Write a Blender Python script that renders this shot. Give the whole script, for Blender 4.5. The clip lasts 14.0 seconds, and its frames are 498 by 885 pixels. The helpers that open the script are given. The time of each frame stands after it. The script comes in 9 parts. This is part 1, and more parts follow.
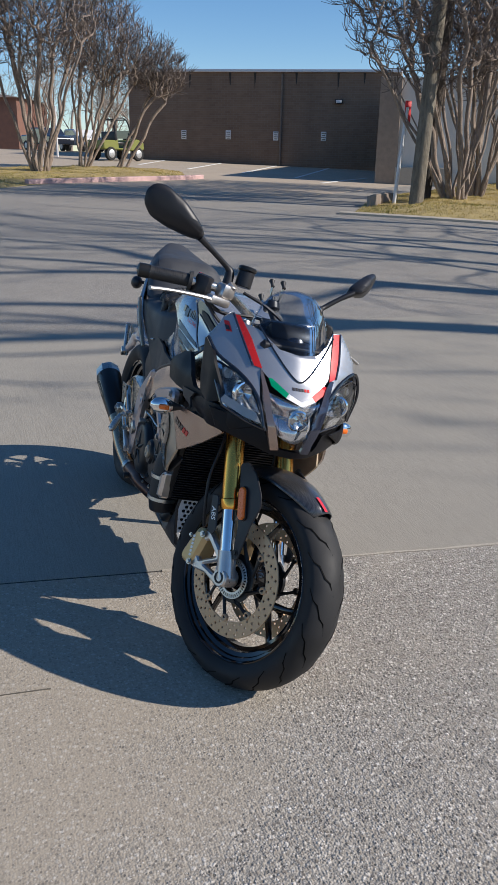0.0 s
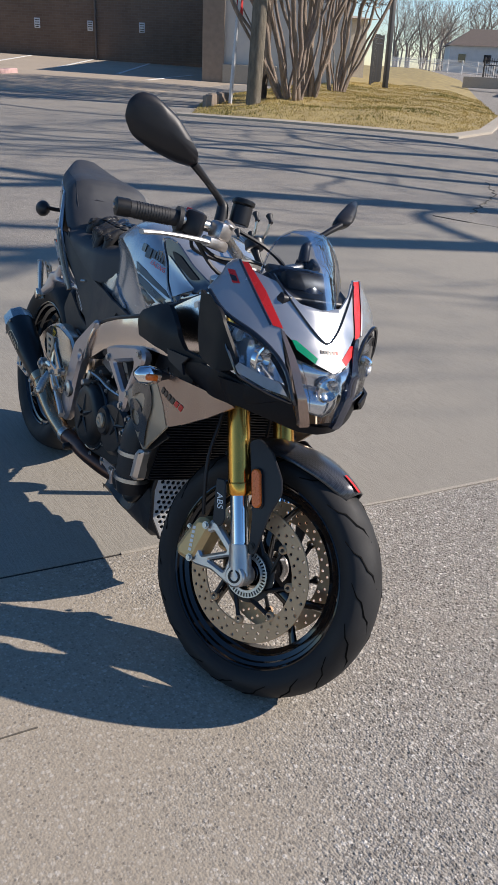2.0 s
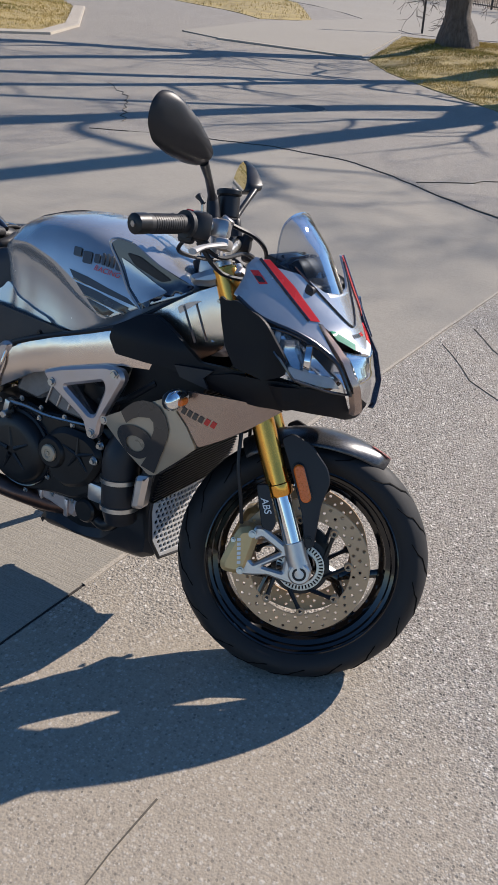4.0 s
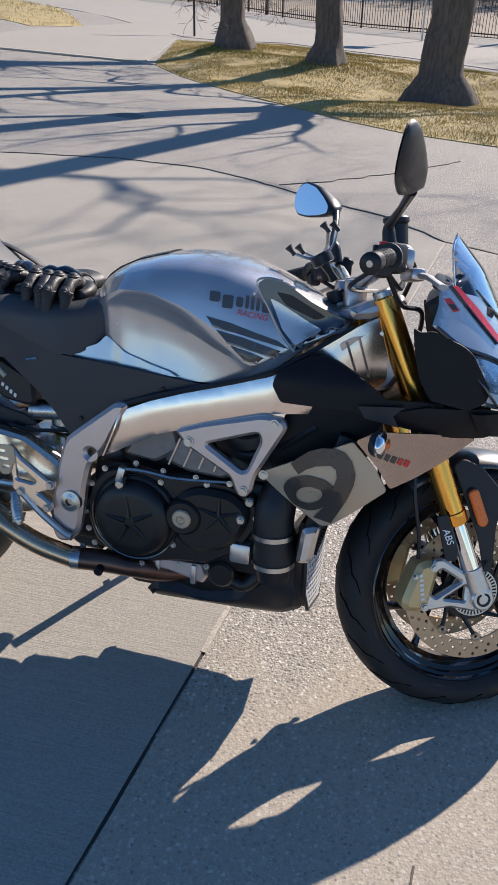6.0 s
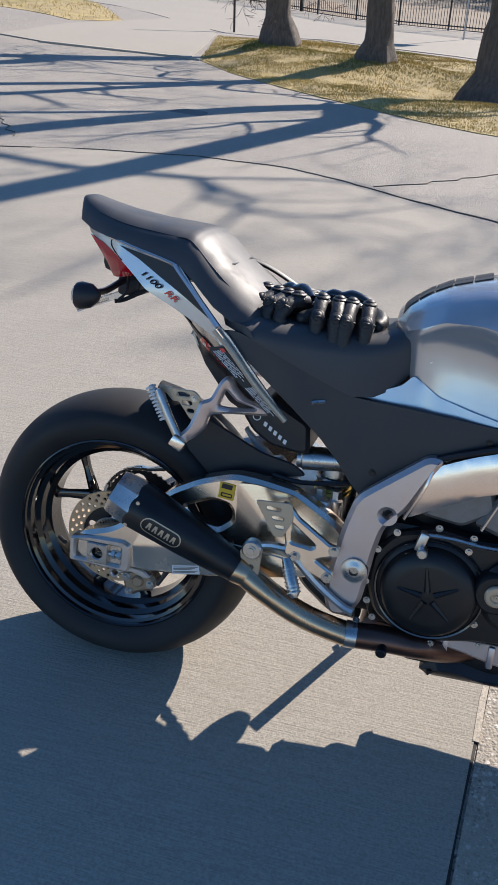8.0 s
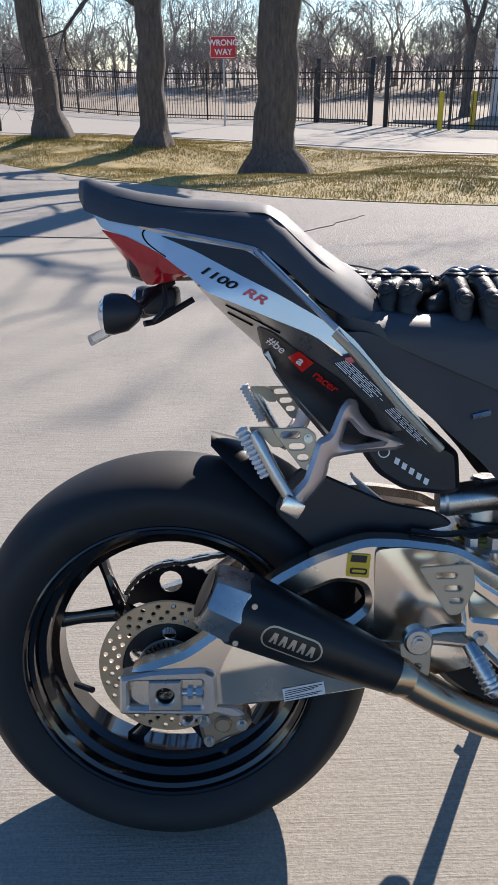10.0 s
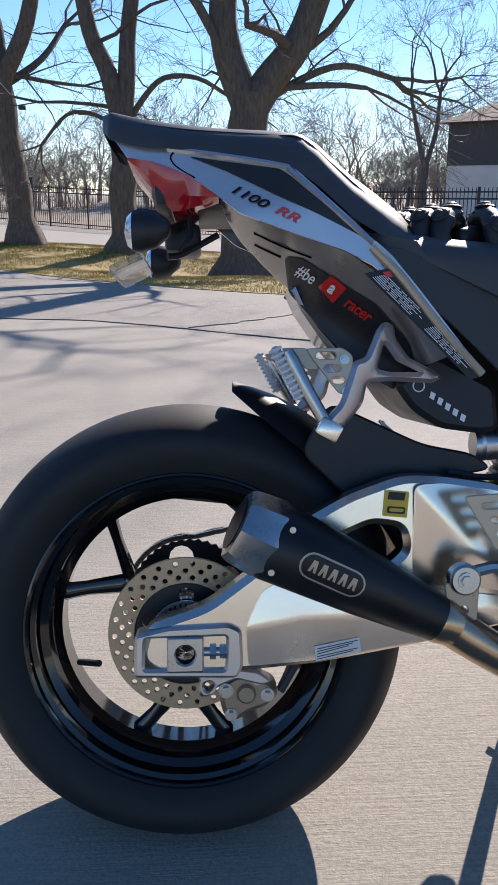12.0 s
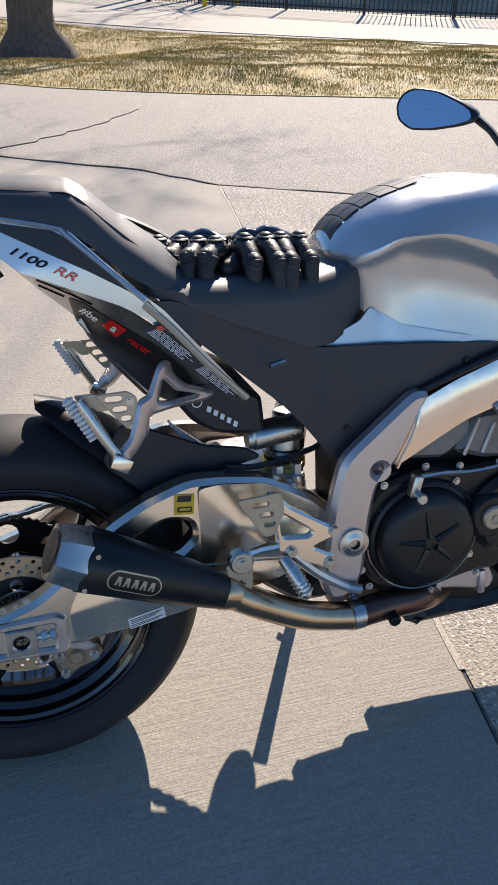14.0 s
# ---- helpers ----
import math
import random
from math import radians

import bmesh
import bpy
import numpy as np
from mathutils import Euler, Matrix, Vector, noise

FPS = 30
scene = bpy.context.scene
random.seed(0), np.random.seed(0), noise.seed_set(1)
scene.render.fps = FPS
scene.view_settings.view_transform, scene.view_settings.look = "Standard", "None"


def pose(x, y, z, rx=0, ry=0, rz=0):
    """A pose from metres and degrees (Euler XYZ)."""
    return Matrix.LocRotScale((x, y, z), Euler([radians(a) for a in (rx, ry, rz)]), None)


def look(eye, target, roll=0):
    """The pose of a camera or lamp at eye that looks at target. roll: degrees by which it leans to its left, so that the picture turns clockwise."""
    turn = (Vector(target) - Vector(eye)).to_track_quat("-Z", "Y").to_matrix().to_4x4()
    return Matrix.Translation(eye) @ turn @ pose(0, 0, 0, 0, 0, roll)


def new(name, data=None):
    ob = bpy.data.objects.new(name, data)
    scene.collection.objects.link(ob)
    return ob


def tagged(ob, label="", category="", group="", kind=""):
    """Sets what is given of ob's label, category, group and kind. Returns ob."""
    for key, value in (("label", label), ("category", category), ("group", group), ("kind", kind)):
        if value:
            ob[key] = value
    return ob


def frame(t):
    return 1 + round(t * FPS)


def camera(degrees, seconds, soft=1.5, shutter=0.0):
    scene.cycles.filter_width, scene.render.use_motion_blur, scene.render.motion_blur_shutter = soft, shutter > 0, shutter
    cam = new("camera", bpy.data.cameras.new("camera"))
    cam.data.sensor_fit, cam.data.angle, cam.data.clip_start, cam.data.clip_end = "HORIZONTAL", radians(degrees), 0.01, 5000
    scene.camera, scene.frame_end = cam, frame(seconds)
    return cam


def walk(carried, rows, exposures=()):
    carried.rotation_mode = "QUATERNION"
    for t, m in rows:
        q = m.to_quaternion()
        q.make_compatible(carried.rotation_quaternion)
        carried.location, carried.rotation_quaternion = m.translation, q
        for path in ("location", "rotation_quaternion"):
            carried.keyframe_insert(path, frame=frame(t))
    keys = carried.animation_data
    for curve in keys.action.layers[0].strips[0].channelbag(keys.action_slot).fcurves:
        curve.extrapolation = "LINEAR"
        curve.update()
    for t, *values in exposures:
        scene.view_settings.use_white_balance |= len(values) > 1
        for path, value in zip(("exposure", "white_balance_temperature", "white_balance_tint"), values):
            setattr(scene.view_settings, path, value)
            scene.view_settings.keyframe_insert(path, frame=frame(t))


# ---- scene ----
cam = camera(34.6, 14.0, 0.9)
PATH = [
    (0, (3.295, -0.677, 1.364), (1.517, -0.044, 0.7), 1.2),
    (0.5, (3.224, -0.739, 1.353), (1.461, -0.08, 0.678), 0.7),
    (1, (3.114, -0.754, 1.349), (1.366, -0.072, 0.657), 0.2),
    (1.5, (2.926, -0.774, 1.364), (1.222, -0.002, 0.655), 0.6),
    (2, (2.768, -0.905, 1.368), (1.247, 0.069, 0.509), 2.6),
    (2.2, (2.703, -1.013, 1.389), (1.288, 0.095, 0.512), 3.0),
    (4.3, (1.952, -1.389, 1.499), (1.239, 0.155, 0.446), 2.2),
    (4.5, (1.885, -1.395, 1.491), (1.241, 0.181, 0.44), 2.5),
    (5, (1.667, -1.394, 1.489), (1.072, 0.214, 0.459), 0.8),
    (5.5, (1.48, -1.437, 1.499), (0.961, 0.201, 0.474), 1.4),
    (6, (1.284, -1.529, 1.505), (0.902, 0.146, 0.481), 1.0),
    (6.5, (1.162, -1.541, 1.504), (0.809, 0.142, 0.484), 1.1),
    (7, (1.017, -1.477, 1.482), (0.654, 0.21, 0.471), 1.1),
    (7.5, (0.86, -1.416, 1.479), (0.457, 0.261, 0.467), 0.9),
    (8, (0.638, -1.369, 1.446), (0.225, 0.295, 0.417), 1.5),
    (8.5, (0.458, -1.318, 1.456), (0.112, 0.351, 0.409), -0.4),
    (8.7, (0.408, -1.274, 1.451), (0.112, 0.405, 0.405), -0.4),
    (10.8, (0.031, -0.982, 0.967), (0.156, 0.903, 0.311), -1.8),
    (11, (0.035, -0.991, 0.939), (0.156, 0.908, 0.322), -1.8),
    (11.5, (0.023, -1.036, 0.919), (0.153, 0.876, 0.349), -0.4),
    (12, (0.017, -1.055, 0.919), (0.151, 0.852, 0.331), 0.2),
    (12.5, (0.015, -1.046, 0.928), (0.136, 0.854, 0.317), 0.0),
    (13, (0.052, -1.038, 1.012), (0.172, 0.834, 0.319), -0.8),
    (13.5, (0.086, -1.057, 1.187), (0.38, 0.701, 0.28), 0.1),
    (13.7, (0.067, -1.062, 1.213), (0.494, 0.624, 0.226), 2.1),
    (14, (0.071, -1.093, 1.303), (0.574, 0.516, 0.227), 1.1),
]
walk(cam, [(t, look(eye, target, roll)) for t, eye, target, roll in PATH],
     [(0, 0.22, 6250, 12), (2, 0.34, 6450, 14), (5, 0.52, 6450, 15), (6.5, 0.73, 6450, 16), (7.5, 0.71, 6450, 15), (8.5, 0.84, 6450, 14), (11, 0.69, 6350, 17), (13, 0.73, 6420, 18), (13.5, 0.92, 6600, 17), (14, 0.9, 6800, 16)])

# ---- light ----
SUN_AZ = radians(63)      # direction to the sun, counter-clockwise from +x
SUN_EL = radians(31)
sun_dir = Vector((math.cos(SUN_AZ) * math.cos(SUN_EL), math.sin(SUN_AZ) * math.cos(SUN_EL), math.sin(SUN_EL)))
world = bpy.data.worlds.new("clear_sky")
scene.world = world
world.use_nodes = True
wn = world.node_tree
sky = wn.nodes.new("ShaderNodeTexSky")
sky.sky_type = "NISHITA"
sky.sun_disc = False
sky.sun_elevation = SUN_EL
sky.sun_rotation = math.pi / 2 - SUN_AZ
sky.air_density = 0.85
sky.dust_density = 0.05
sky.ozone_density = 2.5
hs = wn.nodes.new("ShaderNodeHueSaturation")
hs.inputs["Saturation"].default_value = 1.2
wn.links.new(sky.outputs[0], hs.inputs["Color"])
wn.links.new(hs.outputs[0], wn.nodes["Background"].inputs[0])
wn.nodes["Background"].inputs[1].default_value = 0.108
sun = new("sun", bpy.data.lights.new("sun", "SUN"))
sun.data.energy = 5.0
sun.data.angle = radians(0.5)
sun.data.color = (1.0, 0.92, 0.8)
sun.matrix_world = look(sun_dir * 50, (0, 0, 0))


# ---- materials ----
def nodes_of(name):
    m = bpy.data.materials.new(name)
    m.use_nodes = True
    t = m.node_tree
    return m, t, t.nodes["Principled BSDF"]


def add_noise(t, scale, detail=4.0, rough=0.55, coord="Object", stretch=None):
    tc = t.nodes.new("ShaderNodeTexCoord")
    nz = t.nodes.new("ShaderNodeTexNoise")
    nz.inputs["Scale"].default_value = scale
    nz.inputs["Detail"].default_value = detail
    nz.inputs["Roughness"].default_value = rough
    if stretch:
        mp = t.nodes.new("ShaderNodeMapping")
        mp.inputs["Scale"].default_value = stretch
        t.links.new(tc.outputs[coord], mp.inputs[0])
        t.links.new(mp.outputs[0], nz.inputs["Vector"])
    else:
        t.links.new(tc.outputs[coord], nz.inputs["Vector"])
    return nz


def ramp(t, src, stops):
    r = t.nodes.new("ShaderNodeValToRGB")
    e = r.color_ramp.elements
    while len(e) < len(stops):
        e.new(0.5)
    for k, (p, c) in enumerate(stops):
        e[k].position = p
        e[k].color = (*c, 1) if len(c) == 3 else c
    t.links.new(src, r.inputs[0])
    return r


def mixc(t, fac, a, b, mode="MIX"):
    n = t.nodes.new("ShaderNodeMix")
    n.data_type = "RGBA"
    n.blend_type = mode
    for s, v in ((n.inputs[0], fac), (n.inputs[6], a), (n.inputs[7], b)):
        if hasattr(v, "links"):
            t.links.new(v, s)
        elif isinstance(v, (int, float)):
            s.default_value = v
        else:
            s.default_value = (*v, 1)
    return n.outputs[2]


def bump(t, bsdf, height, strength, dist=0.002):
    b = t.nodes.new("ShaderNodeBump")
    b.inputs["Strength"].default_value = strength
    b.inputs["Distance"].default_value = dist
    t.links.new(height, b.inputs["Height"])
    t.links.new(b.outputs[0], bsdf.inputs["Normal"])
    return b


def simple(name, col, rough=0.5, metal=0.0, coat=0.0, vary=0.12, scale=14.0, grain=900.0, relief=0.05, spec=0.5, stretch=None):
    """A surface with two scales of variation in tone and gloss."""
    m, t, b = nodes_of(name)
    n1 = add_noise(t, scale, 5)
    n2 = add_noise(t, grain, 2, stretch=stretch)
    lo = tuple(c * (1 - vary) for c in col)
    hi = tuple(min(1.0, c * (1 + vary)) for c in col)
    r = ramp(t, n1.outputs[0], [(0.3, lo), (0.7, hi)])
    c2 = mixc(t, 0.25, r.outputs[0], ramp(t, n2.outputs[0], [(0.3, lo), (0.7, hi)]).outputs[0])
    t.links.new(c2, b.inputs["Base Color"])
    rr = t.nodes.new("ShaderNodeMapRange")
    rr.inputs[1].default_value, rr.inputs[2].default_value = 0.3, 0.7
    rr.inputs[3].default_value, rr.inputs[4].default_value = max(0.02, rough * 0.8), min(1.0, rough * 1.2)
    t.links.new(n1.outputs[0], rr.inputs[0])
    t.links.new(rr.outputs[0], b.inputs["Roughness"])
    b.inputs["Metallic"].default_value = metal
    b.inputs["Coat Weight"].default_value = coat
    b.inputs["Coat Roughness"].default_value = 0.04
    b.inputs["Specular IOR Level"].default_value = spec
    if relief:
        bump(t, b, n2.outputs[0], relief, 0.0006)
    return m


def clear(name, col=(1, 1, 1), rough=0.0, tint=0.9):
    """Thin clear plastic: mostly see-through with a mirror gloss by Fresnel."""
    m, t, b = nodes_of(name)
    out = t.nodes["Material Output"]
    tr = t.nodes.new("ShaderNodeBsdfTransparent")
    tr.inputs[0].default_value = (col[0] * tint, col[1] * tint, col[2] * tint, 1)
    gl = t.nodes.new("ShaderNodeBsdfGlossy")
    gl.inputs["Roughness"].default_value = rough
    fr = t.nodes.new("ShaderNodeFresnel")
    fr.inputs[0].default_value = 1.34
    mx = t.nodes.new("ShaderNodeMixShader")
    half = t.nodes.new("ShaderNodeMath")
    half.operation = "MULTIPLY"
    half.inputs[1].default_value = 0.75
    t.links.new(fr.outputs[0], half.inputs[0])
    t.links.new(half.outputs[0], mx.inputs[0])
    t.links.new(tr.outputs[0], mx.inputs[1])
    t.links.new(gl.outputs[0], mx.inputs[2])
    t.links.new(mx.outputs[0], out.inputs[0])
    return m


M = {}
M["tyre"] = simple("tyre_rubber", (0.017, 0.017, 0.018), 0.64, vary=0.35, scale=9, relief=0.12, grain=500, spec=0.36)
M["rim"] = simple("rim_gloss_black", (0.006, 0.006, 0.007), 0.09, coat=0.5, relief=0, spec=0.4)
M["black_plastic"] = simple("satin_black_plastic", (0.015, 0.015, 0.018), 0.42, vary=0.2, relief=0.1, grain=1400, spec=0.4)
M["black_gloss"] = simple("gloss_black_paint", (0.012, 0.013, 0.018), 0.14, coat=0.8, relief=0)
M["black_metal"] = simple("black_engine_paint", (0.009, 0.009, 0.01), 0.38, vary=0.3, scale=25, relief=0.12, spec=0.4)
M["silver"] = simple("silver_metallic_paint", (0.50, 0.50, 0.505), 0.23, metal=0.68, coat=0.5, vary=0.04, relief=0.02, grain=2500)
M["grey_silver"] = simple("grey_metallic_paint", (0.33, 0.32, 0.31), 0.3, metal=0.8, coat=0.7, vary=0.05, relief=0.02, grain=2500)
M["bronze"] = simple("bronze_grey_paint", (0.40, 0.285, 0.225), 0.24, metal=0.75, coat=0.7, vary=0.05, relief=0.02, grain=2500)
M["tan"] = simple("champagne_paint", (0.47, 0.375, 0.265), 0.34, metal=0.3, coat=0.35, vary=0.06, relief=0.02, grain=2500)
M["dark_brown"] = simple("dark_brown_decal", (0.05, 0.04, 0.034), 0.25, coat=0.5, relief=0)
M["dark_blue"] = simple("dark_navy_paint", (0.022, 0.026, 0.045), 0.16, metal=0.3, coat=0.8, relief=0)
M["alu"] = simple("cast_aluminium", (0.60, 0.56, 0.53), 0.34, metal=0.9, vary=0.1, scale=30, relief=0.1)
# The warm tint puts the slab's reflection into the metal's colour.
M["frame"] = simple("satin_frame_aluminium", (0.76, 0.665, 0.60), 0.2, metal=1.0, vary=0.06, relief=0.02)
M["cast"] = simple("satin_cast_alloy", (0.56, 0.49, 0.475), 0.36, metal=0.8, vary=0.07, scale=20, relief=0.08)
M["pipe_dark"] = simple("scorched_steel", (0.13, 0.075, 0.06), 0.34, metal=0.9, vary=0.3, scale=20, relief=0.04)
M["matt_black"] = simple("matt_black_plastic", (0.006, 0.006, 0.008), 0.48, vary=0.25, relief=0.1, spec=0.22)
# Near-black stands for the shade inside grooves, gaps and press lines.
M["groove"] = simple("groove_shade", (0.003, 0.003, 0.003), 0.9, vary=0.1, relief=0, spec=0.1)
M["ink"] = simple("dark_ink_decal", (0.012, 0.013, 0.02), 0.6, vary=0.1, relief=0, spec=0.1)
# Base tinted cream to add the warm ground mirrored in polished parts.
M["polished"] = simple("polished_aluminium", (0.84, 0.74, 0.63), 0.24, metal=1.0, vary=0.06, relief=0.02)
M["panel"] = simple("grained_black_panel", (0.026, 0.027, 0.031), 0.5, vary=0.2, relief=0.15, grain=900, spec=0.5)
M["dark_cast"] = simple("dull_grey_casting", (0.20, 0.19, 0.185), 0.5, metal=0.5, vary=0.25, scale=40, relief=0.15)
M["bronze_cast"] = simple("bronze_cast_alloy", (0.36, 0.27, 0.19), 0.42, metal=0.75, vary=0.12, scale=40, relief=0.08)
M["steel"] = simple("brushed_steel", (0.5, 0.49, 0.47), 0.3, metal=1.0, vary=0.15, scale=40, relief=0.06)
M["pipe"] = simple("heat_tinted_steel", (0.50, 0.36, 0.24), 0.25, metal=1.0, vary=0.35, scale=7, relief=0.04)
M["gold"] = simple("gold_anodised", (0.82, 0.41, 0.085), 0.22, metal=1.0, vary=0.06, relief=0.02)
M["lever"] = simple("satin_alloy", (0.42, 0.41, 0.4), 0.55, metal=0.85, vary=0.08, relief=0.03)
M["chrome"] = simple("chrome", (0.78, 0.79, 0.8), 0.07, metal=1.0, vary=0.03, relief=0)
M["reflector"] = simple("bright_reflector", (0.88, 0.9, 0.93), 0.16, metal=0.75, vary=0.03, relief=0)
M["caliper"] = simple("caliper_gold_grey", (0.62, 0.43, 0.20), 0.36, metal=0.35, vary=0.08, scale=40)
M["disc"] = simple("brake_disc_steel", (0.54, 0.355, 0.205), 0.42, metal=0.4, vary=0.12, scale=30, relief=0.08)
M["red"] = simple("red_decal", (0.62, 0.02, 0.015), 0.25, coat=0.5, vary=0.06, relief=0)
M["green"] = simple("green_decal", (0.0, 0.22, 0.10), 0.25, coat=0.5, vary=0.06, relief=0)
M["white"] = simple("white_decal", (0.75, 0.75, 0.74), 0.3, coat=0.4, vary=0.04, relief=0)
M["yellow"] = simple("yellow_decal", (0.75, 0.45, 0.02), 0.35, vary=0.05, relief=0)
M["amber"] = simple("amber_reflector", (0.9, 0.17, 0.01), 0.3, coat=0.25, vary=0.15, scale=260, relief=0.4, grain=500)
M["taillens"] = simple("red_tail_lens", (0.42, 0.006, 0.014), 0.12, coat=0.6, vary=0.3, scale=30, relief=0.1)
M["grip"] = simple("grip_rubber", (0.02, 0.02, 0.022), 0.55, relief=0.3, grain=350)
M["vinyl"] = simple("seat_vinyl", (0.043, 0.044, 0.048), 0.54, vary=0.15, relief=0.22, grain=420, spec=0.5)
M["leather"] = simple("glove_leather", (0.024, 0.023, 0.023), 0.5, vary=0.3, scale=60, relief=0.45, grain=170, spec=0.4)
M["leather"].node_tree.nodes["Bump"].inputs["Distance"].default_value = 0.0018
M["screen"] = clear("clear_screen", (0.9, 0.93, 0.97), 0.0, 0.88)
M["lens"] = clear("lamp_lens", (1, 1, 1), 0.0, 0.95)
M["plate_white"] = simple("white_plastic", (0.62, 0.62, 0.62), 0.3, vary=0.06)
M["mirror"] = simple("mirror_glass", (0.7, 0.75, 0.82), 0.02, metal=1.0, vary=0.0, relief=0)
M["shock_gold"] = simple("shock_gold_brass", (0.55, 0.38, 0.10), 0.3, metal=0.9)


def carbon():
    m, t, b = nodes_of("carbon_fibre")
    tc = t.nodes.new("ShaderNodeTexCoord")
    ck = t.nodes.new("ShaderNodeTexChecker")
    ck.inputs["Scale"].default_value = 420
    ck.inputs[1].default_value = (0.03, 0.03, 0.033, 1)
    ck.inputs[2].default_value = (0.09, 0.09, 0.095, 1)
    t.links.new(tc.outputs["Object"], ck.inputs[0])
    t.links.new(ck.outputs[0], b.inputs["Base Color"])
    b.inputs["Roughness"].default_value = 0.33
    b.inputs["Metallic"].default_value = 0.5
    b.inputs["Coat Weight"].default_value = 1.0
    b.inputs["Coat Roughness"].default_value = 0.28
    return m


M["carbon"] = carbon()


def concrete(name, base, broom=0.0, pebble=0.0, patch=0.12, worn=False):
    m, t, b = nodes_of(name)
    big = add_noise(t, 0.55, 6, 0.6)
    mid = add_noise(t, 6, 6, 0.65)
    fine = add_noise(t, 160, 3, 0.7)
    lo = tuple(c * (1 - patch * 1.5) for c in base)
    hi = tuple(c * (1 + patch) for c in base)
    c = ramp(t, big.outputs[0], [(0.3, lo), (0.7, hi)]).outputs[0]
    c = mixc(t, 0.35, c, ramp(t, mid.outputs[0], [(0.3, lo), (0.72, hi)]).outputs[0])
    c = mixc(t, 0.5, c, ramp(t, fine.outputs[0], [(0.36, tuple(x * 0.45 for x in base)), (0.5, base), (0.64, tuple(min(1, x * 1.45) for x in base))]).outputs[0])
    h = fine.outputs[0]

    def wear(clean, worn_value):
        """A broad dusty stain, ragged at its rim."""
        tc2 = t.nodes.new("ShaderNodeTexCoord")
        mp2 = t.nodes.new("ShaderNodeMapping")
        mp2.inputs["Location"].default_value = (-1.04, 0.8, 0)
        mp2.inputs["Scale"].default_value = (0.8, 0.8, 0)
        gr2 = t.nodes.new("ShaderNodeTexGradient")
        gr2.gradient_type = "SPHERICAL"
        t.links.new(tc2.outputs["Object"], mp2.inputs[0])
        t.links.new(mp2.outputs[0], gr2.inputs[0])
        ad2 = t.nodes.new("ShaderNodeMath")
        ad2.operation = "MULTIPLY_ADD"
        n2 = add_noise(t, 2.2, 5, 0.65)
        t.links.new(n2.outputs[0], ad2.inputs[0])
        ad2.inputs[1].default_value = 0.9
        t.links.new(gr2.outputs[1], ad2.inputs[2])
        return ramp(t, ad2.outputs[0], [(0.45, (clean,) * 3), (0.85, (worn_value,) * 3)]).outputs[0]
    if worn:
        c = mixc(t, wear(0.0, 0.8), c, (0.385, 0.325, 0.247))
    if broom:
        bn = add_noise(t, 22, 4, 0.65, stretch=(0.4, 11, 1))
        add = t.nodes.new("ShaderNodeMath")
        add.operation = "ADD"
        t.links.new(h, add.inputs[0])
        t.links.new(bn.outputs[0], add.inputs[1])
        h = add.outputs[0]
        c = mixc(t, broom, c, ramp(t, bn.outputs[0], [(0.35, tuple(x * 0.75 for x in base)), (0.6, tuple(x * 1.1 for x in base))]).outputs[0])
    if pebble:
        tc = t.nodes.new("ShaderNodeTexCoord")
        for sc, w in ((78, 1.0), (165, 0.8)):
            v = t.nodes.new("ShaderNodeTexVoronoi")
            v.inputs["Scale"].default_value = sc
            v.inputs["Randomness"].default_value = 1.0
            t.links.new(tc.outputs["Object"], v.inputs["Vector"])
            cell = ramp(t, v.outputs["Color"], [(0.0, (0.09, 0.08, 0.07)), (0.35, (0.23, 0.2, 0.165)), (0.55, (0.37, 0.325, 0.265)), (0.72, (0.58, 0.53, 0.46)), (1.0, (0.82, 0.77, 0.7))])
            msk = ramp(t, v.outputs["Distance"], [(0.28, (1, 1, 1)), (0.5, (0, 0, 0))])
            mm = t.nodes.new("ShaderNodeMath")
            mm.operation = "MULTIPLY"
            t.links.new(msk.outputs[0], mm.inputs[0])
            mm.inputs[1].default_value = pebble * w
            if worn:
                t.links.new(wear(pebble * w, pebble * w * 0.38), mm.inputs[1])
            c = mixc(t, mm.outputs[0], c, cell.outputs[0])
            add = t.nodes.new("ShaderNodeMath")
            add.operation = "SUBTRACT"
            t.links.new(h, add.inputs[0])
            t.links.new(v.outputs["Distance"], add.inputs[1])
            h = add.outputs[0]
        pit = t.nodes.new("ShaderNodeTexVoronoi")
        pit.inputs["Scale"].default_value = 115
        t.links.new(tc.outputs["Object"], pit.inputs["Vector"])
        few = ramp(t, pit.outputs["Color"], [(0.2, (1, 1, 1)), (0.26, (0, 0, 0))])
        core = ramp(t, pit.outputs["Distance"], [(0.3, (1, 1, 1)), (0.46, (0, 0, 0))])
        both_ = t.nodes.new("ShaderNodeMath")
        both_.operation = "MULTIPLY"
        t.links.new(few.outputs[0], both_.inputs[0])
        t.links.new(core.outputs[0], both_.inputs[1])
        # The pits take a much darker tone of the base colour.
        pit_tone = t.nodes.new("ShaderNodeMath")
        pit_tone.operation = "MULTIPLY"
        t.links.new(both_.outputs[0], pit_tone.inputs[0])
        pit_tone.inputs[1].default_value = 0.75
        if worn:
            t.links.new(wear(0.8, 0.45), pit_tone.inputs[1])
        c = mixc(t, pit_tone.outputs[0], c, tuple(x * 0.28 for x in base))
        sink = t.nodes.new("ShaderNodeMath")
        sink.operation = "SUBTRACT"
        t.links.new(h, sink.inputs[0])
        t.links.new(both_.outputs[0], sink.inputs[1])
        h = sink.outputs[0]
    t.links.new(c, b.inputs["Base Color"])
    b.inputs["Roughness"].default_value = 0.82
    b.inputs["Specular IOR Level"].default_value = 0.35
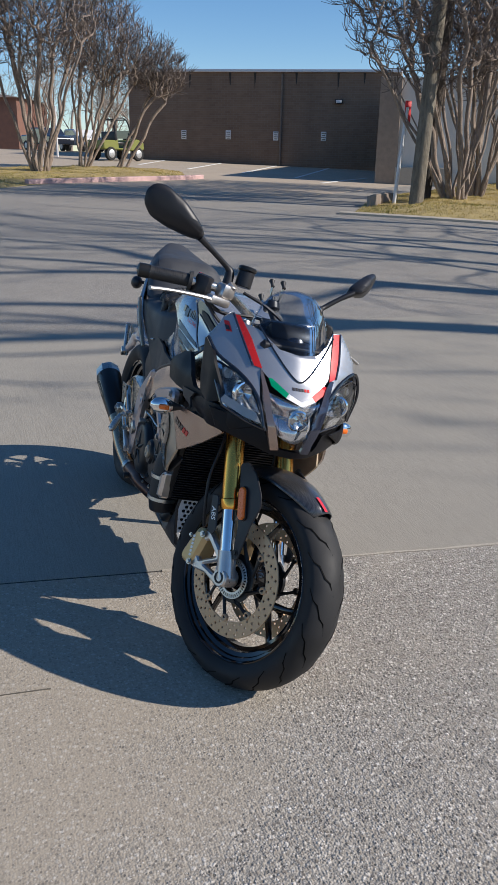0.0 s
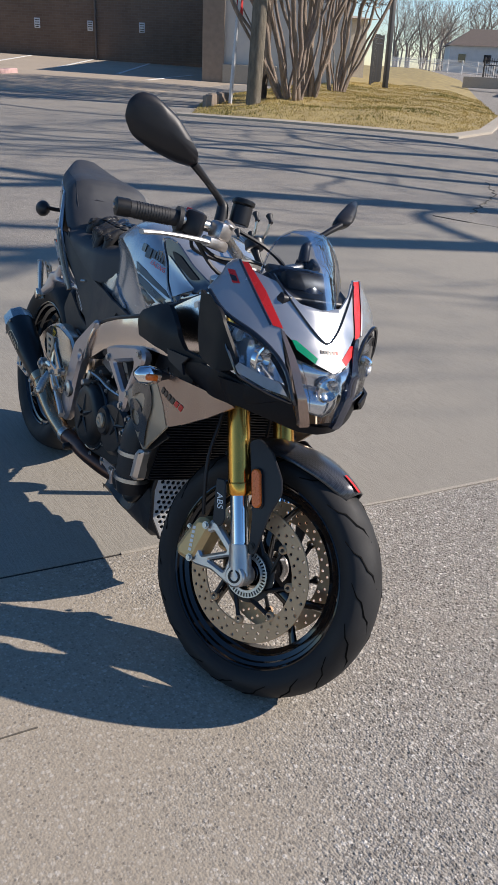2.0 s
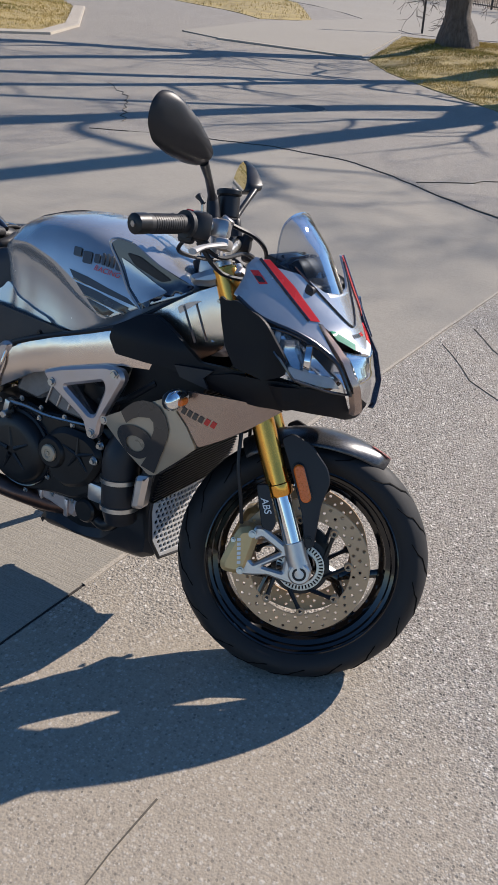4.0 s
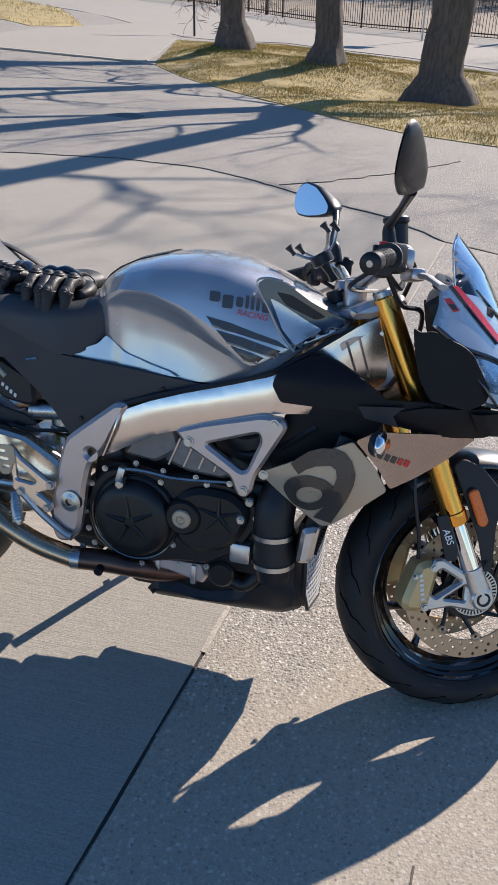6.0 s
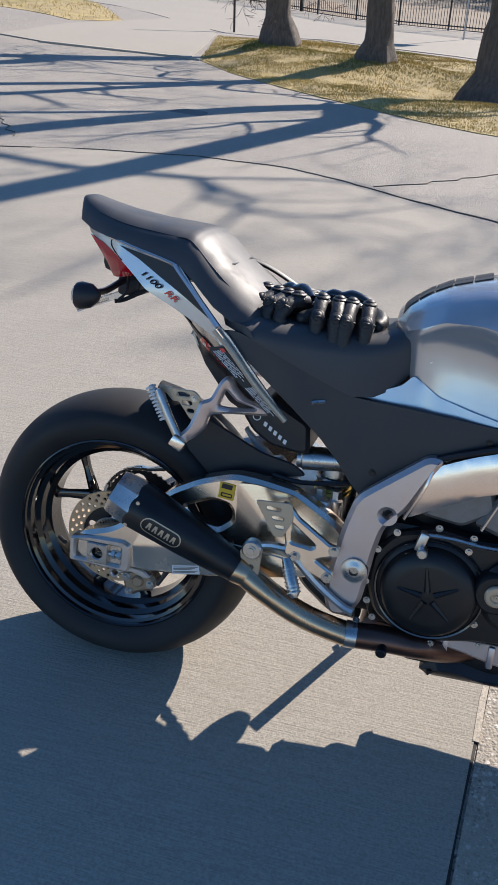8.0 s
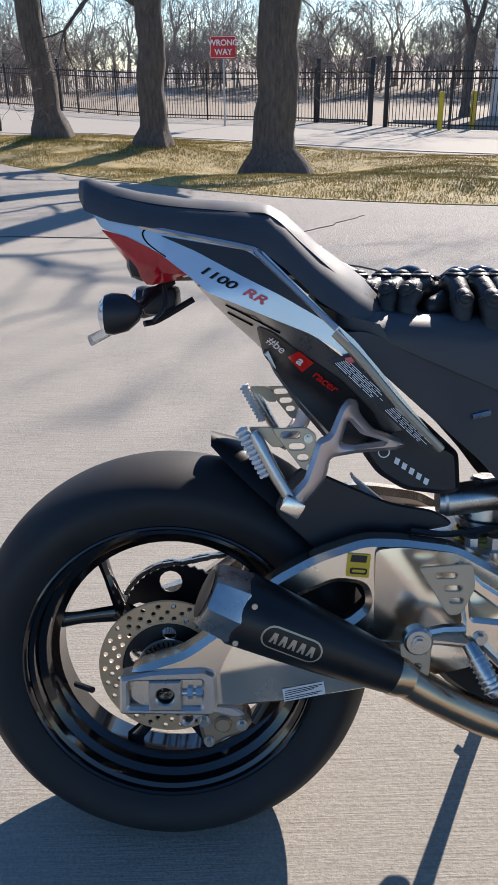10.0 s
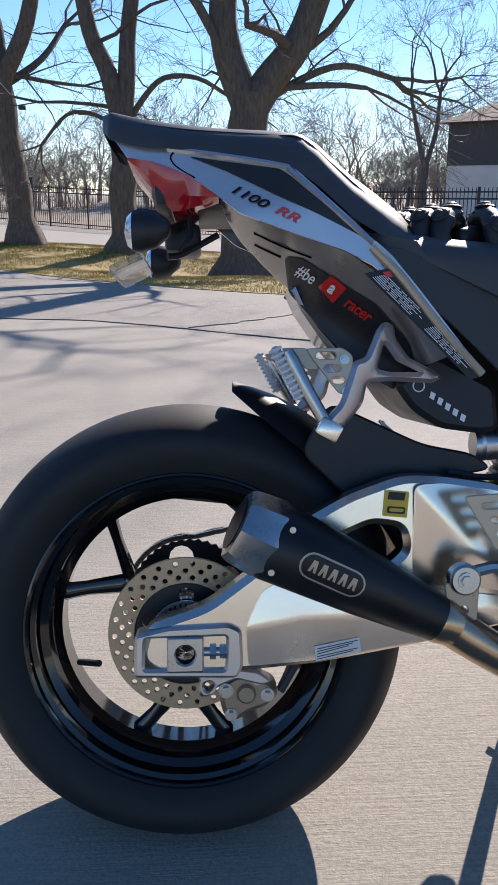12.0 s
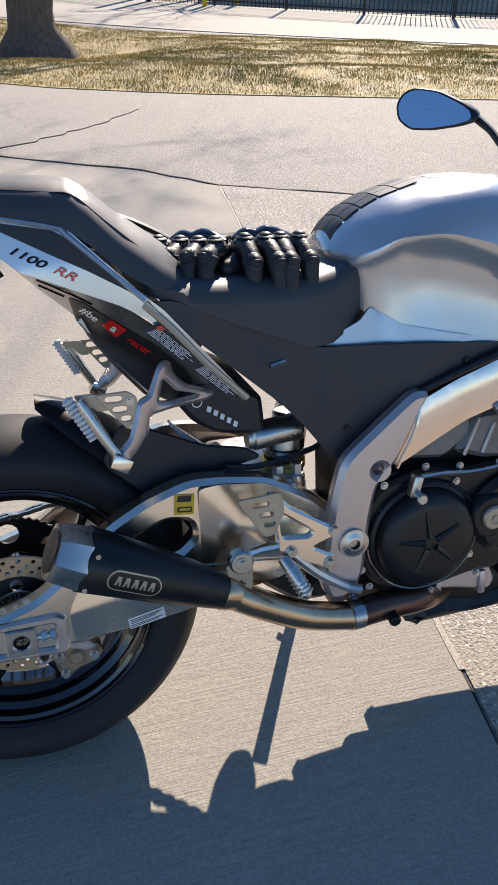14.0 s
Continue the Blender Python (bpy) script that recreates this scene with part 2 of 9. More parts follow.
    rel = bump(t, b, h, 0.7 if pebble else 0.5, 0.0042 if pebble else 0.003)
    if worn:
        t.links.new(wear(0.7, 0.22), rel.inputs["Strength"])
    return m


M["slab"] = concrete("broomed_concrete", (0.332, 0.302, 0.252), broom=0.45)
M["aggregate"] = concrete("exposed_aggregate_concrete", (0.335, 0.305, 0.262), pebble=0.95, worn=True)
M["old_pave"] = concrete("old_weathered_paving", (0.29, 0.266, 0.232), pebble=0.6, patch=0.24, broom=0.35)
M["lot"] = concrete("warm_lot_paving", (0.43, 0.355, 0.27), patch=0.16)
M["kerb"] = concrete("kerb_concrete", (0.44, 0.39, 0.32))
M["kerb_red"] = simple("faded_red_kerb_paint", (0.5, 0.33, 0.31), 0.8, vary=0.25, scale=8)
M["crack"] = simple("dirt_filled_crack", (0.11, 0.095, 0.075), 0.95, vary=0.5, scale=25)
M["joint"] = simple("dark_joint_filler", (0.035, 0.03, 0.027), 0.9, vary=0.3, scale=60)
M["line"] = simple("white_road_paint", (0.7, 0.7, 0.67), 0.7, vary=0.15, scale=10)
M["soil"] = simple("dry_lawn_soil", (0.36, 0.275, 0.115), 0.95, vary=0.35, scale=3, grain=60, relief=0.6)
M["straw"] = simple("dry_grass", (0.46, 0.35, 0.13), 0.9, vary=0.3, scale=1.2, relief=0, spec=0.08)
M["grass"] = simple("green_grass", (0.20, 0.185, 0.05), 0.85, vary=0.35, scale=1.5, relief=0, spec=0.12)


def bark_mat(name, col, scale=18):
    m, t, b = nodes_of(name)
    n = add_noise(t, scale, 8, 0.7, stretch=(1, 1, 0.22))
    f = add_noise(t, 90, 4, 0.7)
    c = ramp(t, n.outputs[0], [(0.3, tuple(x * 0.45 for x in col)), (0.55, col), (0.75, tuple(x * 1.45 for x in col))]).outputs[0]
    t.links.new(c, b.inputs["Base Color"])
    b.inputs["Roughness"].default_value = 0.9
    add = t.nodes.new("ShaderNodeMath")
    add.operation = "ADD"
    t.links.new(n.outputs[0], add.inputs[0])
    t.links.new(f.outputs[0], add.inputs[1])
    bump(t, b, add.outputs[0], 1.0, 0.04)
    return m


M["bark"] = bark_mat("dark_pecan_bark", (0.175, 0.148, 0.126))
M["bark_pale"] = bark_mat("pale_smooth_bark", (0.38, 0.30, 0.24), 9)
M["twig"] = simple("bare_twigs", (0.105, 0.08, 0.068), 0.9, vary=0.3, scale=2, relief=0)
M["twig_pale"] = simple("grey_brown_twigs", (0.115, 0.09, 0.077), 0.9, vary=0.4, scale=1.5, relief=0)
M["pole_wood"] = bark_mat("weathered_pole_wood", (0.27, 0.235, 0.18), 12)
M["pole_dark"] = bark_mat("dark_creosoted_pole", (0.11, 0.085, 0.065), 12)
M["wire_black"] = simple("black_fence_paint", (0.02, 0.02, 0.021), 0.5, vary=0.2, relief=0)


def brick_mat():
    m, t, b = nodes_of("brown_brick")
    tc = t.nodes.new("ShaderNodeTexCoord")
    mp = t.nodes.new("ShaderNodeMapping")
    mp.inputs["Rotation"].default_value = (radians(90), 0, 0)
    t.links.new(tc.outputs["Object"], mp.inputs[0])
    br = t.nodes.new("ShaderNodeTexBrick")
    br.inputs["Color1"].default_value = (0.155, 0.098, 0.066, 1)
    br.inputs["Color2"].default_value = (0.215, 0.14, 0.092, 1)
    br.inputs["Mortar"].default_value = (0.22, 0.19, 0.16, 1)
    br.inputs["Scale"].default_value = 1.0
    br.inputs["Brick Width"].default_value = 0.3
    br.inputs["Row Height"].default_value = 0.1
    br.inputs["Mortar Size"].default_value = 0.008
    t.links.new(mp.outputs[0], br.inputs[0])
    n = add_noise(t, 0.5, 6, 0.65, stretch=(1, 1, 0.4))
    c = mixc(t, 0.5, br.outputs[0], ramp(t, n.outputs[0], [(0.3, (0.10, 0.066, 0.046)), (0.7, (0.24, 0.16, 0.11))]).outputs[0])
    t.links.new(c, b.inputs["Base Color"])
    b.inputs["Roughness"].default_value = 0.9
    bump(t, b, br.outputs[1], -0.4, 0.006)
    return m


M["brick"] = brick_mat()
M["tan_brick"] = simple("tan_painted_brick", (0.30, 0.24, 0.19), 0.85, vary=0.2, scale=5)
M["red_brick"] = simple("red_brown_brick", (0.17, 0.085, 0.06), 0.85, vary=0.25, scale=3)
M["white_wall"] = simple("pale_painted_wall", (0.66, 0.64, 0.6), 0.7, vary=0.08, scale=2)
M["dark_siding"] = simple("dark_grey_siding", (0.07, 0.068, 0.068), 0.7, vary=0.15, scale=2)
M["shingle"] = simple("brown_roof_shingle", (0.16, 0.125, 0.10), 0.9, vary=0.3, scale=6)
M["coping"] = simple("light_metal_coping", (0.55, 0.57, 0.6), 0.4, metal=0.4)
M["glass_dark"] = simple("dark_window_glass", (0.02, 0.025, 0.03), 0.05, vary=0.1, relief=0, coat=1.0)
M["car_dark"] = simple("dark_car_paint", (0.02, 0.024, 0.035), 0.2, coat=1.0, relief=0)
M["lime"] = simple("olive_lime_vehicle_paint", (0.17, 0.18, 0.03), 0.55, coat=0.1)
# Paler than the near twigs: distance haze is put into the colour.
M["haze_wood"] = simple("haze_paled_woods", (0.33, 0.275, 0.225), 0.95, vary=0.3, scale=0.6, relief=0)
M["litter"] = simple("leaf_litter", (0.24, 0.19, 0.135), 0.95, vary=0.4, scale=0.8, grain=12, relief=0)
M["sign_red"] = simple("red_sign_face", (0.55, 0.025, 0.03), 0.45, vary=0.05, relief=0)
M["galv"] = simple("galvanised_steel", (0.45, 0.46, 0.47), 0.45, metal=0.8)
M["yellow_post"] = simple("yellow_bollard_paint", (0.7, 0.5, 0.03), 0.5)


# ---- geometry helpers ----
def mesh_of(name, geo, mat, smooth=40, mats=None):
    V, F = geo[0], geo[1]
    me = bpy.data.meshes.new(name)
    me.from_pydata([tuple(v) for v in V], [], F)
    me.materials.append(mat)
    me.update()
    if smooth:
        me.polygons.foreach_set("use_smooth", [True] * len(me.polygons))
        me.set_sharp_from_angle(angle=radians(smooth))
    return me


def part(name, geo, mat, parent=None, label="", smooth=40, at=None, category="", group="", kind=""):
    """Links a geometry as one mesh object, under a thing or a part."""
    ob = new(name, mesh_of(name, geo, mat, smooth))
    if parent is not None:
        ob.parent = parent
    if at is not None:
        ob.matrix_basis = at
    return tagged(ob, label, category, group, kind)


def thing(name, label, category, at=None, group="", kind=""):
    ob = new(name)
    ob.empty_display_size = 0.1
    if at is not None:
        ob.matrix_basis = at
    return tagged(ob, label, category, group, kind)


def join(*geos):
    V, F = [], []
    for g in geos:
        k = len(V)
        V += [Vector(v) for v in g[0]]
        F += [tuple(i + k for i in f) for f in g[1]]
    return V, F


def moved(geo, m):
    return [m @ Vector(v) for v in geo[0]], geo[1]


def flipped(geo):
    """The mirror image over y."""
    return [Vector((v[0], -v[1], v[2])) for v in geo[0]], [tuple(reversed(f)) for f in geo[1]]


def from_bm(bm):
    bm.verts.index_update()
    out = [v.co.copy() for v in bm.verts], [tuple(v.index for v in f.verts) for f in bm.faces]
    bm.free()
    return out


def g_box(c, s, bev=0.0, seg=2, rot=None):
    bm = bmesh.new()
    bmesh.ops.create_cube(bm, size=1)
    for v in bm.verts:
        v.co = Vector((v.co.x * s[0], v.co.y * s[1], v.co.z * s[2]))
    if bev:
        bmesh.ops.bevel(bm, geom=bm.edges[:], offset=min(bev, min(s) * 0.45), segments=seg, affect="EDGES", profile=0.5)
    m = Matrix.Translation(c)
    if rot is not None:
        m = m @ Euler([radians(a) for a in rot]).to_matrix().to_4x4()
    return moved(from_bm(bm), m)


def g_tube(pts, r, n=10, smooth=0, caps=True, squash=None):
    """A round bar swept along points; r: one radius or one a point. smooth: extra points between two."""
    pts = [Vector(p) for p in pts]
    rs = list(r) if isinstance(r, (list, tuple)) else [r] * len(pts)
    if smooth and len(pts) > 2:
        P, R = [], []
        for i in range(len(pts) - 1):
            a, b = pts[i], pts[i + 1]
            p0 = pts[i - 1] if i else a * 2 - b
            p3 = pts[i + 2] if i + 2 < len(pts) else b * 2 - a
            for k in range(smooth):
                u = k / smooth
                P.append(0.5 * ((2 * a) + (b - p0) * u + (2 * p0 - 5 * a + 4 * b - p3) * u * u + (3 * a - p0 - 3 * b + p3) * u ** 3))
                R.append(rs[i] + (rs[i + 1] - rs[i]) * u)
        P.append(pts[-1])
        R.append(rs[-1])
        pts, rs = P, R
    V, F = [], []
    up = None
    for i, p in enumerate(pts):
        d = (pts[min(i + 1, len(pts) - 1)] - pts[max(i - 1, 0)]).normalized()
        if up is None:
            up = Vector((0, 0, 1)) if abs(d.z) < 0.9 else Vector((0, 1, 0))
        side = d.cross(up).normalized()
        up = side.cross(d).normalized()
        for k in range(n):
            a = 2 * math.pi * k / n
            V.append(p + side * math.cos(a) * rs[i] + up * math.sin(a) * rs[i] * (squash or 1))
    for i in range(len(pts) - 1):
        for k in range(n):
            F.append((i * n + k, i * n + (k + 1) % n, (i + 1) * n + (k + 1) % n, (i + 1) * n + k))
    if caps:
        F.append(tuple(reversed(range(n))))
        F.append(tuple(range((len(pts) - 1) * n, len(pts) * n)))
    return V, F


def g_cyl(a, b, r, n=16, r2=None, bev=0.0):
    a, b = Vector(a), Vector(b)
    r2 = r if r2 is None else r2
    if not bev:
        return g_tube([a, b], [r, r2], n)
    d = (b - a).normalized()
    return g_tube([a, a + d * 0.0001, a + d * bev, b - d * bev, b - d * 0.0001, b], [r - bev, r - bev * 0.99, r, r2, r2 - bev * 0.99, r2 - bev], n)


def g_lathe(profile, n=48, c=(0, 0, 0), close=False, a0=0.0, a1=2 * math.pi):
    """Turns (radius, y) points about the y axis through c."""
    V, F = [], []
    full = abs(a1 - a0 - 2 * math.pi) < 1e-6
    m = n if full else n + 1
    for k in range(m):
        a = a0 + (a1 - a0) * k / n
        for r, y in profile:
            V.append(Vector((c[0] + r * math.cos(a), c[1] + y, c[2] + r * math.sin(a))))
    q = len(profile)
    for k in range(n):
        j = (k + 1) % m
        for i in range(q if close else q - 1):
            i2 = (i + 1) % q
            F.append((k * q + i, k * q + i2, j * q + i2, j * q + i))
    return V, F


def g_loft(rings, close_ring=False, cap=True):
    n = len(rings[0])
    V = [Vector(p) for r in rings for p in r]
    F = []
    for i in range(len(rings) - 1):
        for k in range(n if close_ring else n - 1):
            k2 = (k + 1) % n
            F.append((i * n + k, i * n + k2, (i + 1) * n + k2, (i + 1) * n + k))
    if cap:
        F.append(tuple(reversed(range(n))))
        F.append(tuple(range((len(rings) - 1) * n, len(rings) * n)))
    return V, F


def rounded(poly, r=0.01, seg=4):
    """A 2D outline with its corners rounded."""
    out = []
    n = len(poly)
    for i in range(n):
        p, a, b = Vector(poly[i]), Vector(poly[i - 1]), Vector(poly[(i + 1) % n])
        da, db = a - p, b - p
        k = min(r, da.length * 0.45, db.length * 0.45)
        s, e = p + da.normalized() * k, p + db.normalized() * k
        for j in range(seg + 1):
            u = j / seg
            out.append(tuple(s * (1 - u) ** 2 + p * 2 * u * (1 - u) + e * u * u))
    return out


def circle2(cx, cz, r, n=16, a0=0.0):
    return [(cx + r * math.cos(a0 + 2 * math.pi * k / n), cz + r * math.sin(a0 + 2 * math.pi * k / n)) for k in range(n)]


def g_plate(outline, y0, y1, holes=(), bev=0.003, to3=None):
    """A flat outline (x, z) made thick from y0 to y1, with holes through it and chamfered rims."""
    to3 = to3 or (lambda x, z, y: Vector((x, y, z)))
    bm = bmesh.new()
    edges = []
    for loop in (outline, *holes):
        vs = [bm.verts.new((p[0], p[1], 0)) for p in loop]
        edges += [bm.edges.new((vs[i], vs[(i + 1) % len(vs)])) for i in range(len(vs))]
    bmesh.ops.triangle_fill(bm, use_beauty=True, use_dissolve=False, edges=edges)
    bmesh.ops.recalc_face_normals(bm, faces=bm.faces[:])
    if bm.faces and bm.faces[:][0].normal.z < 0:
        bmesh.ops.reverse_faces(bm, faces=bm.faces[:])
    bm.verts.index_update()
    flat = [(v.co.x, v.co.y) for v in bm.verts]
    tris = [tuple(v.index for v in f.verts) for f in bm.faces]
    rim = [(e.verts[0].index, e.verts[1].index, e.link_faces[0]) for e in bm.edges if len(e.link_faces) == 1]
    # inward offsets for the chamfer
    off = {}
    for a, b, f in rim:
        d = Vector((flat[b][0] - flat[a][0], flat[b][1] - flat[a][1]))
        if d.length < 1e-9:
            continue
        nrm = Vector((-d.y, d.x)).normalized()
        c = f.calc_center_median()
        if (Vector((c.x, c.y)) - Vector(flat[a])).dot(nrm) < 0:
            nrm = -nrm
        off.setdefault(a, []).append(nrm)
        off.setdefault(b, []).append(nrm)
    order = []
    for a, b, f in rim:
        vs = [v.index for v in f.verts]
        i = vs.index(a)
        order.append((a, b) if vs[(i + 1) % len(vs)] == b else (b, a))
    bm.free()
    n = len(flat)
    s = 1 if y1 > y0 else -1

    def inner(i):
        if i not in off or not bev:
            return flat[i]
        o = sum(off[i], Vector((0, 0)))
        o = o.normalized() * bev if o.length > 1e-6 else o
        return flat[i][0] + o.x, flat[i][1] + o.y
    V, F = [], []
    for lay, y in ((1, y0), (0, y0 + s * bev), (0, y1 - s * bev), (1, y1)):
        for i in range(n):
            p = inner(i) if lay else flat[i]
            V.append(to3(p[0], p[1], y))
    for t3 in tris:
        F.append(tuple(t3))
        F.append(tuple(3 * n + i for i in reversed(t3)))
    for a, b in order:
        for L in range(3):
            F.append((L * n + b, L * n + a, (L + 1) * n + a, (L + 1) * n + b))
    return V, F


def g_skin(outline, surf, cell=0.02, thick=0.004, inward=(0, 1, 0)):
    """A curved panel: a 2D outline (u, v) cut into cells and laid on the surface surf(u, v), with thickness along inward."""
    bm = bmesh.new()
    bm.faces.new([bm.verts.new((p[0], p[1], 0)) for p in outline])
    us = [p[0] for p in outline]
    vs = [p[1] for p in outline]
    for ax, lo, hi in ((0, min(us), max(us)), (1, min(vs), max(vs))):
        k = max(1, int((hi - lo) / cell))
        for i in range(1, k):
            co = [0, 0, 0]
            co[ax] = lo + (hi - lo) * i / k
            no = [0, 0, 0]
            no[ax] = 1
            bmesh.ops.bisect_plane(bm, geom=bm.verts[:] + bm.edges[:] + bm.faces[:], plane_co=co, plane_no=no, dist=1e-5)
    bmesh.ops.triangulate(bm, faces=[f for f in bm.faces if len(f.verts) > 4])
    bm.verts.index_update()
    flat = [(v.co.x, v.co.y) for v in bm.verts]
    faces = [tuple(v.index for v in f.verts) for f in bm.faces]
    rim = []
    for e in bm.edges:
        if len(e.link_faces) == 1:
            vs2 = [v.index for v in e.link_faces[0].verts]
            a, b = e.verts[0].index, e.verts[1].index
            i = vs2.index(a)
            rim.append((a, b) if vs2[(i + 1) % len(vs2)] == b else (b, a))
    bm.free()
    n = len(flat)
    top = [Vector(surf(u, v)) for u, v in flat]
    inn = Vector(inward) * thick
    V = top + [p + inn for p in top]
    F = list(faces) + [tuple(n + i for i in reversed(f)) for f in faces]
    F += [(b, a, n + a, n + b) for a, b in rim]
    return V, F


def g_bolt(p, d, r=0.006, h=0.005, n=6):
    p, d = Vector(p), Vector(d).normalized()
    return join(g_cyl(p, p + d * h * 0.4, r * 1.5, 12), g_cyl(p + d * h * 0.4, p + d * h, r, n))


def g_text(text, size, m, depth=0.0008, shear=0.0, bold=0.0):
    cu = bpy.data.curves.new("lettering", "FONT")
    cu.body = text
    cu.size = size
    cu.extrude = depth
    cu.shear = shear
    cu.offset = bold
    cu.align_x, cu.align_y = "CENTER", "CENTER"
    ob = bpy.data.objects.new("lettering", cu)
    scene.collection.objects.link(ob)
    me = ob.to_mesh()
    geo = [m @ v.co for v in me.vertices], [tuple(p.vertices) for p in me.polygons]
    ob.to_mesh_clear()
    bpy.data.objects.remove(ob)
    bpy.data.curves.remove(cu)
    return geo


# ---- the ground and what stands far off ----
def sp(u, w):
    return w * math.log1p(math.exp(min(50.0, u / w)))


def ground_z(x, y):
    """The lot lies level round the motorcycle, climbs gently to the west and falls to the north."""
    u = max(0.0, min(1.0, (x + 12) / 7))
    u = u * u * (3 - 2 * u)
    west = 0.033 * (sp(-x - 2, 1.5) - sp(-x - 60, 3))
    dip = 0.37 * math.exp(-((x - 1.0) ** 2 + (y - 15.2) ** 2) / 6)      # hollow round the nearest tree
    return west - dip - 0.011 * (sp(y - 3, 2) - sp(y - 60, 3)) * (1 - u) - 0.048 * (sp(y - 4, 0.8) - sp(y - 16, 2)) * u


def on(x, y, h=0.0):
    return Vector((x, y, ground_z(x, y) + h))


def spread(lo, hi, near_lo, near_hi, step, grow=1.35):
    a = list(np.arange(near_lo, near_hi + step * 0.5, step))
    s = step
    while a[-1] < hi:
        s *= grow
        a.append(min(hi, a[-1] + s))
    s = step
    while a[0] > lo:
        s *= grow
        a.insert(0, max(lo, a[0] - s))
    return [float(v) for v in a]


gx = spread(-900, 900, -20, 12, 1.0)
gy = spread(-900, 900, -8, 36, 1.0)
GV = [on(x, y, -0.004) for x in gx for y in gy]
ny = len(gy)
GF = [(i * ny + j, (i + 1) * ny + j, (i + 1) * ny + j + 1, i * ny + j + 1) for i in range(len(gx) - 1) for j in range(ny - 1)]
tagged(part("ground", (GV, GF), M["old_pave"], smooth=180), "old weathered grey paving of a wide parking lot", "ground", kind="structure")


def zone(name, outline, mat, label, h=0.0, cell=0.8, thick=0.06, category="pavement", mound=None):
    f = (lambda u, v: on(u, v, h + (mound(u, v) if mound else 0)))
    g = g_skin(outline, f, cell, thick, (0, 0, -1))
    return tagged(part(name, g, mat, smooth=30), label, category, kind="structure")


JX = lambda y: 0.867 + 0.132 * y      # the joint between slab and aggregate apron
zone("pavement_slab", [(JX(-7) - 0.003, -7), (JX(3.75) - 0.003, 3.74), (0.25, 4.78), (-0.85, 5.58), (-1.69, 5.7), (-3.12, 5.5), (-3.1, -7)],
     M["slab"], "pale broom-finished concrete slab of the parking lot")
zone("pavement_apron", [(JX(-7) + 0.003, -7), (9, -7), (9, -1.6), (2.75, 2.78), (2.05, 3.36), (JX(3.75) + 0.01, 3.74)],
     M["aggregate"], "rough exposed-aggregate concrete apron with worn pebbles")


def strip(name, pts, w, mat, label, h=0.002, jag=0.0, seed=1):
    rnd = random.Random(seed)
    P = []
    for i in range(len(pts) - 1):
        a, b = Vector(pts[i]), Vector(pts[i + 1])
        k = max(2, int((b - a).length / 0.12))
        P += [a.lerp(b, j / k) for j in range(k)]
    P.append(Vector(pts[-1]))
    V, F = [], []
    for i, p in enumerate(P):
        d = (P[min(i + 1, len(P) - 1)] - P[max(i - 1, 0)]).normalized()
        nrm = Vector((-d.y, d.x))
        o = rnd.uniform(-jag, jag)
        ww = w * rnd.uniform(0.6, 1.4) if jag else w
        for s in (-0.5, 0.5):
            q = p + nrm * (s * ww + o)
            V.append(on(q.x, q.y, h))
        for s in (-0.5, 0.5):
            q = p + nrm * (s * ww + o)
            V.append(on(q.x, q.y, h - 0.02))
    for i in range(len(P) - 1):
        a, b = i * 4, i * 4 + 4
        F += [(a, b, b + 1, a + 1), (a, a + 2, b + 2, b), (a + 1, b + 1, b + 3, a + 3)]
    return tagged(part(name, (V, F), mat, smooth=0), label, "pavement joint", kind="structure")


strip("trim_joint", [(JX(-7), -7), (JX(-0.12), -0.12)], 0.009, M["joint"], "dark open joint between slab and apron", -0.002, 0.003, 3)
# Sunlight on the edge of this stretch is painted in as pale concrete.
strip("trim_joint", [(JX(-0.12), -0.12), (JX(3.74), 3.74)], 0.012, M["kerb"], "joint between slab and apron with its sunlit edge painted pale", 0.0015, 0.003, 13)
strip("trim_crack", [(JX(3.75), 3.75), (0.98, 4.28), (0.25, 4.82), (-0.33, 5.32), (-0.86, 5.65), (-1.69, 5.79), (-2.71, 5.61), (-3.5, 5.26)], 0.012, M["crack"], "ragged dark crack along the slab edge", 0.003, 0.012, 4)
strip("trim_crack", [(JX(3.75), 3.76), (2.06, 3.38), (2.76, 2.8), (9.0, -1.58)], 0.014, M["crack"], "ragged dark crack behind the apron", 0.003, 0.01, 5)
strip("trim_crack", [(1.27, 2.25), (1.5, 1.97), (1.9, 1.6), (2.3, 1.0)], 0.005, M["crack"], "hairline crack across the apron", 0.002, 0.01, 6)
strip("trim_crack", [(1.2, 2.0), (1.42, 1.7), (1.75, 1.45)], 0.004, M["crack"], "hairline crack across the apron", 0.002, 0.01, 7)
strip("trim_crack", [(1.41, -0.56), (1.4, -0.7), (1.36, -1.1), (1.3, -1.8)], 0.003, M["crack"], "hairline crack across the apron", 0.002, 0.006, 8)
strip("trim_crack", [(-3.56, 5.87), (-4.18, 6.75), (-4.82, 7.63), (-5.78, 8.47)], 0.012, M["crack"], "branching crack in old paving", 0.003, 0.04, 9)
strip("trim_crack", [(1.44, 7.04), (0.9, 6.13), (0.28, 5.38), (-0.02, 5.15)], 0.008, M["crack"], "branching crack in old paving", 0.003, 0.03, 10)

# round cover in the paving
cover = thing("manhole_cover", "round dark iron cover set in old paving", "manhole cover", Matrix.Translation(on(-2.81, 8.76, 0)))
part("lid", g_lathe([(0.001, 0.0), (0.27, 0.0), (0.285, -0.002), (0.285, -0.03)], 32), M["dark_siding"], cover, at=pose(0, 0, 0, 90))
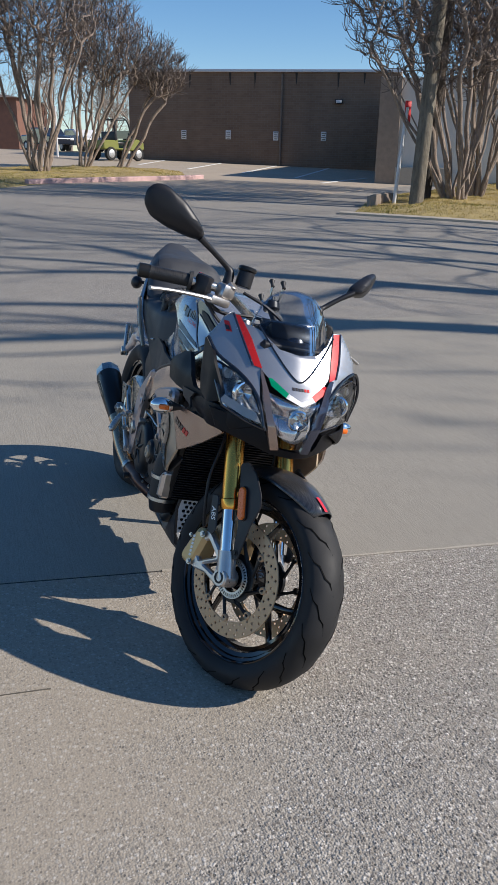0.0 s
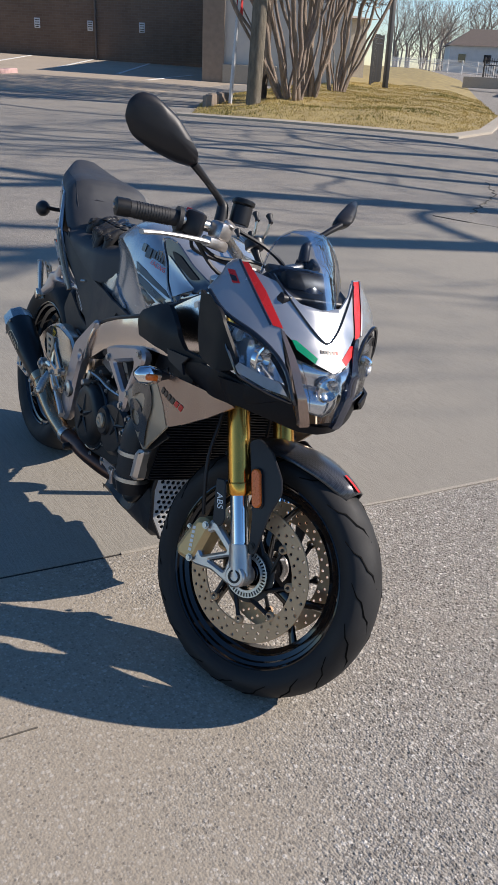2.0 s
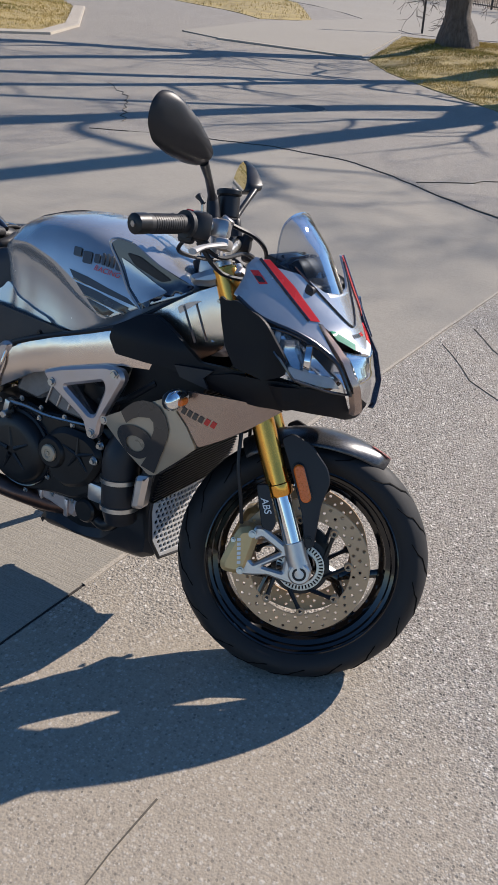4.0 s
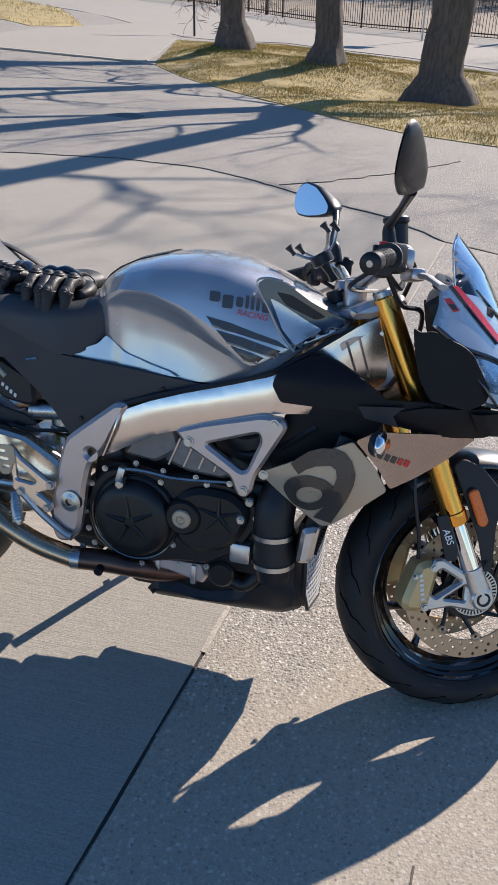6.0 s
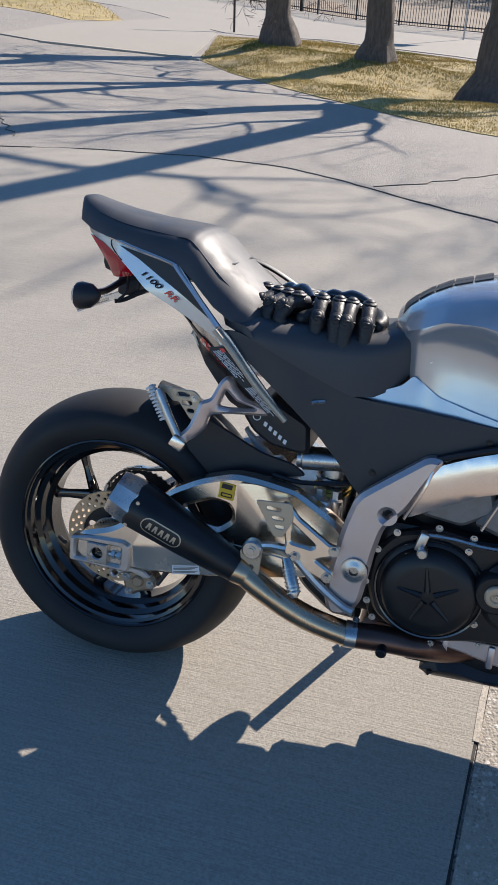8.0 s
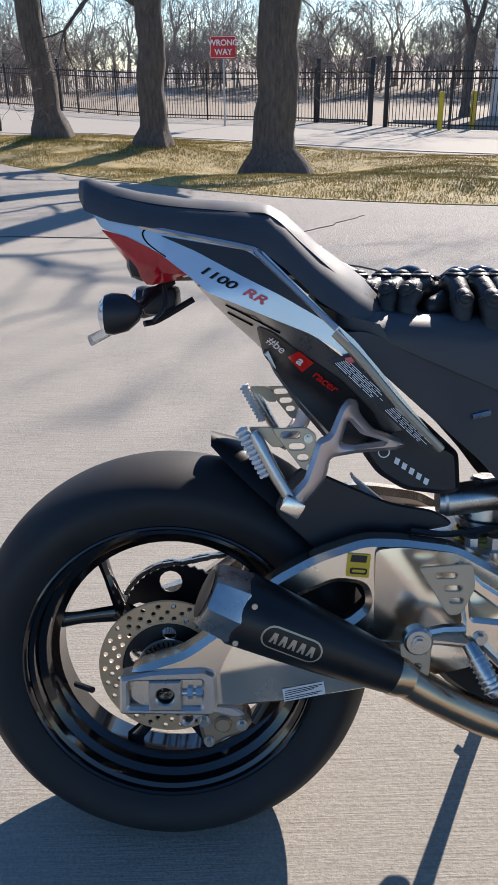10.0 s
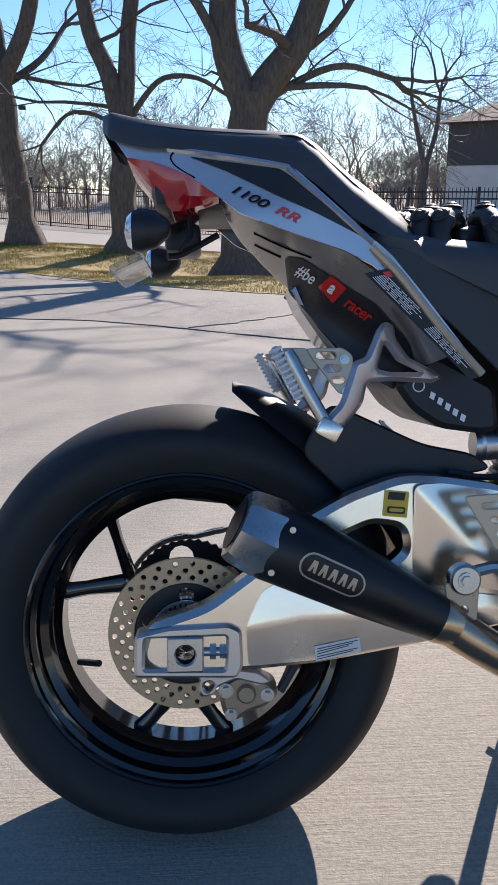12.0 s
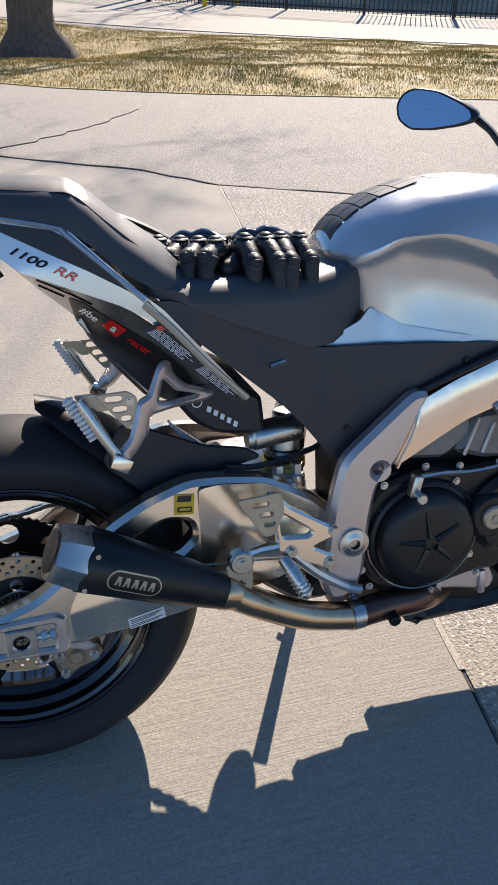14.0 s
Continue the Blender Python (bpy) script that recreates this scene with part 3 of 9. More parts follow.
part("ring", g_lathe([(0.29, -0.03), (0.29, -0.002), (0.32, -0.003), (0.32, -0.03)], 32), M["old_pave"], cover, at=pose(0, 0, 0, 90))


def in_poly(x, y, P):
    c = False
    for i in range(len(P)):
        (x1, y1), (x2, y2) = P[i - 1], P[i]
        if (y1 > y) != (y2 > y) and x < (x2 - x1) * (y - y1) / (y2 - y1) + x1:
            c = not c
    return c


STRIP = [(-5.3, 17.13), (-3.99, 15.08), (-2.11, 12.84), (-1.1, 11.52), (-0.03, 9.9), (0.76, 9.01), (1.68, 8.37), (2.46, 7.92), (5.05, 6.77), (12.0, 3.6), (25.0, -2.0),
         (25.0, 4.5), (13.53, 9.74), (9.07, 13.33), (4.83, 17.19), (2.56, 19.37), (0.03, 21.94), (-3.88, 24.65), (-6.66, 23.1)]
LAWN = [(-13, 7.4), (-11.8, 9.3), (-11.0, 10.5), (-10.2, 12.1), (-10.8, 13.6), (-14, 17.6), (-22, 25), (-40, 42), (-60, 58), (-62, 34), (-32, 22), (-24, 17), (-18, 10.5)]
PATCH = [(-10.2, 21.0), (-9.4, 22.8), (-13, 29), (-20, 36), (-26, 34), (-18, 26)]
ISLE = [(-19.2, 0.2), (-21.7, 2.0), (-25.2, 7.1), (-31, 8.2), (-33, 5), (-29, 0), (-24, -6), (-20, -6)]


def edge_dist(x, y, P):
    best = 1e9
    for i in range(len(P)):
        a, b = Vector(P[i - 1]), Vector(P[i])
        d = b - a
        u = max(0, min(1, (Vector((x, y)) - a).dot(d) / d.length_squared))
        best = min(best, (a + d * u - Vector((x, y))).length)
    return best


zone("pavement_lot", [(-18.2, 8.3), (-20.5, 11), (-24, 14.5), (-27, 20), (-60, 45), (-95, 20), (-95, -30), (-45, -40), (-24, -12), (-19.3, -8), (-18.4, 0)], M["lot"], "warm tan paving in front of the brick building", 0.002, 2.2)
ROOTS = ((-4.08, 19.8), (-1.4, 17.5))


def bank(x, y):
    """Low hummocks round the feet of the trees, with a shallow dip between."""
    b = sum(math.exp(-((x - u) ** 2 + (y - v) ** 2) / 2.2) for u, v in ROOTS)
    return min(1.0, b)


def lawn(name, P, label, top=0.12, green=0.25, count=20000, box=None, seed=1, hb=(0.03, 0.075)):
    f = lambda x, y: 0.006 + top * min(1.0, edge_dist(x, y, P) / 1.6) + 0.08 * min(1.0, edge_dist(x, y, P)) * noise.noise((x * 0.9, y * 0.9, 0)) + 0.2 * bank(x, y) * min(1.0, edge_dist(x, y, P))
    ob = zone(name, P, M["soil"], label, 0, 0.6, 0.1, "lawn", f)
    rnd = random.Random(seed)
    sets = {"straw": ([], []), "grass": ([], [])}
    x0, x1, y0, y1 = box
    n = 0
    while n < count:
        x, y = rnd.uniform(x0, x1), rnd.uniform(y0, y1)
        n += 1
        if not in_poly(x, y, P):
            continue
        dens = noise.noise((x * 0.5, y * 0.5, 7.0))
        V, F = sets["grass" if dens + rnd.uniform(-0.35, 0.35) > 0.42 - green - 0.3 * bank(x + 0.5, y + 0.6) else "straw"]
        z = ground_z(x, y) + f(x, y) - 0.005
        for b in range(3):
            a = rnd.uniform(0, 6.28)
            h = rnd.uniform(*hb) * (1 + 0.9 * max(0.0, dens) + 0.6 * bank(x, y))
            w = rnd.uniform(0.003, 0.006)
            lx, ly = math.cos(a) * h * rnd.uniform(0.2, 1.0), math.sin(a) * h * rnd.uniform(0.2, 1.0)
            ox, oy = rnd.uniform(-0.05, 0.05), rnd.uniform(-0.05, 0.05)
            k = len(V)
            V += [(x + ox - math.sin(a) * w, y + oy + math.cos(a) * w, z), (x + ox + math.sin(a) * w, y + oy - math.cos(a) * w, z), (x + ox + lx, y + oy + ly, z + h)]
            F.append((k, k + 1, k + 2))
    for key, nm, lb in (("straw", "dry_grass", "dormant straw-coloured winter grass blades"), ("grass", "green_grass", "thin green winter weeds in the lawn")):
        if sets[key][1]:
            tagged(part(nm, sets[key], M[key], smooth=0), lb, "grass", kind="stuff")
    return f


f_strip = lawn("ground_verge", STRIP, "straw-coloured dormant grass verge with trees", 0.1, 0.12, 260000, (-8, 12, 6, 26), 11, (0.014, 0.04))
f_lawn = lawn("ground_lawn", LAWN, "brown dormant lawn beside the lot", 0.2, 0.16, 70000, (-26, -10, 7, 24), 12, (0.02, 0.05))
lawn("ground_patch", PATCH, "small patch of dry grass by the drive", 0.1, 0.0, 8000, (-26, -9, 20, 36), 13, (0.04, 0.1))
f_isle = lawn("ground_island", ISLE, "planted island with thin weedy grass", 0.12, 0.4, 26000, (-33, -19, -6, 8.2), 14, (0.02, 0.05))


def kerb(name, pts, mat, label, w=0.15, h=0.14):
    P = [Vector(p) for p in pts]
    rings = []
    for i, p in enumerate(P):
        d = (P[min(i + 1, len(P) - 1)] - P[max(i - 1, 0)]).normalized()
        n = Vector((-d.y, d.x))
        prof = [(-0.5, -0.1), (-0.5, 0.8), (-0.35, 1.0), (0.5, 1.0), (0.5, -0.1)]
        rings.append([on(p.x + n.x * u * w, p.y + n.y * u * w, v * h) for u, v in prof])
    return tagged(part(name, g_loft(rings), mat, smooth=0), label, "kerb", kind="structure")


kerb("kerb_painted", [(-21.0, 1.2), (-21.7, 2.0), (-23.4, 4.5), (-25.2, 7.1), (-25.9, 7.7)], M["kerb_red"], "kerb with faded red paint on the island")
kerb("kerb_pale", [(-5.22, 17.0), (-5.69, 17.23), (-6.73, 16.96), (-8.51, 15.97)], M["kerb"], "pale concrete kerb at the drive mouth", 0.14, 0.035)
kerb("kerb_lawn", [(-13.2, 7.2), (-11.9, 9.2), (-11.1, 10.4), (-10.15, 12.1), (-10.8, 13.7), (-14, 17.8)], M["kerb"], "low concrete edging of the lawn", 0.3, 0.05)
zone("pavement_drive", [(-5.58, 17.33), (-6.73, 17.08), (-8.58, 16.02), (-9.5, 16.0), (-9.8, 20.0), (-8.79, 27.35), (-6.84, 23.51)], M["slab"], "pale concrete drive apron", 0.02, 1.0)
zone("road_far", [(-8.0, 25.0), (-6.72, 24.12), (-3.87, 25.19), (0.04, 22.61), (4.84, 17.98), (9.16, 14.12), (12.0, 8.9), (25.0, 5.0), (40.0, 0.0), (40.0, 8.0), (20.0, 15.0), (10.2, 22.6), (3.4, 30.0), (-2.6, 34.0), (-14.0, 43.0), (-26.0, 40.0)],
     M["slab"], "sunlit pale concrete street beyond the verge", 0.01, 2.0)


zone("ground_field", [(-60, 62), (-26, 50.6), (-14, 44.1), (-2.6, 34.8), (3.4, 30.8), (5.0, 28.2), (10.4, 22.4), (20, 15.1), (34, 8.6), (60, 6), (120, 60), (60, 160), (-80, 160)], M["litter"], "brown leaf-strewn field under the bare trees", 0.02, 6.0, 0.06, "field")


# ---- trees ----
def grow(rnd, start, heading, length, radius, level, out, top, fork=(2, 3), bend=0.35, up=0.12, spreadr=(0.35, 0.8), shrink=0.7, mins=0.004, twig_level=3):
    """Adds a limb and its forks to out, which holds geometry level by level."""
    n = 4 if level < twig_level else 3
    pts, rs = [start.copy()], [radius]
    d = heading.normalized()
    p = start.copy()
    for i in range(n):
        q = bend * (0.45 if level == 0 else 1.0)
        d = (d + Vector((rnd.gauss(0, q), rnd.gauss(0, q), rnd.gauss(0, q * 0.7) + up)) * 0.5).normalized()
        p = p + d * length / n
        pts.append(p.copy())
        rs.append(max(mins, radius * (1 - (0.3 if level == 0 else 0.45) * (i + 1) / n)))
    sides = 9 if level == 0 else 6 if level < 3 else 4 if level < 4 else 3
    out.setdefault(min(level, twig_level), []).append(g_tube(pts, rs, sides, caps=False))
    if level >= top:
        return
    kids = rnd.randint(*fork)
    for k in range(kids):
        at = pts[-1] if k < 2 else pts[rnd.randint(1, n)]
        a = rnd.uniform(0, 6.283)
        s = rnd.uniform(*spreadr)
        side = d.orthogonal().normalized()
        side.rotate(Matrix.Rotation(a, 3, d))
        grow(rnd, at, d * math.cos(s) + side * math.sin(s), length * rnd.uniform(shrink - 0.12, shrink + 0.12), rs[-1] * rnd.uniform(0.55, 0.85) if k < 2 else rs[-1] * 0.55,
             level + 1, out, top, fork, bend, up, spreadr, shrink, mins, twig_level)


def pecan(name, x, y, base, h_fork, r, limbs, label, seed, lean=(0, 0), foot=0.0, flare=0.85):
    """limbs: points from the fork outwards, a radius at the fork, and the length of the shoots that carry on from the tip."""
    rnd = random.Random(seed)
    t = thing(name, label, "tree", Matrix.Translation(on(x, y, base)), group="trees on the verge")
    pts, rs = [], []
    for k in range(13):
        u = k / 12
        pts.append(Vector((lean[0] * u * h_fork + 0.03 * math.sin(k * 1.1 + seed), lean[1] * u * h_fork, u * (h_fork + foot) - foot)))
        rs.append(r * (1 + flare * max(0, 1 - u * 5) ** 1.5 + 0.04 * math.sin(k * 2.1) + 0.05 * max(0, u - 0.75) * 4) * (1 - 0.1 * u))
    pts[0].z = -0.25 - foot
    geo = g_tube(pts, rs, 26)
    V = []
    for v in geo[0]:
        a = math.atan2(v.y, v.x)
        f = 1 + 0.12 * max(0, 1 - (v.z + foot) / 0.7) * math.cos(5 * a + seed) + 0.07 * noise.noise((v.x * 6, v.y * 6, v.z * 1.5))
        V.append(Vector((v.x * f, v.y * f, v.z)))
    part("trunk", (V, geo[1]), M["bark"], t, smooth=80)
    out = {}
    for way, rr, shoot in limbs:
        P = [pts[-1] - Vector((0, 0, 0.3))] + [Vector(p) for p in way]
        n = len(P) - 1
        out.setdefault(0, []).append(g_tube(P, [rr * (1 - 0.4 * i / n) for i in range(n + 1)], 12, 4, False))
        d = (P[-1] - P[-2]).normalized()
        tip = rr * 0.58
        for k in range(3):
            side = d.orthogonal().normalized()
            side.rotate(Matrix.Rotation(2.1 * k + rnd.uniform(-0.4, 0.4), 3, d))
            q = rnd.uniform(0.25, 0.65)
            grow(rnd, P[-1], d * math.cos(q) + side * math.sin(q), shoot * rnd.uniform(0.8, 1.15), tip * rnd.uniform(0.6, 0.95), 1, out, 5, (3, 4), 0.42, 0.05, (0.35, 1.0), 0.66, 0.004, 3)
        for k in range(3):
            i = rnd.randint(1, n)
            q = P[i - 1].lerp(P[i], rnd.uniform(0.2, 1.0))
            a = rnd.uniform(0, 6.283)
            grow(rnd, q, Vector((math.cos(a), math.sin(a), rnd.uniform(0.0, 0.6))), shoot * rnd.uniform(0.55, 0.9), rr * rnd.uniform(0.2, 0.34), 2, out, 5, (3, 5), 0.45, -0.02, (0.4, 1.1), 0.66, 0.004, 3)
    for lv, nm in ((0, "limb"), (1, "branch"), (2, "bough"), (3, "twig")):
        if lv in out:
            if lv == 0:
                for g in out[0]:
                    part(nm, g, M["bark"], t, smooth=80)
            else:
                part(nm, join(*out[lv]), M["bark"] if lv < 3 else M["twig"], t, smooth=80, kind="stuff")
    return t


pecan("pecan_tree", -4.08, 19.8, 0.2, 3.9, 0.31, [([(-0.4, 0.1, 5.0), (-0.9, 0.2, 6.6), (-1.1, 0.3, 8.2)], 0.22, 2.6), ([(0.4, -0.2, 5.0), (0.8, -0.4, 6.6), (1.3, -0.5, 8.0)], 0.21, 2.6), ([(0.5, 0.9, 4.4), (1.0, 2.0, 5.4)], 0.1, 2.0)], "tall bare pecan tree with dark furrowed bark", 3, (-0.1, 0))
pecan("pecan_tree", -1.5, 17.5, 0.15, 2.95, 0.3, [([(-0.18, 0.0, 3.8), (-0.52, -0.05, 4.6), (-0.75, -0.1, 6.0), (-1.1, -0.2, 7.6)], 0.21, 2.5), ([(0.2, 0.05, 3.8), (0.26, 0.05, 4.6), (0.5, 0.0, 6.2), (0.6, 0.1, 8.0)], 0.21, 2.5), ([(0.55, 0.05, 3.35), (1.0, 0.1, 3.75), (1.7, 0.1, 3.75), (2.4, 0.2, 3.4)], 0.07, 1.2), ([(-0.5, 0.1, 3.0), (-1.1, 0.1, 3.0), (-1.7, 0.2, 2.4)], 0.055, 1.0)], "bare forked pecan tree with dark bark", 5, (0.03, 0))
pecan("pecan_tree", 1.0, 15.5, 0.5, 3.15, 0.41, [([(-0.12, 0.0, 3.5), (-0.27, 0.0, 3.96), (-0.34, -0.05, 4.6), (-0.2, -0.1, 6.0), (0.0, -0.2, 7.5), (-0.2, -0.3, 9.0)], 0.32, 2.6), ([(0.55, -0.04, 3.4), (1.02, -0.08, 3.95), (1.3, -0.13, 4.55), (1.8, -0.2, 6.0), (2.3, -0.25, 7.5), (2.5, -0.3, 8.8)], 0.33, 2.6), ([(1.1, 0.1, 3.4), (2.0, 0.2, 3.7), (3.0, 0.3, 3.5)], 0.085, 1.5), ([(-0.8, -0.3, 4.6), (-1.9, -0.6, 5.8), (-2.8, -0.8, 6.6)], 0.1, 2.0), ([(-0.27, 0.0, 3.96), (-0.32, -0.05, 4.6), (-0.15, -0.1, 6.0), (0.4, -0.15, 7.1), (1.7, -0.1, 7.5), (3.1, 0.1, 7.6)], 0.085, 1.5)], "bare pecan tree forking low into two heavy limbs", 8, (0.05, 0), 0.45, 1.2)
pecan("pecan_tree", 9.3, 32.0, 0.0, 2.9, 0.16, [([(-0.4, 0, 4.0), (-0.7, 0.1, 5.4)], 0.11, 1.9), ([(0.4, 0.1, 4.0), (0.5, 0.2, 5.4)], 0.11, 1.9)], "slim bare tree behind the fence", 21)
pecan("pecan_tree", 17.0, 2.5, 0.1, 2.6, 0.3, [([(-0.8, -0.5, 4.4), (-1.2, -0.7, 6.0)], 0.2, 2.4), ([(0.8, 0.3, 4.4), (1.3, 0.5, 6.0)], 0.2, 2.4)], "bare pecan tree farther along the verge", 31)


def myrtle(x, y, base, stems, fan, crown, label, seed, tips=900):
    """Stems fan out from one foot; the crown is filled with shoots that each branch off the nearest wood. crown: centre and half-widths."""
    rnd = random.Random(seed)
    t = thing("crape_myrtle", label, "tree", Matrix.Translation(on(x, y, base)), group="crape myrtles")
    c, h = Vector(crown[0]), Vector(crown[1])
    P, up, way = [], [], []

    def add(p, k):
        P.append(p)
        up.append(k)
        way.append(0.0 if k < 0 else way[k] + (p - P[k]).length)
        return len(P) - 1

    for k in range(stems):
        a = 6.283 * k / stems + rnd.uniform(-0.35, 0.35)
        f = rnd.uniform(0.25, 1.0) * fan
        goal = Vector((c.x + math.cos(a) * h.x * f, c.y + math.sin(a) * h.y * f, c.z - h.z * rnd.uniform(0.35, 0.75)))
        foot = Vector((math.cos(a) * rnd.uniform(0.08, 0.24), math.sin(a) * rnd.uniform(0.08, 0.24), -0.1))
        last = add(foot, -1)
        for j in range(1, 8):
            u = j / 7
            q = foot.lerp(goal, u)
            out_ = 0.85 + 0.15 * u
            q.x = foot.x + (goal.x - foot.x) * u * out_ + rnd.gauss(0, 0.045)
            q.y = foot.y + (goal.y - foot.y) * u * out_ + rnd.gauss(0, 0.055)
            last = add(q, last)
    aims = []
    while len(aims) < tips:
        v = Vector((rnd.uniform(-1, 1), rnd.uniform(-1, 1), rnd.uniform(-1, 1)))
        lump = 0.86 + 0.3 * noise.noise(v * 2.2 + Vector((seed, 0, 0)))
        if 0.25 < v.length < lump:
            aims.append(Vector((c.x + v.x * h.x, c.y + v.y * h.y, c.z + v.z * h.z)))
    centre = Vector((c.x, c.y, c.z - h.z * 0.9))
    aims.sort(key=lambda q: (q - centre).length)
    pos = np.zeros((len(P) + tips * 2 + 5, 3))
    far = np.zeros(len(P) + tips * 2 + 5)
    for i, q in enumerate(P):
        pos[i] = q
        far[i] = way[i]
    low = 1.2
    for q in aims:
        n = len(P)
        d = pos[:n] - np.array(q)
        ln = np.sqrt((d * d).sum(1))
        cost = ln + 0.22 * far[:n] + np.where(pos[:n, 2] > q.z + 0.1, 0.7, 0.0) + np.where(pos[:n, 2] < low, 4.0, 0.0)
        k = int(np.argmin(cost))
        mid = P[k].lerp(q, 0.5) + Vector((rnd.gauss(0, 0.1), rnd.gauss(0, 0.1), rnd.gauss(-0.02, 0.07))) * min(1.0, ln[k] * 1.4)
        m_ = add(mid, k)
        e_ = add(q, m_)
        for i in (m_, e_):
            pos[i] = P[i]
            far[i] = way[i]
    kids = [[] for _ in P]
    for i, k in enumerate(up):
        if k >= 0:
            kids[k].append(i)
    load = [0.0] * len(P)
    for i in range(len(P) - 1, -1, -1):
        load[i] = max(load[i], 0.0085 ** 2.35)
        if up[i] >= 0:
            load[up[i]] += load[i]
    R = [min(0.085, w ** (1 / 2.35)) for w in load]
    thick, mid_, thin = [], [], []
    starts = [(i, -1) for i, k in enumerate(up) if k < 0]
    while starts:
        i, pre = starts.pop()
        chain = ([pre] if pre >= 0 else []) + [i]
        while kids[chain[-1]]:
            ks = sorted(kids[chain[-1]], key=lambda j: -load[j])
            starts += [(j, chain[-1]) for j in ks[1:]]
            chain.append(ks[0])
        rs = [min(R[j], R[chain[min(1, len(chain) - 1)]]) for j in chain]
        rr = max(rs)
        pts = [P[j] for j in chain]
        if pre < 0:
            thick.append(g_tube(pts, rs, 8, 2, False))
        elif rr > 0.014:
            mid_.append(g_tube(pts, rs, 5, caps=False))
        else:
            thin.append(g_tube(pts, rs, 3, caps=False))
        d = (pts[-1] - pts[-2]).normalized()
        for j in (0, 0, 0, 1, 1):
            e = (d + Vector((rnd.gauss(0, 0.5), rnd.gauss(0, 0.5), rnd.gauss(0.25, 0.35)))).normalized()
            thin.append(g_tube([pts[-1 - j], pts[-1 - j] + e * 0.16, pts[-1 - j] + e * rnd.uniform(0.26, 0.5) + Vector((0, 0, 0.05))], [0.008, 0.0065, 0.005], 3, caps=False))
    for g in thick:
        part("stem", g, M["bark_pale"], t, smooth=80)
    part("bough", join(*mid_), M["bark_pale"], t, smooth=80, kind="stuff")
    part("twig", join(*thin), M["twig_pale"], t, smooth=0, kind="stuff")


myrtle(-26.1, 2.1, 0.1, 14, 0.75, ((0.0, 0.1, 5.3), (2.6, 2.6, 2.9)), "bare multi-stemmed crape myrtle with pale bark on the island", 41, 2300)
myrtle(-29.9, 4.1, 0.1, 10, 0.8, ((0.3, 0.9, 4.4), (1.9, 2.0, 2.1)), "bare crape myrtle spreading over the island", 42, 1700)
myrtle(-30.7, 5.7, 0.1, 3, 0.6, ((0.5, 1.5, 3.5), (1.1, 1.25, 1.15)), "small leaning crape myrtle at the island end", 43, 800)
myrtle(-25.6, -1.9, 0.1, 8, 0.75, ((0.0, -0.1, 5.2), (2.4, 2.4, 2.7)), "bare crape myrtle at the back of the island", 44, 1500)
myrtle(-14.9, 11.2, 0.1, 16, 0.8, ((-0.2, -0.7, 5.2), (2.7, 3.5, 2.9)), "dense bare crape myrtle beside the utility pole", 45, 2200)
myrtle(-16.7, 13.0, 0.1, 16, 0.7, ((0.1, 0.1, 5.2), (2.6, 2.6, 2.9)), "dense bare crape myrtle with pale crossing stems", 46, 1900)
myrtle(-19.3, 15.9, 0.1, 12, 0.8, ((0.1, 0.3, 4.7), (2.4, 2.5, 2.5)), "bare crape myrtle at the lawn edge", 47, 1500)


# ---- poles and signs ----
def pole(x, y, h, r, lean, label, mat):
    t = thing("utility_pole", label, "pole", Matrix.Translation(on(x, y, 0)))
    part("shaft", g_tube([(0, 0, -0.2), (lean[0] * h * 0.5, lean[1] * h * 0.5, h * 0.5), (lean[0] * h, lean[1] * h, h)], [r, r * 0.92, r * 0.8], 16), mat, t, smooth=60)
    return t


pole(-14.3, 9.7, 10, 0.175, (-0.02, 0.055), "weathered wooden utility pole on the lawn", M["pole_wood"])
pole(-15.5, 10.65, 10, 0.15, (-0.02, 0.06), "second dark wooden utility pole", M["pole_dark"])
sp1 = thing("sign_post", "leaning white post with a small red marker", "post", Matrix.Translation(on(-15.1, 9.55, 0)))
part("post", g_cyl((0, 0, -0.1), (-0.03, 0.2, 2.3), 0.045, 10), M["plate_white"], sp1)
part("marker", g_box((-0.03, 0.22, 2.2), (0.03, 0.16, 0.5), 0.005), M["sign_red"], sp1)
for k in range(8):
    q = on(-14.85 - 0.15 * k, 8.8 + 0.155 * k, 0)
    tagged(part("edging_block", g_box((0, 0, 0.1), (0.17, 0.15, 0.34 + 0.03 * (k % 3)), 0.015, rot=(0, 0, 0.8)), M["tan_brick"], at=Matrix.Translation(q)), "weathered grey edging block set in the lawn edge", "edging block", group="edging blocks")
bp = thing("square_post", "black square metal post on the lawn", "post", Matrix.Translation(on(-22.5, 20.6, 0.1)))
part("post", g_box((0, 0, 1.5), (0.16, 0.16, 3.2), 0.01), M["wire_black"], bp)
sd = thing("street_post", "thin dark sign post beside the drive", "post", Matrix.Translation(on(-6.61, 24.63, 0)))
part("post", g_cyl((0, 0, -0.1), (0.02, 0, 2.6), 0.035, 8), M["wire_black"], sd)
ww = thing("wrong_way_sign", "red rectangular wrong way sign on a thin post", "road sign", Matrix.Translation(on(0.05, 28.6, 0)) @ pose(0, 0, 0, 0, 0, 4))
part("post", g_cyl((0, 0, -0.1), (0, 0, 2.75), 0.03, 8), M["galv"], ww)
board = part("board", g_box((0, -0.04, 2.45), (0.9, 0.012, 0.68), 0.004), M["sign_red"], ww)
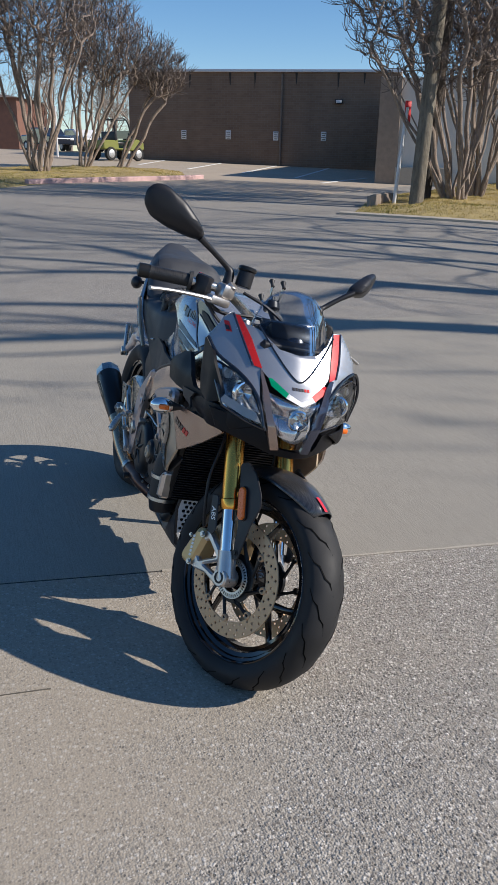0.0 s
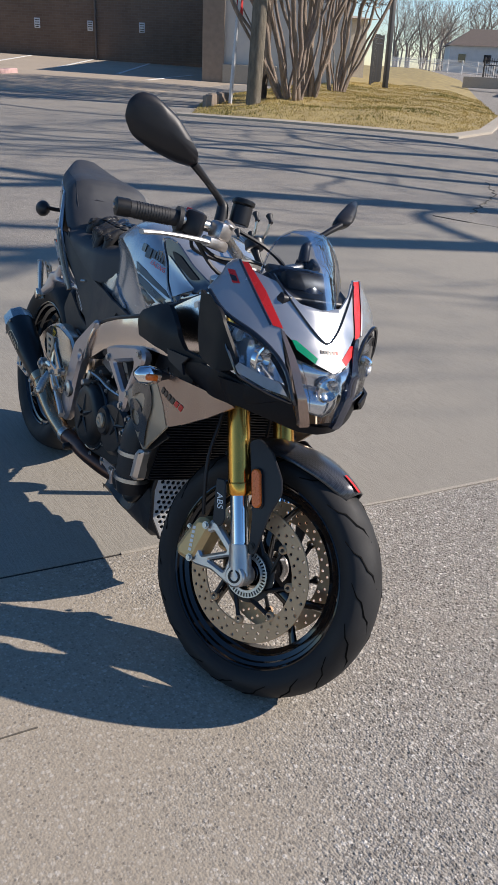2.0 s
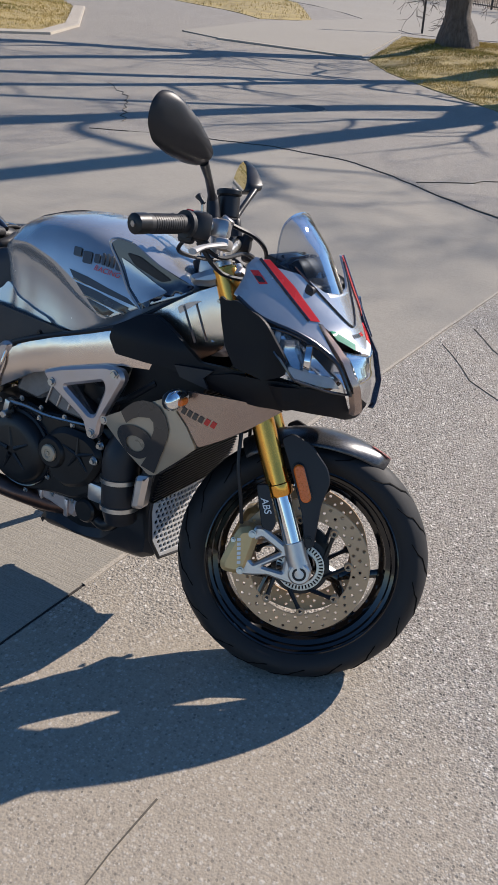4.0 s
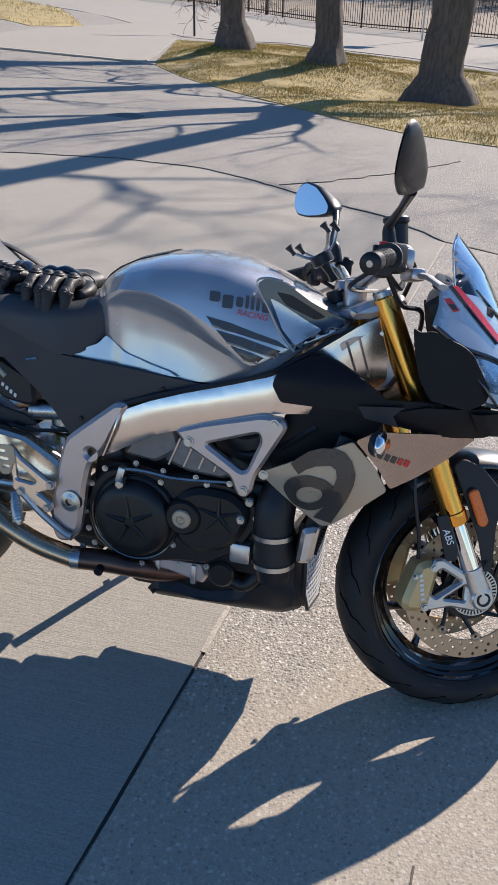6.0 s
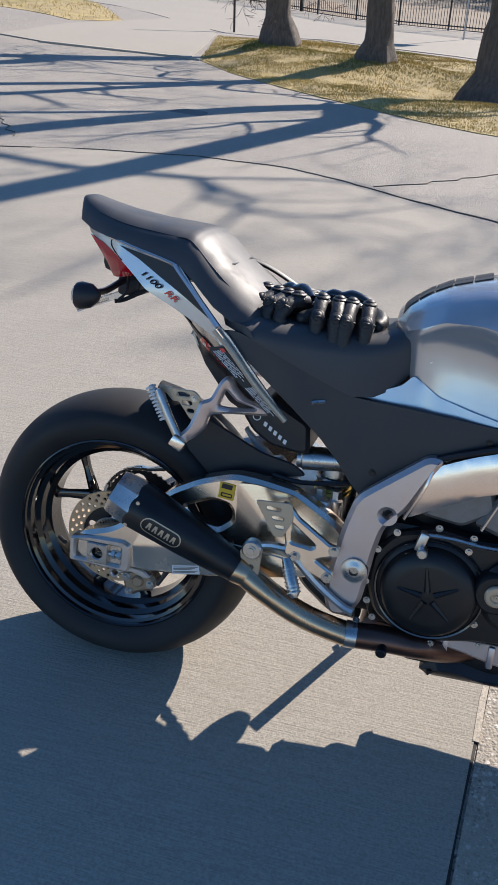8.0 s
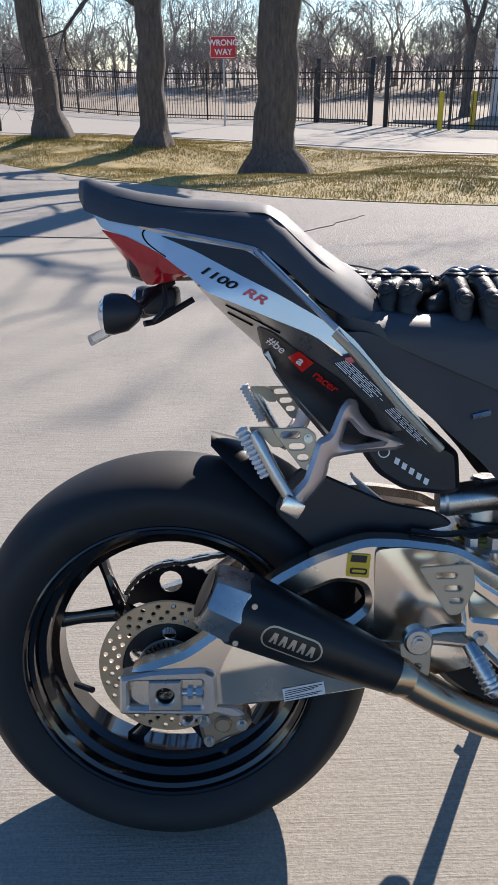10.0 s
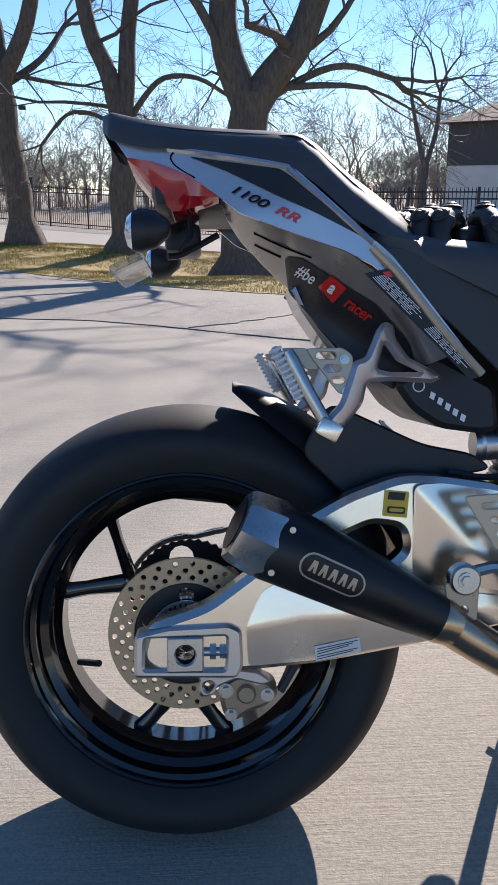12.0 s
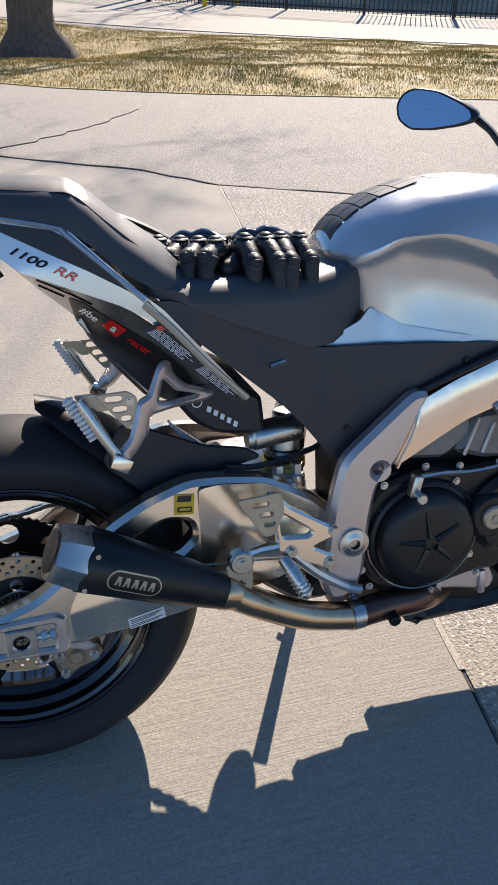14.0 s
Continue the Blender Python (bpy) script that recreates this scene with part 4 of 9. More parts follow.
part("border", g_plate(rounded([(-0.43, 2.13), (0.43, 2.13), (0.43, 2.77), (-0.43, 2.77)], 0.04), -0.047, -0.05, [rounded([(-0.415, 2.145), (0.415, 2.145), (0.415, 2.755), (-0.415, 2.755)], 0.04)], 0), M["white"], board)
for word, z in (("WRONG", 2.58), ("WAY", 2.3)):
    part("lettering", g_text(word, 0.25, Matrix.Translation((0, -0.05, z)) @ pose(0, 0, 0, 90), 0.002, 0, 0.006), M["white"], board, smooth=0)


# ---- the brick building ----
VX, RX = Vector((-0.94, 0.334, 0)), Vector((0.334, 0.94, 0))
EYE0 = Vector((3.29, -0.68, 0))


def spot(depth, lat, h=None):
    p = EYE0 + VX * depth + RX * lat
    return Vector((p.x, p.y, ground_z(p.x, p.y) if h is None else h))


def frame_at(depth, lat):
    """Axes: x to the right along the face, y into the building, z up."""
    p = spot(depth, lat)
    m = Matrix((RX, VX, (0, 0, 1))).transposed().to_4x4()
    m.translation = p
    return m


BF = frame_at(48, 0) @ pose(0, 0, 0, 0, 0, -10) @ Matrix.Scale(1.17, 4)
BF.translation.z = 0.82
bd = thing("brick_building", "single-storey brown brick commercial building with flat roof", "building", BF)
part("wall", g_box((0.2, 5, 1.9), (12.9, 10, 5.0), 0), M["brick"], bd, "stained brown brick wall", 0)
part("coping", g_box((0.2, 4.95, 4.45), (13.1, 10.2, 0.12), 0.02), M["coping"], bd, smooth=0)
part("downspout", g_tube([(1.25, -0.06, 0.0), (1.25, -0.06, 4.3)], 0.05, 8), M["shingle"], bd)
lamp = part("wall_lamp", g_box((3.95, -0.12, 3.15), (0.36, 0.24, 0.2), 0.03), M["black_plastic"], bd)
part("lens", g_box((3.95, -0.245, 3.14), (0.26, 0.02, 0.13), 0.01), M["plate_white"], lamp)
for k in range(8):
    x = -5.2 + k * 1.7 + (k % 3) * 0.25
    part("stain", g_plate([(x, 4.38), (x + 0.12, 4.38), (x + 0.09, 4.05 - 0.12 * (k % 3)), (x + 0.05, 3.85 - 0.2 * (k % 2))], -0.003, -0.006, (), 0), M["joint"], bd, smooth=0)
for k, lat in enumerate((-3.5, -1.3, 1.02, 3.3)):
    s = thing("parking_sign", "small white parking notice on the brick wall", "sign", BF @ Matrix.Translation((lat, -0.012, 0)), group="parking signs")
    b = part("plate", g_box((0, 0, 1.62 + 0.02 * (k % 2)), (0.25, 0.012, 0.4), 0.004), M["plate_white"], s)
    for j in range(4):
        part("print", g_box((0, -0.009, 1.76 - j * 0.09), (0.2 - 0.04 * (j % 2), 0.004, 0.035), 0), M["dark_brown"], b, smooth=0)
ext = thing("side_wing", "pale painted wing with a tan brick pier", "building", frame_at(33.5, -0.4) @ pose(0, 0, 0, 0, 0, -11))
part("pier", g_box((5.55, 7.2, 1.62), (0.8, 14.4, 4.05), 0.02), M["tan_brick"], ext, smooth=0)
part("wall", g_box((8.25, 7.3, 1.62), (4.6, 14.2, 4.0), 0), M["white_wall"], ext, smooth=0)
part("base", g_box((6.9, 0.1, 0.12), (2.0, 0.3, 0.72), 0.03), M["kerb"], ext, smooth=0)
part("notice", g_box((6.95, 0.18, 1.5), (0.32, 0.02, 0.5), 0.005), M["plate_white"], ext, smooth=0)
# parking bay lines
for k, (a, b) in enumerate((((-36.9, 7.7), (-44.1, 10.7)), ((-33.5, 9.2), (-42.5, 13.6)), ((-31.1, 11.0), (-40.9, 16.3)), ((-28.0, 12.2), (-39.5, 18.9)), ((-24.8, 11.9), (-29.6, 16.2)))):
    strip("trim_bay_line", [a, b], 0.12, M["line"], "faded white parking bay line", 0.012, 0, k)


def vehicle(name, m, paint, label, L=4.4, W=1.8, H=1.5, boxy=False):
    t = thing(name, label, "vehicle", m)
    prof = [(-L / 2, 0.45), (-L / 2, 0.95), (-L / 2 + 0.15, 1.02), (-L * 0.28, 1.05), (-L * 0.2, H), (L * 0.12, H), (L * 0.24, 1.05), (L / 2 - 0.1, 0.95), (L / 2, 0.8), (L / 2, 0.42)]
    if boxy:
        prof = [(-L / 2, 0.55), (-L / 2, 1.15), (-L * 0.1, 1.2), (-L * 0.08, H), (L * 0.2, H), (L * 0.28, 1.25), (L / 2, 1.15), (L / 2, 0.5)]
    part("body", g_plate(rounded(prof, 0.1), -W / 2, W / 2, (), 0.08), paint, t)
    for s in (-1, 1):
        win = [(-L * 0.17, H * 0.73), (-L * 0.16, H * 0.95), (L * 0.11, H * 0.95), (L * 0.19, H * 0.73)]
        part("window", g_plate(rounded(win, 0.05), s * W / 2, s * (W / 2 + 0.01), (), 0.003), M["glass_dark"], t)
        for x in (-L * 0.31, L * 0.31):
            w = part("wheel", g_lathe([(0.02, 0.1), (0.2, 0.1), (0.33, 0.09), (0.34, 0.0), (0.33, -0.09), (0.02, -0.1)], 24, (x, s * (W / 2 - 0.08), 0.34)), M["tyre"], t)
            part("rim", g_lathe([(0.01, s * 0.115), (0.18, s * 0.11), (0.2, s * 0.09)], 20, (x, s * (W / 2 - 0.08), 0.34)), M["galv"], w)
    for s in (-1, 1):
        part("headlight", g_box((L / 2 - 0.03, s * W * 0.36, 0.78), (0.1, 0.3, 0.16), 0.03), M["plate_white"], t)
    return t


def utility_cart(m):
    t = thing("utility_cart", "olive lime open utility cart parked beside the building", "vehicle", m)
    body = part("body", g_plate(rounded([(-1.3, 0.55), (-1.3, 1.0), (-0.35, 1.0), (-0.3, 0.62), (0.45, 0.62), (0.5, 1.0), (0.9, 1.08), (1.35, 0.95), (1.4, 0.6), (1.2, 0.5)], 0.06), -0.7, 0.7, (), 0.04), M["lime"], t)
    part("hood_scoop", g_box((0.9, 0, 1.09), (0.4, 0.5, 0.06), 0.02), M["black_plastic"], body)
    part("seat", join(g_box((-0.15, 0, 0.85), (0.5, 1.2, 0.16), 0.05), g_box((-0.4, 0, 1.15), (0.14, 1.2, 0.55), 0.05)), M["black_plastic"], t)
    for s_ in (-1, 1):
        part("roll_bar", g_tube([(-0.5, s_ * 0.66, 0.95), (-0.45, s_ * 0.62, 1.95), (0.25, s_ * 0.62, 2.0), (0.62, s_ * 0.66, 1.05)], 0.035, 8, 3), M["black_plastic"], t)
    part("roof", g_box((-0.1, 0, 2.0), (0.8, 1.2, 0.05), 0.02), M["black_plastic"], t)
    part("windscreen", g_plate([(-0.55, 1.1), (0.55, 1.1), (0.55, 1.5), (-0.55, 1.5)], 0.5, 0.51, (), 0, lambda u, v, w: (w, u, v)), M["glass_dark"], t)
    for x in (-0.85, 0.95):
        for s_ in (-1, 1):
            w = part("wheel", g_lathe([(0.02, 0.12), (0.2, 0.12), (0.31, 0.11), (0.34, 0.05), (0.34, -0.05), (0.31, -0.11), (0.02, -0.12)], 24, (x, s_ * 0.66, 0.34)), M["tyre"], t)
            part("rim", g_lathe([(0.01, s_ * 0.13), (0.17, s_ * 0.135), (0.2, s_ * 0.12)], 20, (x, s_ * 0.66, 0.34)), M["galv"], w)


utility_cart(Matrix.Translation(spot(45, -7.35)) @ pose(0, 0, 0, 0, 0, 118))
vehicle("parked_car", Matrix.Translation(spot(62, -12.6)) @ pose(0, 0, 0, 0, 0, 20), M["plate_white"], "white car parked far across the lot")
vehicle("parked_car", Matrix.Translation(spot(60, -14.6)) @ pose(0, 0, 0, 0, 0, 24), M["car_dark"], "dark car parked far across the lot")
lpost = thing("lot_post", "thin pale metal post across the lot", "post", Matrix.Translation(spot(47, -10.9)))
part("post", g_cyl((0, 0, -0.1), (0, 0, 2.6), 0.06, 10), M["plate_white"], lpost)
vehicle("pickup_truck", Matrix.Translation(on(-31, 42.5, 0.1)) @ pose(0, 0, 0, 0, 0, -150), M["car_dark"], "dark blue pickup truck parked behind a wire fence", 5.4, 2.0, 1.85, True)


# ---- fences ----
def fence(pts, h, label, gap=0.13, post_gap=2.4, base=0.0, mat=None):
    mat = mat or M["wire_black"]
    t = thing("metal_fence", label, "fence")
    P = [Vector(p) for p in pts]
    pk, rl = [], []
    for i in range(len(P) - 1):
        a, b = P[i], P[i + 1]
        d = (b - a)
        L = d.length
        ang = math.degrees(math.atan2(d.y, d.x))
        n = max(1, round(L / post_gap))
        for k in range(n + (i == len(P) - 2)):
            q = a + d * (k / n)
            part("post", g_box(on(q.x, q.y, base + h / 2), (0.065, 0.065, h + 0.1), 0), mat, t, smooth=0)
        m = int(L / gap)
        for k in range(m):
            q = a + d * (k / m)
            pk.append(g_box(on(q.x, q.y, base + h * 0.5 + 0.03), (0.02, 0.02, h), 0))
        za, zb = on(a.x, a.y, base), on(b.x, b.y, base)
        for z in (0.14, h - 0.3, h - 0.1):
            part("rail", g_tube([za + Vector((0, 0, z)), zb + Vector((0, 0, z))], 0.022, 4), mat, t, smooth=0)
    part("picket", join(*pk), mat, t, smooth=0, kind="stuff")
    return t


fence([(-26, 50), (-14, 43.5), (-2.6, 34.2), (3.3, 30.2), (4.9, 27.6)], 1.75, "black metal picket fence along the far street")
fence([(5.3, 27.0), (10.3, 21.8), (20, 14.5), (34, 8)], 1.75, "black metal picket fence beside the dark building")
for k, (x, y) in enumerate(((-7.3, 38.2), (3.4, 30.1), (4.9, 27.6), (5.3, 27.0))):
    gp = thing("gate_post", "thick black square gate post", "post", Matrix.Translation(on(x, y, 0)), group="gate posts")
    part("shaft", g_box((0, 0, 1.0), (0.14, 0.14, 2.1), 0.008), M["wire_black"], gp)
    part("cap", g_box((0, 0, 2.08), (0.18, 0.18, 0.05), 0.01), M["wire_black"], gp)
for x, y in ((6.6, 25.0), (7.7, 25.4)):
    bo = thing("bollard", "yellow steel bollard behind the fence", "bollard", Matrix.Translation(on(x, y, 0)), group="bollards")
    part("tube", g_cyl((0, 0, -0.1), (0, 0, 1.1), 0.08, 12, None, 0.02), M["yellow_post"], bo)
for x, y in ((4.2, 30.0), (6.7, 28.4), (9.0, 26.9), (11.2, 25.7)):
    ks = thing("wheel_stop", "low pale concrete wheel stop", "wheel stop", Matrix.Translation(on(x, y, 0)) @ pose(0, 0, 0, 0, 0, -122), group="wheel stops")
    part("block", g_plate([(-0.08, 0), (0.08, 0), (0.06, 0.13), (-0.06, 0.13)], -0.9, 0.9, (), 0.01), M["kerb"], ks, smooth=0)


# ---- buildings and woods beyond ----
def house(m, L, W, H, label, wall, roof_h=1.8, roof=None, band=None, name="house"):
    t = thing(name, label, "building", m)
    part("wall", g_box((0, 0, H / 2 - 0.3), (L, W, H + 0.6), 0), wall, t, smooth=0)
    if band:
        part("upper_storey", g_box((0, 0, H * 0.5 + band / 2), (L + 0.06, W + 0.06, H - band), 0), M["dark_siding"], t, smooth=0)
    o = 0.4
    rf = [[(-L / 2 - o, -W / 2 - o, H), (L / 2 + o, -W / 2 - o, H), (L / 2 + o, W / 2 + o, H), (-L / 2 - o, W / 2 + o, H)],
          [(-L / 2 + W * 0.3, -0.1, H + roof_h), (L / 2 - W * 0.3, -0.1, H + roof_h), (L / 2 - W * 0.3, 0.1, H + roof_h), (-L / 2 + W * 0.3, 0.1, H + roof_h)]]
    part("roof", g_loft(rf, True), roof or M["shingle"], t, smooth=0)
    for k in range(0 if band else max(1, int(L / 3))):
        x = -L / 2 + 1.5 + k * 3
        if x < L / 2 - 0.8:
            w = part("window", g_box((x, -W / 2 - 0.02, H * 0.52), (1.0, 0.1, 1.1), 0.01), M["white_wall"], t, smooth=0)
            part("pane", g_box((x, -W / 2 - 0.075, H * 0.52), (0.86, 0.02, 0.96), 0), M["glass_dark"], w, smooth=0)
    return t


house(Matrix.Translation(on(16.3, 32.6)) @ pose(0, 0, 0, 0, 0, -38), 9, 8, 4.3, "building with dark upper siding over a pale lower wall", M["white_wall"], 1.6, None, 2.7, "dark_building")
house(Matrix.Translation(on(-42, 104)) @ pose(0, 0, 0, 0, 0, 20), 26, 10, 5, "large pale house among bare trees far off", M["white_wall"], 4)
house(Matrix.Translation(on(-75, 84)) @ pose(0, 0, 0, 0, 0, 50), 14, 9, 2.9, "low house with a broad shingled roof and porch", M["white_wall"], 2.0)
house(Matrix.Translation(on(-30, 58)) @ pose(0, 0, 0, 0, 0, 35), 16, 9, 3.0, "low grey house across the street", M["white_wall"], 1.8)
house(Matrix.Translation(spot(78, -26.5)) @ pose(0, 0, 0, 0, 0, 66), 13, 8, 4.2, "low red-brown brick building beyond the lot", M["red_brick"], 0.5)
house(Matrix.Translation(on(-33, 24)) @ pose(0, 0, 0, 0, 0, 75), 5, 4, 2.6, "small tan utility building", M["kerb"], 0.3, M["kerb"])
fence([(-24.5, 21.5), (-27.5, 24.5)], 2.0, "dark metal fence beside the tan building", 0.3)
fence([(-29, 32.5), (-21.5, 33.2)], 1.1, "black railing over the culvert", 0.14, 2.5, 0.35)
fence([(-66, 57.5), (-45, 52.3)], 1.0, "white picket fence in front of a house", 0.16, 2.4, 0.1, M["white_wall"])
cv = thing("culvert", "concrete drainage chute through the lawn", "culvert", Matrix.Translation(on(-24.5, 30.2, 0.32)) @ pose(0, 0, 0, 0, 0, 40))
part("channel", g_box((0, 0, 0.02), (0.9, 5.2, 0.08), 0.02), M["kerb"], cv, smooth=0)
part("head_wall", g_box((0, 2.7, 0.15), (5.5, 0.3, 0.5), 0.02), M["kerb"], cv, smooth=0)
lp = thing("area_light", "tall dark parking light pole with two floodlights", "street lamp", Matrix.Translation(on(-12.5, 62)))
part("shaft", g_cyl((0, 0, -0.2), (0, 0, 7.2), 0.09, 10, 0.06), M["wire_black"], lp)
for s in (-1, 1):
    part("floodlight", g_box((s * 0.5, 0, 7.25), (0.5, 0.35, 0.3), 0.04), M["wire_black"], lp)


def woods(name, pts, h, count, seed, label, dense=3):
    """A band of bare trees far off, too many to count."""
    rnd = random.Random(seed)
    geo = []
    for k in range(count):
        u = rnd.random() * (len(pts) - 1)
        i = min(int(u), len(pts) - 2)
        a, b = Vector(pts[i]), Vector(pts[i + 1])
        q = a.lerp(b, u - i) + Vector((rnd.uniform(-4, 4), rnd.uniform(-4, 4)))
        out = {}
        hh = h * rnd.uniform(0.6, 1.15)
        grow(rnd, on(q.x, q.y, -0.2), Vector((rnd.uniform(-0.1, 0.1), rnd.uniform(-0.1, 0.1), 1)), hh * 0.42, hh * 0.017, 0, out, 4, (3, dense + 1), 0.35, 0.12, (0.35, 0.85), 0.68, 0.012, 3)
        for lv in out:
            geo += out[lv]
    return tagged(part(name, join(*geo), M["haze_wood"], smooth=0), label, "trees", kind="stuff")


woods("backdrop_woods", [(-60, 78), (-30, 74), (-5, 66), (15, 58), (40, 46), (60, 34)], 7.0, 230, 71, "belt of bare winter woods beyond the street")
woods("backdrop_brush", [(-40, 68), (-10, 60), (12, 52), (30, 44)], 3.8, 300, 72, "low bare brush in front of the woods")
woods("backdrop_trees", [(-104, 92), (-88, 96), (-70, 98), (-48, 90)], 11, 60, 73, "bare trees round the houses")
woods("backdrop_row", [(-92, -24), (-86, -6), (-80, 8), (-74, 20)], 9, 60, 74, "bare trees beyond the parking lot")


# ---- the motorcycle ----
# Local axes: x forward from the rear axle, y to its left, z up. It leans on its side stand.
BIKE = Matrix.Translation((0, -0.035, 0)) @ pose(0, 0, 0, 0, 0, -1.6) @ pose(0, 0, 0, -12)
RAKE = radians(24.7)
HEAD = Vector((-math.sin(RAKE), 0, math.cos(RAKE)))
STEER = Matrix.Translation((1.545, 0, 0)) @ Matrix.Rotation(radians(25), 4, HEAD) @ Matrix.Translation((-1.545, 0, 0))
bike = thing("motorcycle", "silver and black sport motorcycle leaning on its side stand", "motorcycle", BIKE)


def bp_(name, geo, mat, parent=None, label="", smooth=40):
    return part(name, geo, M[mat], parent or bike, label, smooth)


def st(geo):
    return moved(geo, STEER)


def at_axis(off, z):
    """A point in the plane of the forks, off metres ahead of the steering axis at height z."""
    return Vector((1.545 - math.tan(RAKE) * z, 0, z)) + Vector((math.cos(RAKE), 0, math.sin(RAKE))) * off


def drilled(c, r0, r1, y0, y1, rows, hole=0.0045, arcs=0):
    holes = [circle2(c[0], c[1], r0, 40)]
    for r, n, a0 in rows:
        for k in range(n):
            a = 2 * math.pi * k / n + a0
            holes.append(circle2(c[0] + r * math.cos(a), c[1] + r * math.sin(a), hole, 8))
    return g_plate(circle2(c[0], c[1], r1, 72), y0, y1, holes, 0.0008)


def tyre_geo(c, R, half, bead, n=96):
    """A tyre's round section, turned about the axle, without its tread grooves."""
    prof = []
    for k in range(-14, 15):
        u = k / 14
        a = abs(u)
        if a < 0.72:
            th = a / 0.72 * 1.16
            y = half * math.sin(th) / math.sin(1.16) * 0.985
            r = R - (R - bead) * 0.46 * (1 - math.cos(th)) / (1 - math.cos(1.16))
        else:
            v = (a - 0.72) / 0.28
            r = R - (R - bead) * (0.46 + 0.54 * v)
            y = half * (0.985 + 0.03 * math.sin(v * math.pi) - 0.2 * v * v)
        prof.append((r, y if u >= 0 else -y))
    return g_lathe(prof, n, c)


def grooves(c, R, half, count, bead):
    """Slanting tread grooves as shallow inlaid bars, near-black in place of groove shade."""
    out = []
    for k in range(count):
        for s in (-1, 1):
            a0 = 2 * math.pi * (k + (0.5 if s > 0 else 0)) / count
            pts = []
            for j in range(6):
                u = 0.12 + 0.13 * j
                th = u / 0.72 * 1.16
                y = s * half * math.sin(th) / math.sin(1.16) * 0.985
                r = R - (R - bead) * 0.46 * (1 - math.cos(th)) / (1 - math.cos(1.16)) - 0.0009
                a = a0 + 0.075 * j + 0.035 * (j % 2)
                pts.append((c[0] + r * math.cos(a), c[1] + y, c[2] + r * math.sin(a)))
            out.append(g_tube(pts, [0.0012, 0.0028, 0.003, 0.0026, 0.0022, 0.001], 4))
    return join(*out)


def y_spokes(c, r_hub, r_fork, r_rim, half, angles, w=0.014, spread_a=22):
    spokes = []
    for a in angles:
        a = radians(a)
        out = []
        P = lambda r, ang, y=0.0: Vector((c[0] + r * math.cos(ang), c[1] + y, c[2] + r * math.sin(ang)))
        out.append(g_tube([P(r_hub, a), P(r_fork, a)], [w * 1.6, w * 1.2], 8, squash=1.3))
        for s in (-1, 1):
            b = a + s * radians(spread_a)
            out.append(g_tube([P(r_fork * 0.9, a), P((r_fork + r_rim) * 0.5, a + s * radians(spread_a * 0.72)), P(r_rim, b)], [w * 1.0, w * 0.72, w * 0.95], 8, 4, squash=1.3))
        spokes.append(join(*out))
    return spokes


def rim_geo(c, r, half):
    """A dropped-centre rim with a rounded lip and stepped flanks."""
    side = [(r + 0.001, half - 0.004), (r - 0.001, half), (r - 0.004, half + 0.001), (r - 0.007, half - 0.002), (r - 0.009, half - 0.009), (r - 0.016, half - 0.012), (r - 0.019, half * 0.66), (r - 0.03, half * 0.58), (r - 0.034, half * 0.4), (r - 0.045, half * 0.28)]
    outer = [(r - 0.034, half * 0.3), (r - 0.02, half * 0.55), (r - 0.012, half - 0.012)]
    prof = side + [(q, -y) for q, y in reversed(side)] + [(q, -y) for q, y in reversed(outer)] + outer
    return g_lathe(prof, 72, c, True)


# rear wheel
RC = (0.0, 0.0, 0.317)
rw = bp_("rear_wheel", g_lathe([(0.001, 0.075), (0.03, 0.075), (0.045, 0.06), (0.05, 0.0), (0.045, -0.06), (0.03, -0.075), (0.001, -0.075)], 32, RC), "rim", None, "gloss black split-spoke wheel")
for g in y_spokes(RC, 0.03, 0.11, 0.205, 0.09, (147, 267, 27), 0.012):
    bp_("spoke", g, "rim", rw)
bp_("tyre", tyre_geo(RC, 0.322, 0.1, 0.228), "tyre", rw, "wide worn black road tyre", 60)
bp_("rim", rim_geo(RC, 0.23, 0.082), "rim", rw, "gloss black rim", 28)
bp_("brake_disc", drilled((0, 0.317), 0.073, 0.11, -0.082, -0.077, [(0.081, 26, 0), (0.091, 26, 0.12), (0.101, 26, 0.02)], 0.0038), "disc", rw, "drilled steel brake disc")
bp_("disc_carrier", g_plate(circle2(0, 0.317, 0.073, 32), -0.08, -0.072, [circle2(0.055 * math.cos(a), 0.317 + 0.055 * math.sin(a), 0.011, 12) for a in (0.3, 1.56, 2.8, 4.1, 5.3)], 0.001), "black_metal", rw)
bp_("tone_ring", g_plate(circle2(0, 0.317, 0.05, 48), -0.09, -0.086, [circle2(0, 0.317, 0.03, 24)] + [[(r * math.cos(a + d), 0.317 + r * math.sin(a + d)) for r, d in ((0.036, -0.03), (0.046, -0.03), (0.046, 0.03), (0.036, 0.03))] for a in np.linspace(0, 6.283, 36, endpoint=False)], 0.0004), "steel", rw)
bp_("valve", g_cyl((-0.16, -0.03, 0.26), (-0.125, -0.07, 0.272), 0.005, 8), "black_plastic", rw)
# sprocket and chain, on the far side
teeth = []
for k in range(84):
    a = 2 * math.pi * k / 84
    r = 0.1 if k % 2 else 0.096
    teeth.append((r * math.cos(a), 0.317 + r * math.sin(a)))
bp_("sprocket", g_plate(teeth, 0.092, 0.098, [circle2(0.07 * math.cos(a), 0.317 + 0.07 * math.sin(a), 0.02, 12) for a in (0.5, 1.76, 3.0, 4.27, 5.5)] + [circle2(0, 0.317, 0.03, 16)], 0.0008), "black_metal", rw)
CH = [(-0.104 * math.sin(u), 0.317 + 0.104 * math.cos(u)) for u in np.linspace(-0.1, math.pi, 20)]
